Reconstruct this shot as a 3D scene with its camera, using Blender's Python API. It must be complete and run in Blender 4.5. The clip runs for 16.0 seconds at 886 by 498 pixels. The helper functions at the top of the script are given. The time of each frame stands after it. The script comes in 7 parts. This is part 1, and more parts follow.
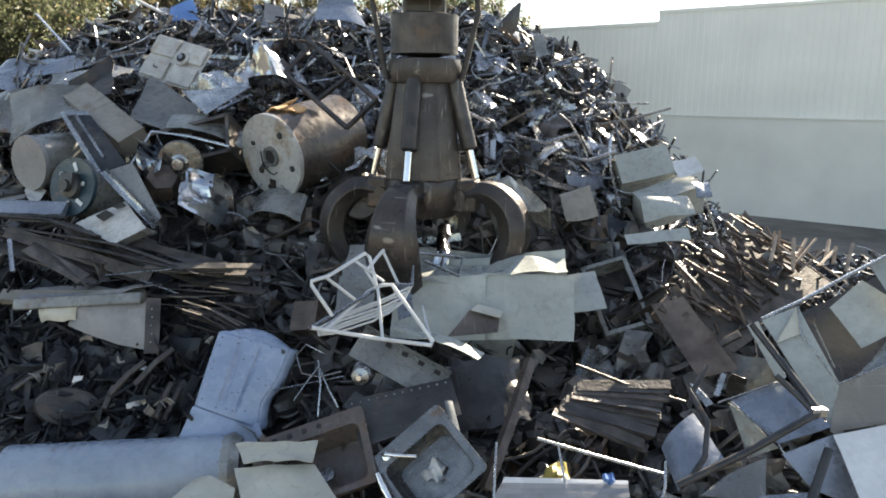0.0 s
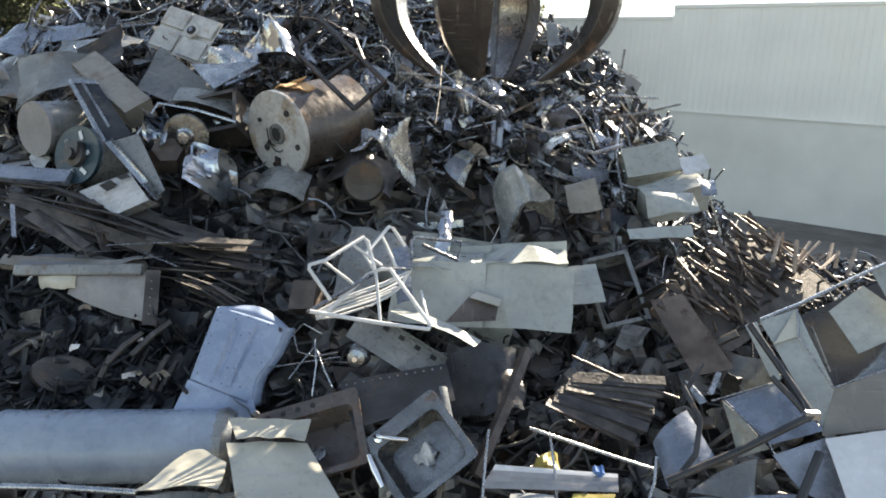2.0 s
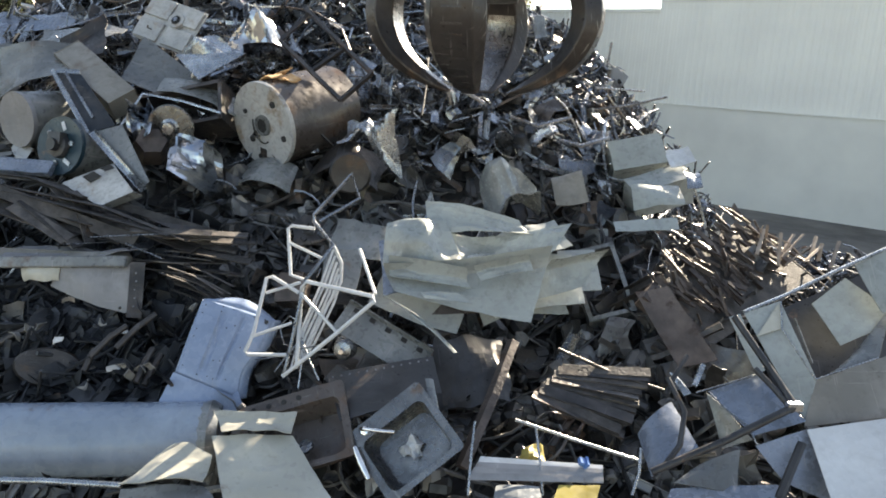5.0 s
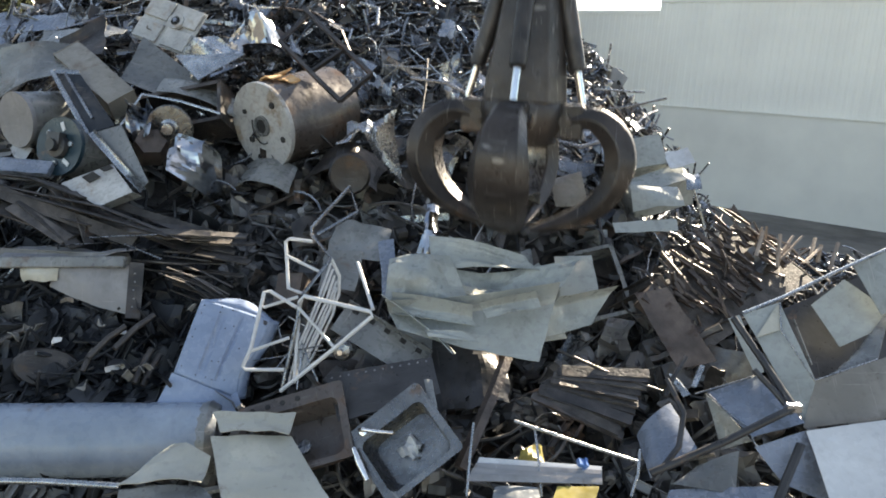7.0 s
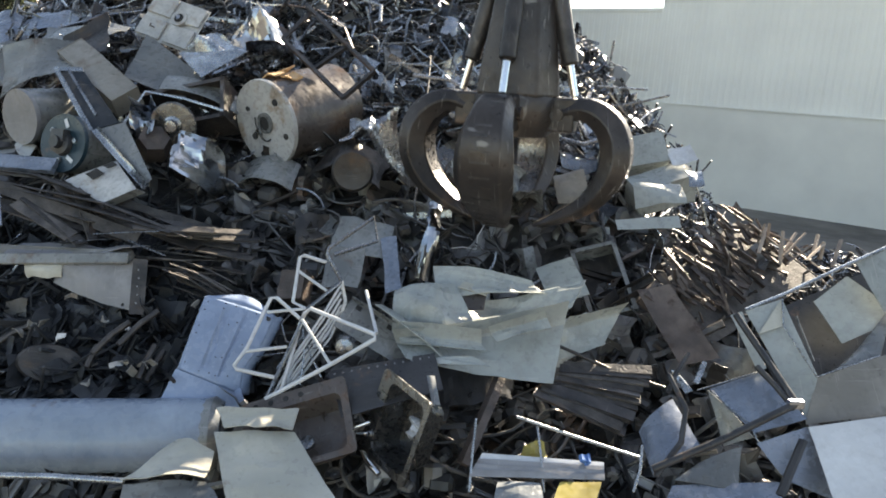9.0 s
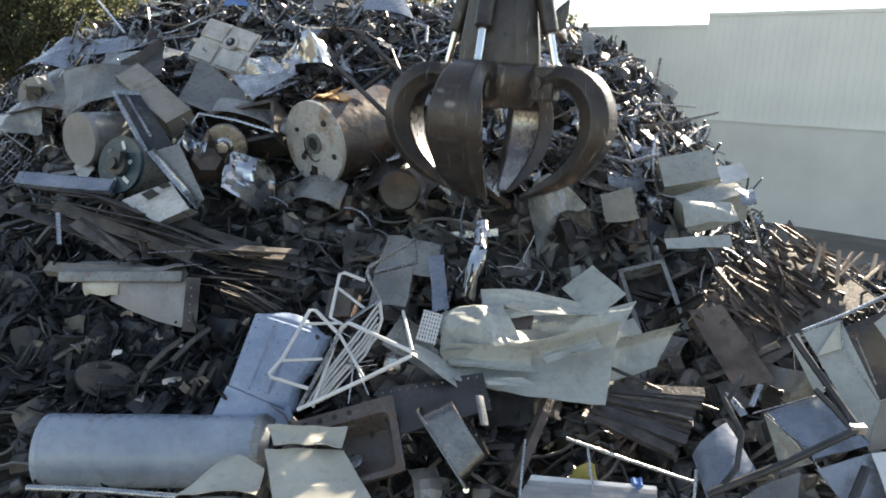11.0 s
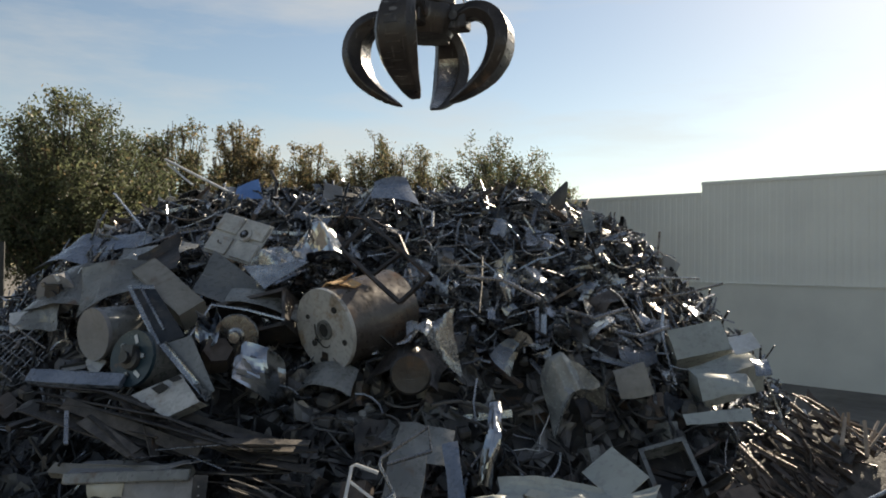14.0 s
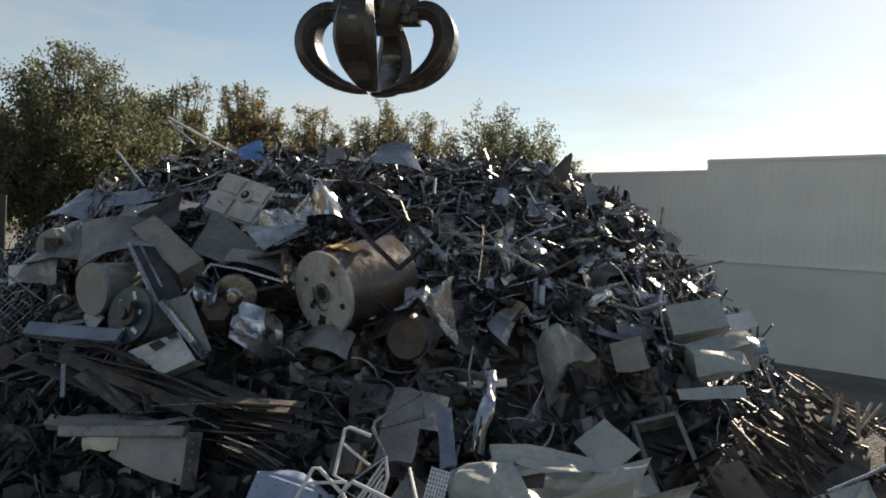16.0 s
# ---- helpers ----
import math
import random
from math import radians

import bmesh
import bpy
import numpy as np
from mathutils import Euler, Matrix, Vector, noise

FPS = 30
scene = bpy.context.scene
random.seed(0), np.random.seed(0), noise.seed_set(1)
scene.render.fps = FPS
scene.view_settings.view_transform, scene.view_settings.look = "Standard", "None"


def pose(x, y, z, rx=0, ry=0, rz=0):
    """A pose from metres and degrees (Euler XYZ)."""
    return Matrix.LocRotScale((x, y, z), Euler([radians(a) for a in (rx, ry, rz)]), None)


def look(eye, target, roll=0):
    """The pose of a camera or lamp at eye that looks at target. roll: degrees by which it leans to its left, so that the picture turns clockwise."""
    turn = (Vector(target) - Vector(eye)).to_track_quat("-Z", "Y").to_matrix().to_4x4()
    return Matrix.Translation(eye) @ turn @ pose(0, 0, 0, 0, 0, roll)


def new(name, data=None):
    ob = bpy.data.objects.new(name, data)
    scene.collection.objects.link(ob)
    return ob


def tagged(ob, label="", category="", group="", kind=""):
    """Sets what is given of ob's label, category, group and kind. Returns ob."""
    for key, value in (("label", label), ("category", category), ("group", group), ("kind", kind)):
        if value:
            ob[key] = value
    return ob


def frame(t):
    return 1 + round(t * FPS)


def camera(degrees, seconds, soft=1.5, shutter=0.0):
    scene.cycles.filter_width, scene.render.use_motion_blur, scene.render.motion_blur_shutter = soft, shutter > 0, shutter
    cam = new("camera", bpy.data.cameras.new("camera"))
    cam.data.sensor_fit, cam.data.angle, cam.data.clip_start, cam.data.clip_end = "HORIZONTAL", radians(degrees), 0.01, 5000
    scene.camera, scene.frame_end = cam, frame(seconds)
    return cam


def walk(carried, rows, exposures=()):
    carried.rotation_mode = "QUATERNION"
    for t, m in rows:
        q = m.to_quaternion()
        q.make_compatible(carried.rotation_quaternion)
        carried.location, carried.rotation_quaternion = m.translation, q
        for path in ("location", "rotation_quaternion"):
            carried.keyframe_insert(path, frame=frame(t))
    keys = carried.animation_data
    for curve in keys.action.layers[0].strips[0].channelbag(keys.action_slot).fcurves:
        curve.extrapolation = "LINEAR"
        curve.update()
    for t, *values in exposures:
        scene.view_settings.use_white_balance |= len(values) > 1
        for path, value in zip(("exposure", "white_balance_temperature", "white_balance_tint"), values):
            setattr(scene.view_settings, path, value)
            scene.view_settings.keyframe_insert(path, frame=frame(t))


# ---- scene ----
cam = camera(61.32, 16.0, soft=1.8, shutter=0.4)
PATH = [
    (0, pose(0.007, -0.002, 4.176, 78.50, -0.60, 0.28)),
    (0.5, pose(0.014, -0.002, 4.171, 78.04, -1.62, 0.69)),
    (1, pose(0.018, 0.008, 4.174, 77.88, -2.40, 0.91)),
    (1.5, pose(0.015, 0.000, 4.175, 77.72, -2.92, 1.04)),
    (2, pose(0.016, 0.005, 4.173, 77.40, -3.19, 1.04)),
    (2.5, pose(0.013, 0.007, 4.164, 77.06, -3.35, 0.87)),
    (3, pose(0.008, 0.013, 4.168, 76.79, -3.36, 0.63)),
    (3.5, pose(0.008, 0.010, 4.168, 76.76, -3.33, 0.35)),
    (4, pose(0.017, 0.007, 4.174, 76.75, -3.31, 0.17)),
    (6.5, pose(0.024, 0.009, 4.177, 76.98, -3.62, 0.11)),
    (7, pose(0.026, 0.009, 4.173, 76.93, -3.54, 0.10)),
    (7.5, pose(0.032, 0.013, 4.171, 76.71, -3.52, 0.09)),
    (8, pose(0.029, 0.009, 4.166, 76.59, -3.63, 0.03)),
    (10.5, pose(0.006, -0.013, 4.163, 77.65, -3.06, 2.24)),
    (11, pose(-0.022, -0.005, 4.168, 78.00, -2.90, 3.38)),
    (11.5, pose(-0.015, -0.002, 4.165, 78.27, -2.97, 4.12)),
    (12, pose(-0.013, -0.011, 4.154, 78.64, -3.33, 4.39)),
    (12.5, pose(-0.013, -0.003, 4.162, 79.02, -3.71, 3.87)),
    (13, pose(-0.027, 0.015, 4.250, 85.64, -2.22, 3.60)),
    (13.5, pose(-0.041, -0.007, 4.279, 91.28, -0.81, 3.88)),
    (14, pose(-0.038, -0.016, 4.276, 90.95, -0.72, 3.82)),
    (14.5, pose(-0.010, -0.010, 4.269, 90.27, -0.90, 3.80)),
    (15, pose(-0.004, -0.004, 4.264, 89.51, -1.56, 3.72)),
    (15.5, pose(-0.011, -0.004, 4.262, 88.96, -2.23, 3.82)),
    (16, pose(-0.023, 0.012, 4.259, 88.59, -2.71, 3.99)),
]
EXPOSURES = [(0.0, 2.27, 7600, 10), (4.0, 2.27, 7600, 10), (8.0, 2.27, 7600, 10), (12.5, 2.15, 7600, 10), (13.0, 1.75, 7600, 10), (13.5, 1.25, 7600, 10), (14.2, 0.88, 7700, 10), (16.0, 0.88, 7700, 10)]

# ---- world, sun ----
SUN_AZ, SUN_EL = 32.0, 29.5
world = bpy.data.worlds.new("sky")
scene.world = world
world.use_nodes = True
wn, wl = world.node_tree.nodes, world.node_tree.links
wn.clear()
w_out, w_bg = wn.new("ShaderNodeOutputWorld"), wn.new("ShaderNodeBackground")
sky = wn.new("ShaderNodeTexSky")
sky.sky_type, sky.sun_disc = "NISHITA", False
sky.sun_elevation, sky.sun_rotation = radians(SUN_EL), radians(SUN_AZ)
sky.air_density, sky.dust_density, sky.ozone_density = 1.0, 0.3, 1.8
w_tc, w_map = wn.new("ShaderNodeTexCoord"), wn.new("ShaderNodeMapping")
w_map.inputs["Scale"].default_value = (1.2, 2.0, 7.0)
w_map.inputs["Rotation"].default_value = (0.25, 0.12, 0.5)
w_noise, w_ramp, w_mix = wn.new("ShaderNodeTexNoise"), wn.new("ShaderNodeValToRGB"), wn.new("ShaderNodeMixRGB")
w_noise.inputs["Scale"].default_value, w_noise.inputs["Detail"].default_value, w_noise.inputs["Roughness"].default_value = 1.6, 7.0, 0.6
w_ramp.color_ramp.elements[0].position, w_ramp.color_ramp.elements[1].position = 0.45, 0.78
w_ramp.color_ramp.elements[1].color = (0.75, 0.75, 0.75, 1)
w_mix.inputs["Color2"].default_value = (5.4, 5.7, 6.1, 1)
wl.new(w_tc.outputs["Generated"], w_map.inputs["Vector"])
wl.new(w_map.outputs["Vector"], w_noise.inputs["Vector"])
wl.new(w_noise.outputs["Fac"], w_ramp.inputs["Fac"])
wl.new(w_ramp.outputs["Color"], w_mix.inputs["Fac"])
wl.new(sky.outputs["Color"], w_mix.inputs["Color1"])
wl.new(w_mix.outputs["Color"], w_bg.inputs["Color"])
wl.new(w_bg.outputs["Background"], w_out.inputs["Surface"])
w_bg.inputs["Strength"].default_value = 0.065
sun = new("sun", bpy.data.lights.new("sun", "SUN"))
sun.data.energy, sun.data.angle, sun.data.color = 5.0, radians(0.6), (1.0, 0.93, 0.82)
_a, _e = radians(SUN_AZ), radians(SUN_EL)
sun.matrix_world = look((math.sin(_a) * math.cos(_e) * 50, math.cos(_a) * math.cos(_e) * 50, math.sin(_e) * 50), (0, 0, 0))


# ---- materials ----
def mat(name, c1, c2, rough=0.5, metal=0.0, scale=6.0, rust=0.0, bump=0.15, vary=0.0, island=False, spread=0.15, rust_colour=(0.12, 0.075, 0.05), wear=0.0):
    """Two-tone grain, a second scale of stains, and rust or grime in patches; objects or islands differ by vary."""
    m = bpy.data.materials.new(name)
    m.use_nodes = True
    n, l = m.node_tree.nodes, m.node_tree.links
    b = n["Principled BSDF"]
    tc = n.new("ShaderNodeTexCoord")
    fine, broad = n.new("ShaderNodeTexNoise"), n.new("ShaderNodeTexNoise")
    fine.inputs["Scale"].default_value, fine.inputs["Detail"].default_value = scale * 6, 8
    broad.inputs["Scale"].default_value, broad.inputs["Detail"].default_value = scale, 6
    off = n.new("ShaderNodeVectorMath")
    off.operation = "ADD"
    info = n.new("ShaderNodeObjectInfo")
    l.new(tc.outputs["Object"], off.inputs[0])
    l.new(info.outputs["Random"], off.inputs[1])
    for t in (fine, broad):
        l.new(off.outputs[0], t.inputs["Vector"])
    r1 = n.new("ShaderNodeValToRGB")
    r1.color_ramp.elements[0].position, r1.color_ramp.elements[1].position = 0.5 - spread, 0.5 + spread
    r1.color_ramp.elements[0].color, r1.color_ramp.elements[1].color = (*c1, 1), (*c2, 1)
    l.new(broad.outputs["Fac"], r1.inputs["Fac"])
    colour = r1.outputs["Color"]
    if vary:
        hsv, rng = n.new("ShaderNodeHueSaturation"), n.new("ShaderNodeMapRange")
        rng.inputs["To Min"].default_value, rng.inputs["To Max"].default_value = 1 - vary, 1 + vary
        if island:
            geo = n.new("ShaderNodeNewGeometry")
            both, wrap = n.new("ShaderNodeMath"), n.new("ShaderNodeMath")
            wrap.operation = "FRACT"
            l.new(geo.outputs["Random Per Island"], both.inputs[0])
            l.new(info.outputs["Random"], both.inputs[1])
            l.new(both.outputs[0], wrap.inputs[0])
            l.new(wrap.outputs[0], rng.inputs["Value"])
        else:
            l.new(info.outputs["Random"], rng.inputs["Value"])
        l.new(rng.outputs[0], hsv.inputs["Value"])
        l.new(colour, hsv.inputs["Color"])
        colour = hsv.outputs["Color"]
    rr = n.new("ShaderNodeMapRange")
    rr.inputs["From Min"].default_value, rr.inputs["From Max"].default_value = 0.3, 0.7
    rr.inputs["To Min"].default_value, rr.inputs["To Max"].default_value = max(0.05, rough - 0.16), min(1, rough + (0.06 if wear else 0.12))
    l.new(fine.outputs["Fac"], rr.inputs["Value"])
    l.new(rr.outputs[0], b.inputs["Roughness"])
    b.inputs["Metallic"].default_value = metal
    if rust:
        r2, mx = n.new("ShaderNodeValToRGB"), n.new("ShaderNodeMixRGB")
        third = n.new("ShaderNodeTexNoise")
        third.inputs["Scale"].default_value, third.inputs["Detail"].default_value, third.inputs["Roughness"].default_value = scale * 0.8, 9, 0.65
        l.new(off.outputs[0], third.inputs["Vector"])
        r2.color_ramp.elements[0].position, r2.color_ramp.elements[1].position = 0.66 - rust * 0.34, 0.74 - rust * 0.3
        l.new(third.outputs["Fac"], r2.inputs["Fac"])
        l.new(r2.outputs["Color"], mx.inputs["Fac"])
        l.new(colour, mx.inputs["Color1"])
        mx.inputs["Color2"].default_value = (*rust_colour, 1)
        colour = mx.outputs["Color"]
        if metal:
            inv = n.new("ShaderNodeMapRange")
            inv.inputs["To Min"].default_value, inv.inputs["To Max"].default_value = metal, metal * 0.15
            l.new(r2.outputs["Color"], inv.inputs["Value"])
            l.new(inv.outputs[0], b.inputs["Metallic"])
    if wear:
        # grime in blotches and pale scratches along two directions
        blot, r3, dirt = n.new("ShaderNodeTexNoise"), n.new("ShaderNodeValToRGB"), n.new("ShaderNodeMixRGB")
        blot.inputs["Scale"].default_value, blot.inputs["Detail"].default_value, blot.inputs["Roughness"].default_value = scale * 1.9, 10, 0.72
        l.new(off.outputs[0], blot.inputs["Vector"])
        r3.color_ramp.elements[0].position, r3.color_ramp.elements[1].position = 0.49, 0.74
        r3.color_ramp.elements[1].color = (wear, wear, wear, 1)
        l.new(blot.outputs["Fac"], r3.inputs["Fac"])
        dirt.blend_type = "MULTIPLY"
        dirt.inputs["Color2"].default_value = (0.32, 0.29, 0.26, 1)
        l.new(r3.outputs["Color"], dirt.inputs["Fac"])
        l.new(colour, dirt.inputs["Color1"])
        colour = dirt.outputs["Color"]
        for turn, stretch in ((0.5, (3, 60, 3)), (1.9, (70, 4, 4))):
            mp, streak, r4, mark = n.new("ShaderNodeMapping"), n.new("ShaderNodeTexNoise"), n.new("ShaderNodeValToRGB"), n.new("ShaderNodeMixRGB")
            mp.inputs["Rotation"].default_value, mp.inputs["Scale"].default_value = (0.3, 0.2, turn), stretch
            streak.inputs["Scale"].default_value, streak.inputs["Detail"].default_value = 1.0, 3
            l.new(off.outputs[0], mp.inputs["Vector"])
            l.new(mp.outputs["Vector"], streak.inputs["Vector"])
            r4.color_ramp.elements[0].position, r4.color_ramp.elements[1].position = 0.66, 0.72
            r4.color_ramp.elements[1].color = (0.45 * wear, 0.45 * wear, 0.45 * wear, 1)
            l.new(streak.outputs["Fac"], r4.inputs["Fac"])
            l.new(r4.outputs["Color"], mark.inputs["Fac"])
            l.new(colour, mark.inputs["Color1"])
            mark.inputs["Color2"].default_value = (0.5, 0.48, 0.45, 1)
            colour = mark.outputs["Color"]
        dent, deep = n.new("ShaderNodeTexNoise"), n.new("ShaderNodeBump")
        dent.inputs["Scale"].default_value, dent.inputs["Detail"].default_value = 7.0, 2
        l.new(off.outputs[0], dent.inputs["Vector"])
        deep.inputs["Strength"].default_value, deep.inputs["Distance"].default_value = 0.22, 0.03
        l.new(dent.outputs["Fac"], deep.inputs["Height"])
        l.new(deep.outputs["Normal"], b.inputs["Normal"])
    l.new(colour, b.inputs["Base Color"])
    if bump:
        bp = n.new("ShaderNodeBump")
        bp.inputs["Strength"].default_value, bp.inputs["Distance"].default_value = bump, 0.02
        l.new(fine.outputs["Fac"], bp.inputs["Height"])
        if wear:
            l.new(deep.outputs["Normal"], bp.inputs["Normal"])
        l.new(bp.outputs["Normal"], b.inputs["Normal"])
    return m


M = dict(
    ground=mat("packed_dirt", (0.09, 0.082, 0.072), (0.17, 0.155, 0.135), 0.9, 0, 0.6, 0, 0.4),
    heap=mat("scrap_fines", (0.03, 0.03, 0.03), (0.085, 0.08, 0.078), 0.7, 0.2, 3.0, 0.25, 0.8),
    steel=mat("bare_steel", (0.2, 0.207, 0.22), (0.36, 0.37, 0.39), 0.3, 0.9, 5, 0.2, 0.12, 0.4),
    galv=mat("galvanised_sheet", (0.3, 0.32, 0.34), (0.45, 0.47, 0.49), 0.32, 0.85, 7, 0.0, 0.1, 0.15, wear=0.60),
    foil=mat("bright_foil", (0.3, 0.32, 0.35), (0.42, 0.44, 0.47), 0.14, 1.0, 6, 0.0, 0.04),
    stainless=mat("stainless", (0.12, 0.122, 0.125), (0.2, 0.2, 0.2), 0.34, 0.9, 5, 0.15, 0.08, wear=0.60),
    rust=mat("rusty_steel", (0.065, 0.052, 0.046), (0.125, 0.098, 0.084), 0.5, 0.3, 8, 0.3, 0.4, 0.35, rust_colour=(0.05, 0.03, 0.022)),
    darkiron=mat("dark_iron", (0.035, 0.034, 0.035), (0.085, 0.076, 0.072), 0.45, 0.5, 6, 0.25, 0.25, 0.3, rust_colour=(0.07, 0.045, 0.03), wear=0.35),
    white=mat("white_enamel", (0.5, 0.51, 0.525), (0.62, 0.63, 0.64), 0.32, 0, 2.5, 0.05, 0.05, 0.06, wear=0.35),
    worn_white=mat("worn_white_enamel", (0.34, 0.34, 0.335), (0.46, 0.46, 0.45), 0.36, 0, 4, 0.3, 0.12, 0.05, rust_colour=(0.3, 0.25, 0.2), wear=0.60),
    shell_grey=mat("blue_grey_enamel", (0.2, 0.245, 0.31), (0.28, 0.33, 0.4), 0.34, 0, 2.5, 0.06, 0.05, 0.04, wear=0.35),
    blue_white=mat("pale_blue_enamel", (0.21, 0.27, 0.39), (0.29, 0.36, 0.49), 0.3, 0, 2.5, 0.06, 0.05, wear=0.30),
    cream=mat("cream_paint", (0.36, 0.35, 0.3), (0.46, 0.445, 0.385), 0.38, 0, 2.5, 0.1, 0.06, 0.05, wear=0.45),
    pale_wood=mat("pale_split_wood", (0.24, 0.19, 0.15), (0.4, 0.32, 0.25), 0.8, 0, 8, 0, 0.3, 0.25),
    pale=mat("pale_sage_paint", (0.28, 0.3, 0.29), (0.36, 0.38, 0.365), 0.36, 0, 2.5, 0.06, 0.06, 0.05, wear=0.50),
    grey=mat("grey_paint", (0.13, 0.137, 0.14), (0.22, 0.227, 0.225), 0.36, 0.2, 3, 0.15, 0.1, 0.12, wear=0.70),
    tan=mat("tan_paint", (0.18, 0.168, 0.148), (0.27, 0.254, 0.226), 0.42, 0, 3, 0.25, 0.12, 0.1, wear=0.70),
    dusty=mat("dusty_grey_paint", (0.18, 0.18, 0.19), (0.27, 0.268, 0.275), 0.6, 0, 3, 0.15, 0.12, 0.1, wear=0.50),
    brown=mat("brown_coated_tank", (0.07, 0.06, 0.055), (0.125, 0.105, 0.095), 0.38, 0.2, 3, 0.35, 0.15, wear=0.70),
    orange=mat("dry_foam", (0.5, 0.28, 0.12), (0.66, 0.42, 0.22), 0.85, 0, 9, 0.0, 0.5),
    green=mat("dark_teal_paint", (0.008, 0.026, 0.04), (0.017, 0.042, 0.06), 0.4, 0, 4, 0.12, 0.08, wear=0.1),
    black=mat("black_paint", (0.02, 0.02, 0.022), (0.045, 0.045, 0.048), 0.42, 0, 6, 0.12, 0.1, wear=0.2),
    glossy=mat("glossy_black_glass", (0.015, 0.017, 0.02), (0.03, 0.034, 0.04), 0.14, 0, 6, 0.0, 0.05, wear=0.3),
    rubber=mat("black_rubber", (0.02, 0.02, 0.02), (0.05, 0.05, 0.05), 0.7, 0, 6, 0.0, 0.2),
    wood=mat("weathered_lath", (0.034, 0.031, 0.03), (0.1, 0.088, 0.08), 0.75, 0, 8, 0.1, 0.4, 0.45, rust_colour=(0.04, 0.034, 0.03)),
    grapple=mat("grapple_steel", (0.03, 0.027, 0.027), (0.065, 0.055, 0.05), 0.42, 0.4, 3, 0.2, 0.25, wear=0.70),
    polished=mat("worn_bright_steel", (0.2, 0.19, 0.185), (0.34, 0.33, 0.32), 0.32, 1.0, 6, 0.2, 0.15),
    chrome=mat("chrome_rod", (0.7, 0.7, 0.7), (0.8, 0.8, 0.8), 0.1, 1.0, 6, 0.0, 0.02),
    yellow=mat("yellow_plastic", (0.27, 0.21, 0.04), (0.36, 0.29, 0.06), 0.45, 0, 4, 0.0, 0.05),
    blue=mat("blue_paint", (0.08, 0.18, 0.42), (0.12, 0.26, 0.55), 0.4, 0, 4, 0.1, 0.06),
    bluegrey=mat("blue_grey_sheet", (0.15, 0.18, 0.235), (0.25, 0.285, 0.35), 0.33, 0.3, 3, 0.1, 0.08, wear=0.55),
    film=mat("clear_crumpled_film", (0.14, 0.155, 0.165), (0.27, 0.285, 0.295), 0.22, 0.1, 6, 0.0, 0.2),
    hole=mat("dark_hole", (0.015, 0.015, 0.015), (0.03, 0.03, 0.03), 0.9, 0, 6, 0.0, 0.0),
    mix_metal=mat("mixed_scrap_metal", (0.085, 0.09, 0.098), (0.29, 0.3, 0.32), 0.28, 0.8, 2.5, 0.25, 0.2, 0.85, True),
    mix_dark=mat("mixed_dark_scrap", (0.03, 0.031, 0.033), (0.11, 0.108, 0.108), 0.42, 0.4, 2.5, 0.2, 0.3, 0.75, True),
    mix_sheet=mat("mixed_painted_scrap", (0.08, 0.08, 0.085), (0.25, 0.25, 0.245), 0.38, 0.3, 2.0, 0.2, 0.2, 0.7, True),
    # near-black scrap colour that stands in for the shade of the left hollow
    shademix=mat("crushed_iron_shade", (0.011, 0.013, 0.016), (0.034, 0.037, 0.043), 0.5, 0.2, 2.5, 0.1, 0.3, 0.6, True),
    cladding=mat("grey_cladding", (0.7, 0.7, 0.66), (0.77, 0.77, 0.72), 0.5, 0, 0.5, 0.0, 0.04),
    lower_wall=mat("grey_concrete", (0.62, 0.62, 0.58), (0.7, 0.7, 0.65), 0.8, 0, 0.6, 0.0, 0.15),
    bark=mat("bark", (0.05, 0.04, 0.03), (0.11, 0.09, 0.07), 0.9, 0, 8, 0, 0.5),
    leaf=mat("leaves", (0.058, 0.075, 0.044), (0.125, 0.138, 0.078), 0.55, 0, 0.5, 0, 0, 0.5, True),
    leaf_dry=mat("turning_leaves", (0.15, 0.125, 0.07), (0.27, 0.21, 0.12), 0.55, 0, 0.5, 0, 0, 0.5, True),
    fence=mat("dark_fence", (0.015, 0.018, 0.02), (0.03, 0.034, 0.036), 0.7, 0, 2, 0, 0.2),
)


for key in ("leaf", "leaf_dry"):
    # thin leaves let some light through
    tree_nodes, tree_links = M[key].node_tree.nodes, M[key].node_tree.links
    thin, blend = tree_nodes.new("ShaderNodeBsdfTranslucent"), tree_nodes.new("ShaderNodeMixShader")
    skin = tree_nodes["Principled BSDF"]
    tree_links.new(skin.inputs["Base Color"].links[0].from_socket, thin.inputs["Color"])
    blend.inputs["Fac"].default_value = 0.6
    tree_links.new(skin.outputs["BSDF"], blend.inputs[1])
    tree_links.new(thin.outputs["BSDF"], blend.inputs[2])
    tree_links.new(blend.outputs["Shader"], tree_nodes["Material Output"].inputs["Surface"])


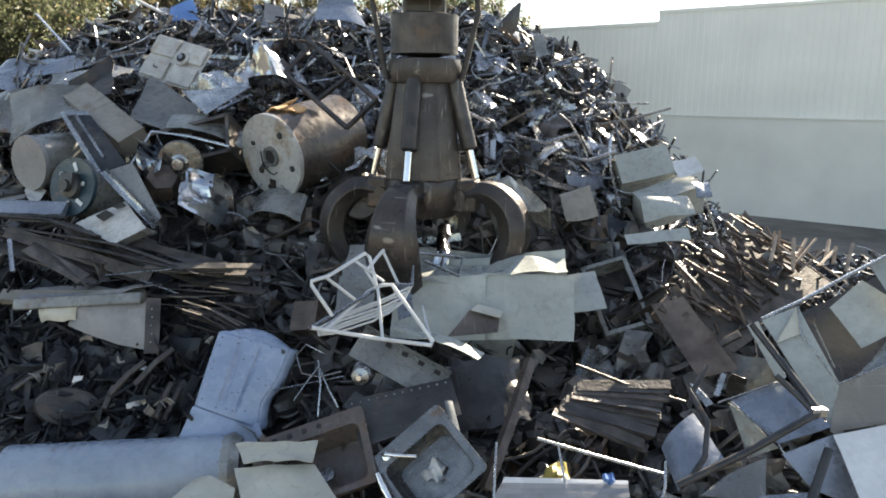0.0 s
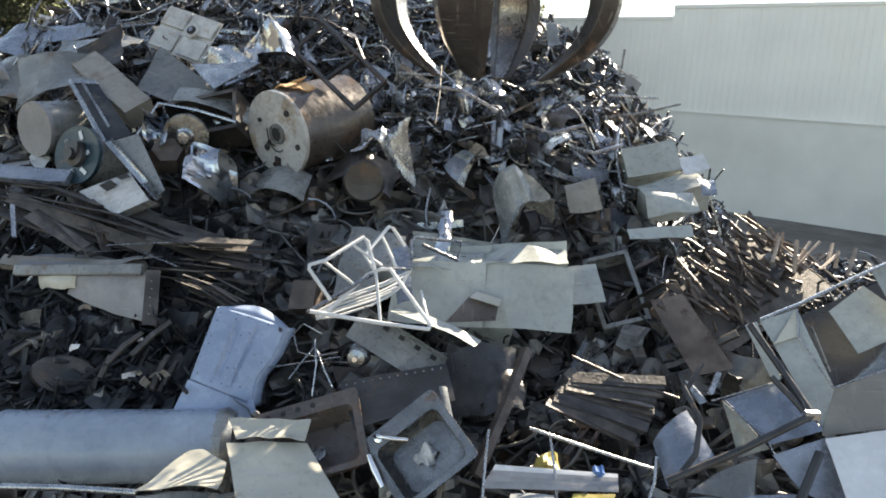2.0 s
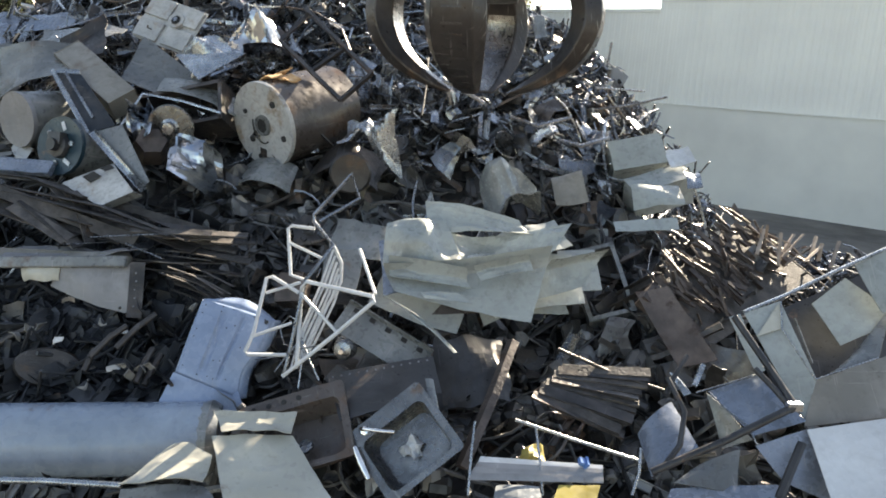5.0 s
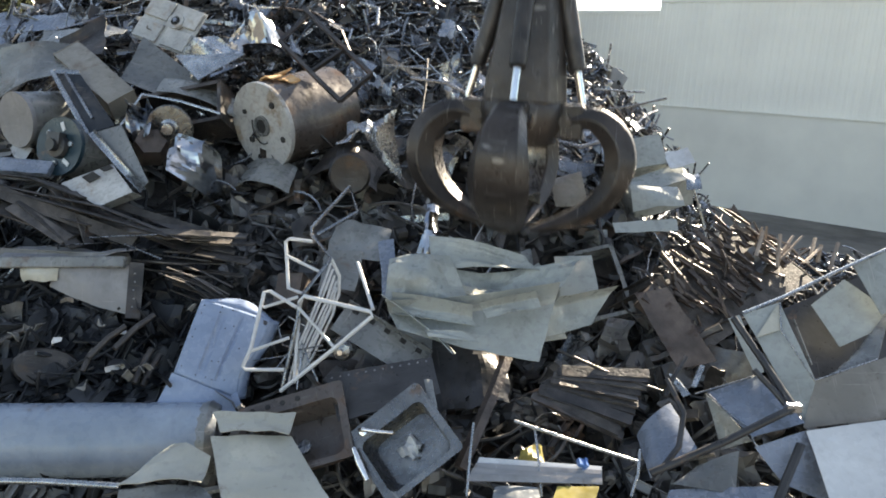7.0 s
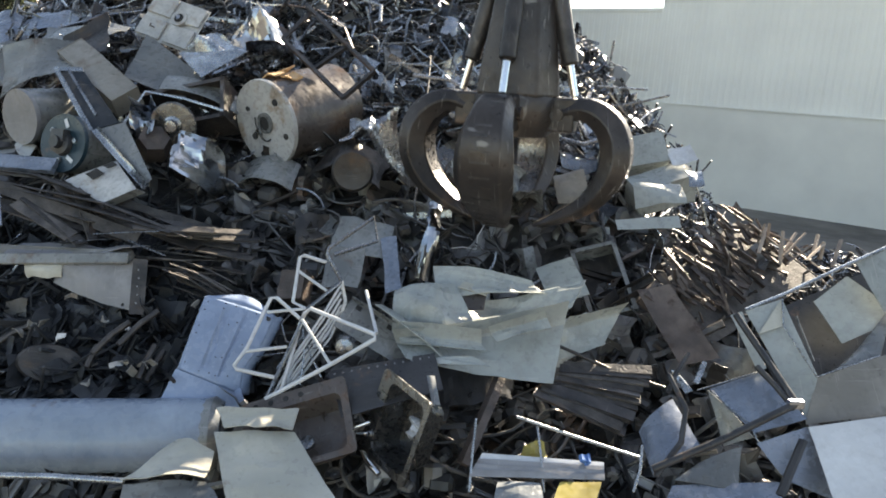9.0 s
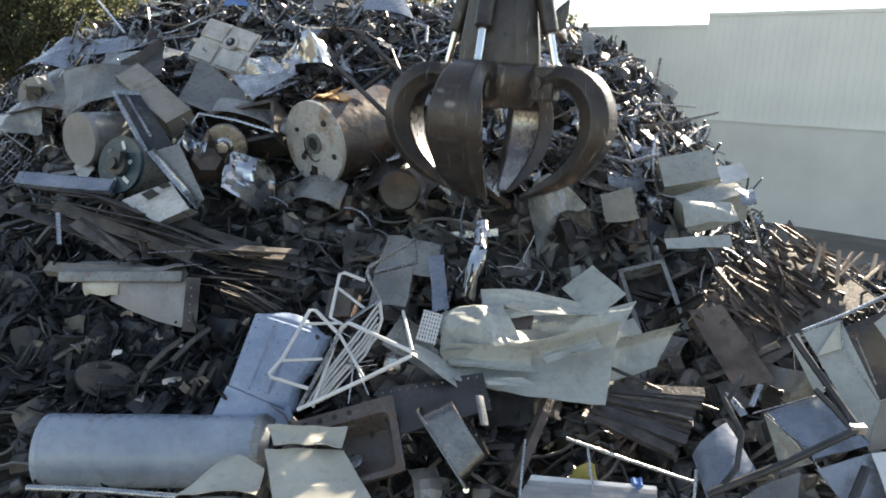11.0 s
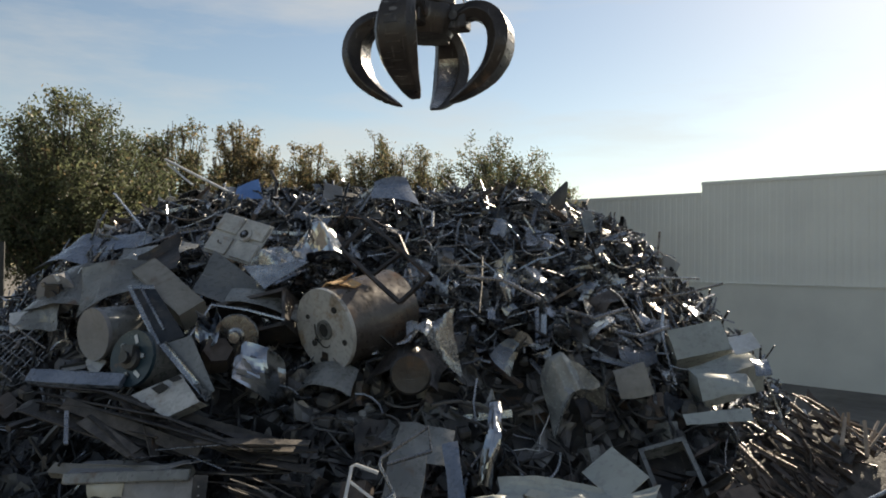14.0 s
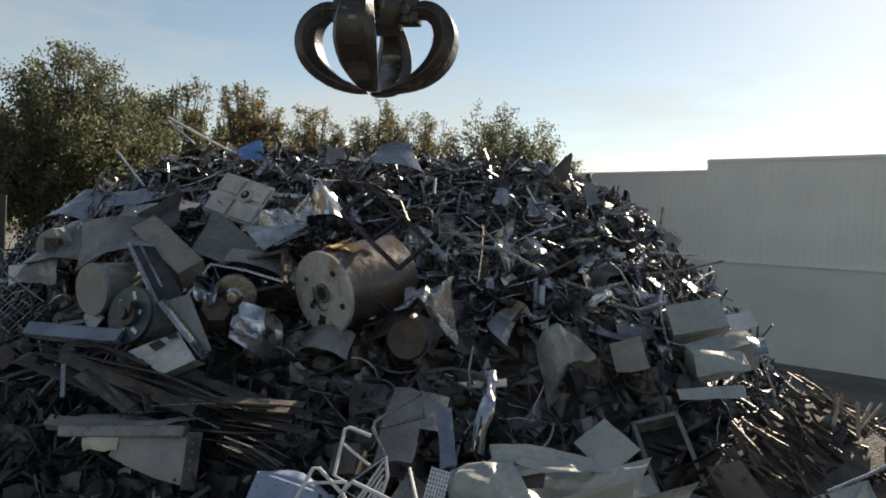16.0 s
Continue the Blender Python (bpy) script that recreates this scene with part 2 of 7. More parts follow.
# ---- mesh helpers ----
class Acc:
    """Vertices and faces of one mesh in the making."""

    def __init__(self):
        self.v, self.f = [], []

    def add(self, verts, faces, m=None):
        k = len(self.v)
        self.v += [tuple(m @ Vector(p)) if m else tuple(p) for p in verts]
        self.f += [tuple(k + i for i in q) for q in faces]
        return self

    def box(self, sx, sy, sz, m=None, c=(0, 0, 0)):
        x, y, z = sx / 2, sy / 2, sz / 2
        vs = [(c[0] + a * x, c[1] + b * y, c[2] + d * z) for a in (-1, 1) for b in (-1, 1) for d in (-1, 1)]
        return self.add(vs, [(0, 1, 3, 2), (4, 6, 7, 5), (0, 4, 5, 1), (2, 3, 7, 6), (0, 2, 6, 4), (1, 5, 7, 3)], m)

    def lathe(self, prof, n=32, m=None, close=True):
        """prof: (radius, z) pairs turned round z."""
        vs = [(r * math.cos(2 * math.pi * i / n), r * math.sin(2 * math.pi * i / n), z) for r, z in prof for i in range(n)]
        fs = [(j * n + i, j * n + (i + 1) % n, (j + 1) * n + (i + 1) % n, (j + 1) * n + i) for j in range(len(prof) - 1) for i in range(n)]
        if close:
            fs += [tuple(range(n))[::-1], tuple((len(prof) - 1) * n + i for i in range(n))]
        return self.add(vs, fs, m)

    def tube(self, pts, r, n=7, m=None, flat=1.0):
        """A tube along a polyline; flat squeezes its section."""
        pts = [Vector(p) for p in pts]
        vs, fs, up = [], [], Vector((0.13, 0.21, 0.97))
        for i, p in enumerate(pts):
            d = (pts[min(i + 1, len(pts) - 1)] - pts[max(i - 1, 0)]).normalized()
            a = d.cross(up)
            a = a.normalized() if a.length > 0.05 else d.orthogonal().normalized()
            b = d.cross(a)
            up = -b if b.dot(up) < 0 else b
            rr = r[i] if isinstance(r, (list, tuple)) else r
            vs += [p + a * (rr * math.cos(2 * math.pi * k / n)) + b * (rr * flat * math.sin(2 * math.pi * k / n)) for k in range(n)]
        for i in range(len(pts) - 1):
            fs += [(i * n + k, i * n + (k + 1) % n, (i + 1) * n + (k + 1) % n, (i + 1) * n + k) for k in range(n)]
        fs += [tuple(range(n))[::-1], tuple((len(pts) - 1) * n + k for k in range(n))]
        return self.add(vs, fs, m)

    def sheet(self, w, h, th=0.004, nx=10, ny=8, crumple=0.0, seed=0, m=None, bend=0.0, ragged=0.0, fold=0.0):
        """A thin plate from (0, 0) to (w, h): crumpled, bent along x and torn at the edges, with two skins and a rim."""
        rnd, size = random.Random(seed), (w + h) / 2
        creases = []
        for c in range(14 if crumple > 0.08 else 11 if nx > 12 else 6):
            an = rnd.uniform(0, 2 * math.pi)
            creases.append((math.cos(an), math.sin(an), rnd.uniform(0.1, 0.9) * w, rnd.uniform(0.1, 0.9) * h, rnd.choice((-1, 1)) * rnd.uniform(0.4, 1.4) * crumple / size))
        o = Vector((seed * 3.7, seed * 1.3, 0))
        grid = [(i / nx, j / ny) for j in range(ny + 1) for i in range(nx + 1)]
        zs = []
        for u, v in grid:
            q = noise.noise(o + Vector((u * w, v * h, 0)) * 5.0)
            zs.append(sum(g * 2.4 * max(0.0, (u * w - cx) * dx + (v * h - cy) * dy) for dx, dy, cx, cy, g in creases) + 0.12 * crumple * q)
        # take out the mean tilt, so that the sheet stays in its plane
        n, mz = len(zs), sum(zs) / len(zs)
        su, sv = sum((u - 0.5) ** 2 for u, v in grid), sum((v - 0.5) ** 2 for u, v in grid)
        gu, gv = sum((u - 0.5) * z for (u, v), z in zip(grid, zs)) / su, sum((v - 0.5) * z for (u, v), z in zip(grid, zs)) / sv
        top = []
        for k, (u, v) in enumerate(grid):
            p = Vector((u * w, v * h, 0))
            z = zs[k] - mz - gu * (u - 0.5) - gv * (v - 0.5) + bend * (1 - (2 * u - 1) ** 2) * w + fold * abs(v - 0.5) * h
            q, e = noise.noise_vector(o * 2 + p * 6.0), ragged * (1.3 if min(u, v) < 0.01 or max(u, v) > 0.99 else 0.3)
            top.append(p + Vector((q.x * e, q.z * e, z)))
        k = (nx + 1) * (ny + 1)
        vs = top + [p - Vector((0, 0, th)) for p in top]
        ix = lambda i, j: j * (nx + 1) + i
        fs = []
        for j in range(ny):
            for i in range(nx):
                q = (ix(i, j), ix(i + 1, j), ix(i + 1, j + 1), ix(i, j + 1))
                fs += [q, tuple(k + a for a in q[::-1])]
        rim = [ix(i, 0) for i in range(nx + 1)] + [ix(nx, j) for j in range(1, ny + 1)] + [ix(i, ny) for i in range(nx - 1, -1, -1)] + [ix(0, j) for j in range(ny - 1, 0, -1)]
        fs += [(rim[a], k + rim[a], k + rim[(a + 1) % len(rim)], rim[(a + 1) % len(rim)]) for a in range(len(rim))]
        return self.add(vs, fs, m)

    def quad(self, a, b, c, d, th=0.005, nx=12, ny=10, crumple=0.0, seed=0, bow=0.0, curl=0.0, ragged=0.0, m=None):
        """A thin plate between four corners (near two, then far two): creased between them, bowed, with a curled far edge."""
        a, b, c, d = (Vector(p) for p in (a, b, c, d))
        nrm = (b - a + c - d).cross(d - a + c - b).normalized()
        size, rnd = ((b - a).length + (d - a).length) / 2, random.Random(seed)
        folds = []
        for k in range(13):
            an = rnd.uniform(0, 2 * math.pi)
            folds.append((math.cos(an), math.sin(an), rnd.uniform(0.1, 0.9), rnd.uniform(0.1, 0.9), rnd.choice((-1, 1)) * rnd.uniform(0.5, 1.5) * crumple))
        lift = lambda u, v: sum(g * max(0.0, (u - cx) * dx + (v - cy) * dy) for dx, dy, cx, cy, g in folds)
        z00, z10, z11, z01 = lift(0, 0), lift(1, 0), lift(1, 1), lift(0, 1)
        top = []
        for j in range(ny + 1):
            for i in range(nx + 1):
                u, v = i / nx, j / ny
                p = a * (1 - u) * (1 - v) + b * u * (1 - v) + c * u * v + d * (1 - u) * v
                z = lift(u, v) - z00 * (1 - u) * (1 - v) - z10 * u * (1 - v) - z11 * u * v - z01 * (1 - u) * v
                z = z * size + bow * size * 4 * u * (1 - u) + curl * size * max(0.0, v - 0.75) ** 2 * 16
                q = noise.noise_vector(p * 7.0 + Vector((seed, 0, 0)))
                e = ragged if i in (0, nx) or j in (0, ny) else ragged * 0.2
                ridge = (abs(noise.noise(p * 5.0 + Vector((0, seed, 0)))) - 0.2) * (4 * u * (1 - u) * 4 * v * (1 - v)) ** 0.3
                top.append(p + nrm * (z + (q.y * 0.08 - ridge * 0.55) * crumple * size) + (q - nrm * q.dot(nrm)) * e)
        k, ix = len(top), lambda i, j: j * (nx + 1) + i
        vs, fs = top + [p - nrm * th for p in top], []
        for j in range(ny):
            for i in range(nx):
                q = (ix(i, j), ix(i + 1, j), ix(i + 1, j + 1), ix(i, j + 1))
                fs += [q, tuple(k + w for w in q[::-1])]
        rim = [ix(i, 0) for i in range(nx + 1)] + [ix(nx, j) for j in range(1, ny + 1)] + [ix(i, ny) for i in range(nx - 1, -1, -1)] + [ix(0, j) for j in range(ny - 1, 0, -1)]
        fs += [(rim[w], k + rim[w], k + rim[(w + 1) % len(rim)], rim[(w + 1) % len(rim)]) for w in range(len(rim))]
        return self.add(vs, fs, m)


def mesh_of(name, acc, material, smooth=False, sharp=38):
    me = bpy.data.meshes.new(name)
    me.from_pydata([tuple(p) for p in acc.v], [], acc.f)
    me.materials.append(material)
    if smooth:
        me.polygons.foreach_set("use_smooth", [True] * len(me.polygons))
        me.set_sharp_from_angle(angle=radians(sharp))
    me.update()
    return me


def part(name, acc, material, parent, label="", smooth=True, bevel=0.0, sharp=38):
    ob = new(name, mesh_of(name, acc, material, smooth, sharp))
    ob.parent = parent
    if bevel:
        md = ob.modifiers.new("bevel", "BEVEL")
        md.width, md.segments, md.limit_method, md.angle_limit = bevel, 2, "ANGLE", radians(40)
    return tagged(ob, label)


def single(name, acc, material, m, label, category, group="", kind="", smooth=True, bevel=0.0, sharp=38):
    """A thing of one mesh."""
    ob = part(name, acc, material, None, label, smooth, bevel, sharp)
    ob.matrix_world = m
    return tagged(ob, label, category, group, kind)


def thing(name, m, label, category, group=""):
    ob = new(name)
    ob.empty_display_size = 0.1
    ob.matrix_world = m
    return tagged(ob, label, category, group)


def aim(a, b, up=(0, 0, 1)):
    """A pose at a whose z points to b."""
    d = (Vector(b) - Vector(a)).normalized()
    x = Vector(up).cross(d)
    x = x.normalized() if x.length > 1e-3 else d.orthogonal().normalized()
    y = d.cross(x)
    return Matrix.Translation(a) @ Matrix((x, y, d)).transposed().to_4x4()


def dist(a, b):
    return (Vector(a) - Vector(b)).length


# ---- ground, heap, building ----
def lerp_table(x, table):
    if x <= table[0][0]:
        return table[0][1]
    for (a, u), (b, v) in zip(table, table[1:]):
        if x <= b:
            return u + (v - u) * (x - a) / (b - a)
    return table[-1][1]


SPINE = ((3.0, 0.4), (4.0, 1.35), (4.5, 1.75), (5.3, 2.2), (6.2, 2.75), (7.0, 3.35), (8.0, 4.05), (9.0, 4.8), (9.8, 5.05), (11.0, 4.6), (13.0, 2.6), (16.0, 0.0))
FLANK = ((-10.0, 0.0), (-8.0, 0.2), (-7.0, 0.45), (-6.2, 0.7), (-5.3, 0.85), (-4.6, 0.94), (-3.5, 1.0), (0.5, 1.0), (1.55, 0.92), (2.6, 0.72), (3.4, 0.5), (5.0, 0.2), (6.5, 0.0))
APRON = ((2.6, 0.0), (3.4, 0.9), (4.3, 1.55), (5.3, 2.0), (6.5, 2.25), (8.0, 2.3), (10.0, 1.6), (13.0, 0.0))


def heap_height(x, y):
    """Height of the scrap heap over the ground."""
    main = lerp_table(y, SPINE) * lerp_table(x, FLANK)
    low = lerp_table(y, APRON) * lerp_table(abs(x), ((0.0, 1.0), (5.0, 1.0), (8.0, 0.4), (10.0, 0.0)))
    hollow = 0.45 * math.exp(-((x - 0.6) ** 2 + (y - 6.1) ** 2) / 0.9)
    # the mound under the bundle of angle irons
    mound = 0.4 * (math.exp(-((x - 1.95) ** 2 + (y - 5.85) ** 2) / 0.22) + math.exp(-((x - 2.65) ** 2 + (y - 6.4) ** 2) / 0.3))
    return max(main, low) - hollow + mound


def heap_point(x, y, lift=0.0):
    return Vector((x, y, heap_height(x, y) + lift))


def build_setting():
    a = Acc().box(400, 400, 0.4, None, (0, 120, -0.2))
    tagged(new("ground", mesh_of("ground", a, M["ground"])), "packed brown dirt yard", "ground", "", "structure")
    a, nx, ny = Acc(), 130, 110
    vs = []
    for j in range(ny + 1):
        for i in range(nx + 1):
            x, y = -11 + 18.5 * i / nx, 2.6 + 13.4 * j / ny
            n1, n2 = noise.noise((x * 1.3, y * 1.3, 0)), noise.noise((x * 4.5, y * 4.5, 3))
            h = heap_height(x, y)
            vs.append((x + n2 * 0.05, y + n1 * 0.05, max(-0.05, h - 0.22 + (0.18 * n1 + 0.14 * n2) * min(1, h))))
    a.add(vs, [(j * (nx + 1) + i, j * (nx + 1) + i + 1, (j + 1) * (nx + 1) + i + 1, (j + 1) * (nx + 1) + i) for j in range(ny) for i in range(nx)])
    single("scrap_heap", a, M["heap"], Matrix(), "heap of dark rusty scrap fines on the dirt", "scrap heap", "", "stuff", smooth=False)
    # the long shed beyond the heap, seen at a slant
    m = pose(8.15, 30.0, 0, 0, 0, -39)
    for x0, x1, top, name in ((-34.0, 0.0, 7.12, "wall_low"), (0.0, 26.0, 7.53, "wall_high")):
        a, b = Acc(), Acc()
        n = int((x1 - x0) / 0.26)
        prof = []
        for i in range(n):
            x = x0 + (x1 - x0) * i / n
            prof += [(x, 0.0), (x + 0.12, 0.0), (x + 0.15, -0.012), (x + 0.23, -0.012)]
        prof.append((x1, 0.0))
        k = len(prof)
        vs = [(x, y, 3.6) for x, y in prof] + [(x, y, top) for x, y in prof] + [(x, 0.12, top) for x, y in prof] + [(x, 0.12, 3.6) for x, y in prof]
        a.add(vs, [(r * k + i, r * k + i + 1, ((r + 1) % 4) * k + i + 1, ((r + 1) % 4) * k + i) for r in range(4) for i in range(k - 1)])
        wall = single(name, a, M["cladding"], m, "pale grey ribbed metal cladding on a long shed wall", "wall", "", "structure", smooth=False)
        b.box(x1 - x0, 0.3, 3.55, None, ((x0 + x1) / 2, 0.1, 1.775))
        low = part("lower_wall", b, M["lower_wall"], wall, "plain grey concrete plinth wall", smooth=False)
        c = Acc().box(x1 - x0, 0.14, 0.05, None, ((x0 + x1) / 2, -0.03, 3.575))
        part("drip_rail", c, M["lower_wall"], wall, smooth=False)
        d = Acc().box(x1 - x0, 0.3, 0.1, None, ((x0 + x1) / 2, 0.1, top - 0.1 + 0.02))
        part("coping", d, M["cladding"], wall, smooth=False)
    back = Acc().box(60, 12, 6.6, m, (-4, 6.4, 3.3))
    single("wall_back", back, M["lower_wall"], Matrix(), "plain grey body of the long shed", "wall", "", "structure", smooth=False)
    # dark yard fence beside the heap
    f = thing("yard_fence", pose(-14.5, 15.5, 0, 0, 0, 12), "dark sheet metal yard fence", "fence")
    for i in range(9):
        a = Acc().box(0.98, 0.05, 4.6, None, (i * 1.0 - 5, 0, 2.3))
        part("panel", a, M["fence"], f, smooth=False)
        part("post", Acc().box(0.09, 0.09, 4.7, None, (i * 1.0 - 5.5, 0.06, 2.35)), M["darkiron"], f, smooth=False)


def leaf_mesh(name, centres, size, material, gen):
    """Many small pointed leaves, one quad each, at random turns."""
    n = len(centres)
    d = gen.normal(size=(n, 3))
    d /= np.linalg.norm(d, axis=1)[:, None]
    e = np.cross(d, gen.normal(size=(n, 3)))
    e /= np.linalg.norm(e, axis=1)[:, None]
    s = gen.uniform(size[0], size[1], (n, 1))
    verts = np.stack([centres - d * s, centres + e * s * 0.5, centres + d * s, centres - e * s * 0.5], 1).reshape(-1, 3)
    me = bpy.data.meshes.new(name)
    me.vertices.add(4 * n)
    me.vertices.foreach_set("co", verts.ravel())
    me.loops.add(4 * n)
    me.loops.foreach_set("vertex_index", np.arange(4 * n))
    me.polygons.add(n)
    me.polygons.foreach_set("loop_start", np.arange(0, 4 * n, 4))
    me.materials.append(material)
    me.update(calc_edges=True)
    return me


def build_tree(x, y, height, width, leaves, dry, seed):
    """Trunk, limbs that spread into a domed crown, twigs and single leaves."""
    rnd, gen = random.Random(seed), np.random.default_rng(seed)
    t = thing("tree", pose(x, y, 0, 0, 0, rnd.uniform(0, 360)), "broad tree with %s leaves behind the scrap yard" % ("browning" if dry > 0.5 else "dark green"), "tree", "trees behind the yard")
    trunk = Acc()
    base = height * 0.22
    trunk.tube([(0, 0, 0), (0.05, 0.03, base * 0.5), (0.0, 0.08, base)], [height * 0.026, height * 0.02, height * 0.018], 9)
    # limbs spread upwards like a vase; twigs point outwards and carry the leaves
    starts, ends = [], []
    for i in range(130):
        d = Vector((rnd.gauss(0, 1), rnd.gauss(0, 1), rnd.uniform(-0.25, 1.5))).normalized()
        out = rnd.uniform(0.7, 0.9) + 0.2 * noise.noise((d.x * 1.7 + seed, d.y * 1.7, d.z * 1.7))
        q = Vector((d.x * width * 0.5 * out, d.y * width * 0.5 * out, height * (0.58 + (0.4 * d.z if d.z > 0 else 0.3 * d.z) * out)))
        st = Vector((0, 0, base * rnd.uniform(0.7, 1.3)))
        mid = st.lerp(q, 0.45) + Vector((q.x * -0.08, q.y * -0.08, height * 0.03))
        limb = [st, st.lerp(mid, 0.6), mid, mid.lerp(q, 0.55) + Vector((rnd.uniform(-1, 1), rnd.uniform(-1, 1), 0)) * 0.08, q]
        trunk.tube(limb, [height * r for r in (0.009, 0.0065, 0.0048, 0.003, 0.001)], 6)
        for k in range(7):
            b0 = limb[2].lerp(limb[4], rnd.uniform(0.05, 1.0))
            e = Vector((d.x + rnd.gauss(0, 0.55), d.y + rnd.gauss(0, 0.55), d.z + 0.35 + rnd.gauss(0, 0.45))).normalized()
            b1 = b0 + e * width * rnd.uniform(0.06, 0.13)
            trunk.tube([b0, b0.lerp(b1, 0.5) + Vector((0, 0, 0.03)), b1], [height * 0.0016, height * 0.0012, height * 0.0004], 4)
            starts.append(b0), ends.append(b1)
    pick, along = gen.integers(0, len(starts), leaves), gen.random((leaves, 1)) ** 0.8
    c = np.array([tuple(q) for q in starts])[pick] * (1 - along) + np.array([tuple(q) for q in ends])[pick] * along
    c = c + gen.normal(size=(leaves, 3)) * (0.034 * width * (1.15 - along * 0.7))
    turning = gen.random(leaves) < dry
    part("trunk", trunk, M["bark"], t)
    for sel, material, label in ((~turning, M["leaf"], "dark green leaves"), (turning, M["leaf_dry"], "browning leaves")):
        crown = new("crown", leaf_mesh("crown", c[sel], (0.035, 0.07), material, gen))
        crown.parent = t
        tagged(crown, label)


build_setting()
for top, wide, leaves, dry, seed in (
    ((-12.3, 21.012, 8.75), 6.6, 46000, 0.05, 1),
    ((-17.765, 23.012, 8.201), 5.6, 30000, 0.1, 2),
    ((-11.475, 26.012, 9.2), 4.3, 32000, 0.4, 3),
    ((-9.980, 29.012, 9.5), 4.2, 32000, 0.75, 4),
    ((-8.434, 33.012, 9.55), 4.2, 26000, 0.65, 5),
    ((-5.382, 33.012, 9.6), 4.6, 28000, 0.5, 6),
    ((-3.637, 34.012, 9.5), 4.4, 24000, 0.55, 8),
    ((0.3, 29.012, 8.75), 6.3, 44000, 0.2, 7),
    ((-15.287, 30.012, 8.503), 4.4, 24000, 0.3, 9),
):
    build_tree(top[0], top[1], top[2] * 1.07, wide, int(leaves * 1.6), dry, seed)


# ---- loose scrap over the heap ----
def heap_frame(x, y, rnd, tilt):
    """A pose on the heap's skin, turned at random and tilted out of it a little."""
    e = 0.15
    n = Vector((heap_height(x - e, y) - heap_height(x + e, y), heap_height(x, y - e) - heap_height(x, y + e), 2 * e)).normalized()
    q = Vector((0, 0, 1)).rotation_difference(n).to_matrix().to_4x4()
    return Matrix.Translation(heap_point(x, y)) @ q @ pose(0, 0, 0, 0, 0, rnd.uniform(0, 360)) @ pose(0, 0, 0, rnd.gauss(0, tilt), rnd.gauss(0, tilt), 0)


def place(rnd, y0, y1, x0=-7.5, x1=5.2):
    while True:
        x, y = rnd.uniform(x0, x1), rnd.uniform(y0, y1)
        if abs(x) < y * 0.75 + 0.6 and heap_height(x, y) > 0.7:
            return x, y


def bent_rod(a, rnd, m, length, r, bend, n=5, flat=1.0):
    pts, p, d = [], Vector((-length / 2, 0, 0)), Vector((1, 0, 0))
    for i in range(n + 1):
        pts.append(p.copy())
        d = (d + Vector((0, rnd.gauss(0, bend), rnd.gauss(0, bend * 0.6)))).normalized()
        p = p + d * (length / n)
    a.tube(pts, r, n=5, m=m, flat=flat)


def strip(a, rnd, m, length, w, th):
    """A pressed strip: an L or U section."""
    a.box(length, w, th, m)
    a.box(length, th, w * rnd.uniform(0.3, 0.9), m, (0, w / 2, w * 0.25))
    if rnd.random() < 0.5:
        a.box(length, th, w * 0.5, m, (0, -w / 2, w * 0.25))


PIECES = {
    "rod": ("scrap_rod", "bent thin %s rod lying in the scrap", "rod"),
    "pipe": ("scrap_pipe", "bent thin %s pipe lying in the scrap", "pipe"),
    "coil": ("wire_coil", "loose curl of %s wire on the heap", "wire"),
    "strip": ("metal_strip", "folded %s strip wedged in the heap", "metal strip"),
    "shard": ("sheet_shard", "torn %s sheet shard on the heap", "metal sheet"),
    "chunk": ("crushed_piece", "crumpled %s piece in the heap", "scrap piece"),
    "can": ("dented_can", "dented %s can in the heap", "can"),
}


def loose_piece(k, rnd):
    """One piece of scrap about its own origin."""
    a = Acc()
    if k == "rod":
        bent_rod(a, rnd, None, rnd.uniform(0.25, 0.9), rnd.uniform(0.006, 0.016), 0.12, 4)
    elif k == "pipe":
        bent_rod(a, rnd, None, rnd.uniform(0.3, 0.9), rnd.uniform(0.007, 0.017), 0.2, 6)
    elif k == "coil":
        r, turn = rnd.uniform(0.08, 0.22), rnd.uniform(1.5, 5.0)
        a.tube([(r * math.cos(turn * s / 10), r * math.sin(turn * s / 10), 0.01 * s) for s in range(11)], rnd.uniform(0.006, 0.014), 5)
    elif k == "strip":
        strip(a, rnd, None, rnd.uniform(0.2, 0.75), rnd.uniform(0.02, 0.06), 0.004)
    elif k == "shard":
        a.sheet(rnd.uniform(0.12, 0.4), rnd.uniform(0.08, 0.26), 0.004, 4, 3, rnd.uniform(0.02, 0.07), rnd.uniform(0, 99), None, rnd.uniform(-0.2, 0.2), 0.05)
    elif k == "chunk":
        s = rnd.uniform(0.07, 0.2)
        a.sheet(s * rnd.uniform(0.8, 1.8), s, 0.008, 4, 4, s * 0.6, rnd.uniform(0, 99), None, rnd.uniform(-0.4, 0.4), s * 0.2, rnd.uniform(-0.8, 0.8))
    elif k == "can":
        s = rnd.uniform(0.04, 0.1)
        a.lathe([(s * 0.8, 0), (s, s * 0.2), (s, s * 1.6), (s * 0.6, s * 1.9)], 9, pose(0, 0, 0, 90, 0, 0))
    return a


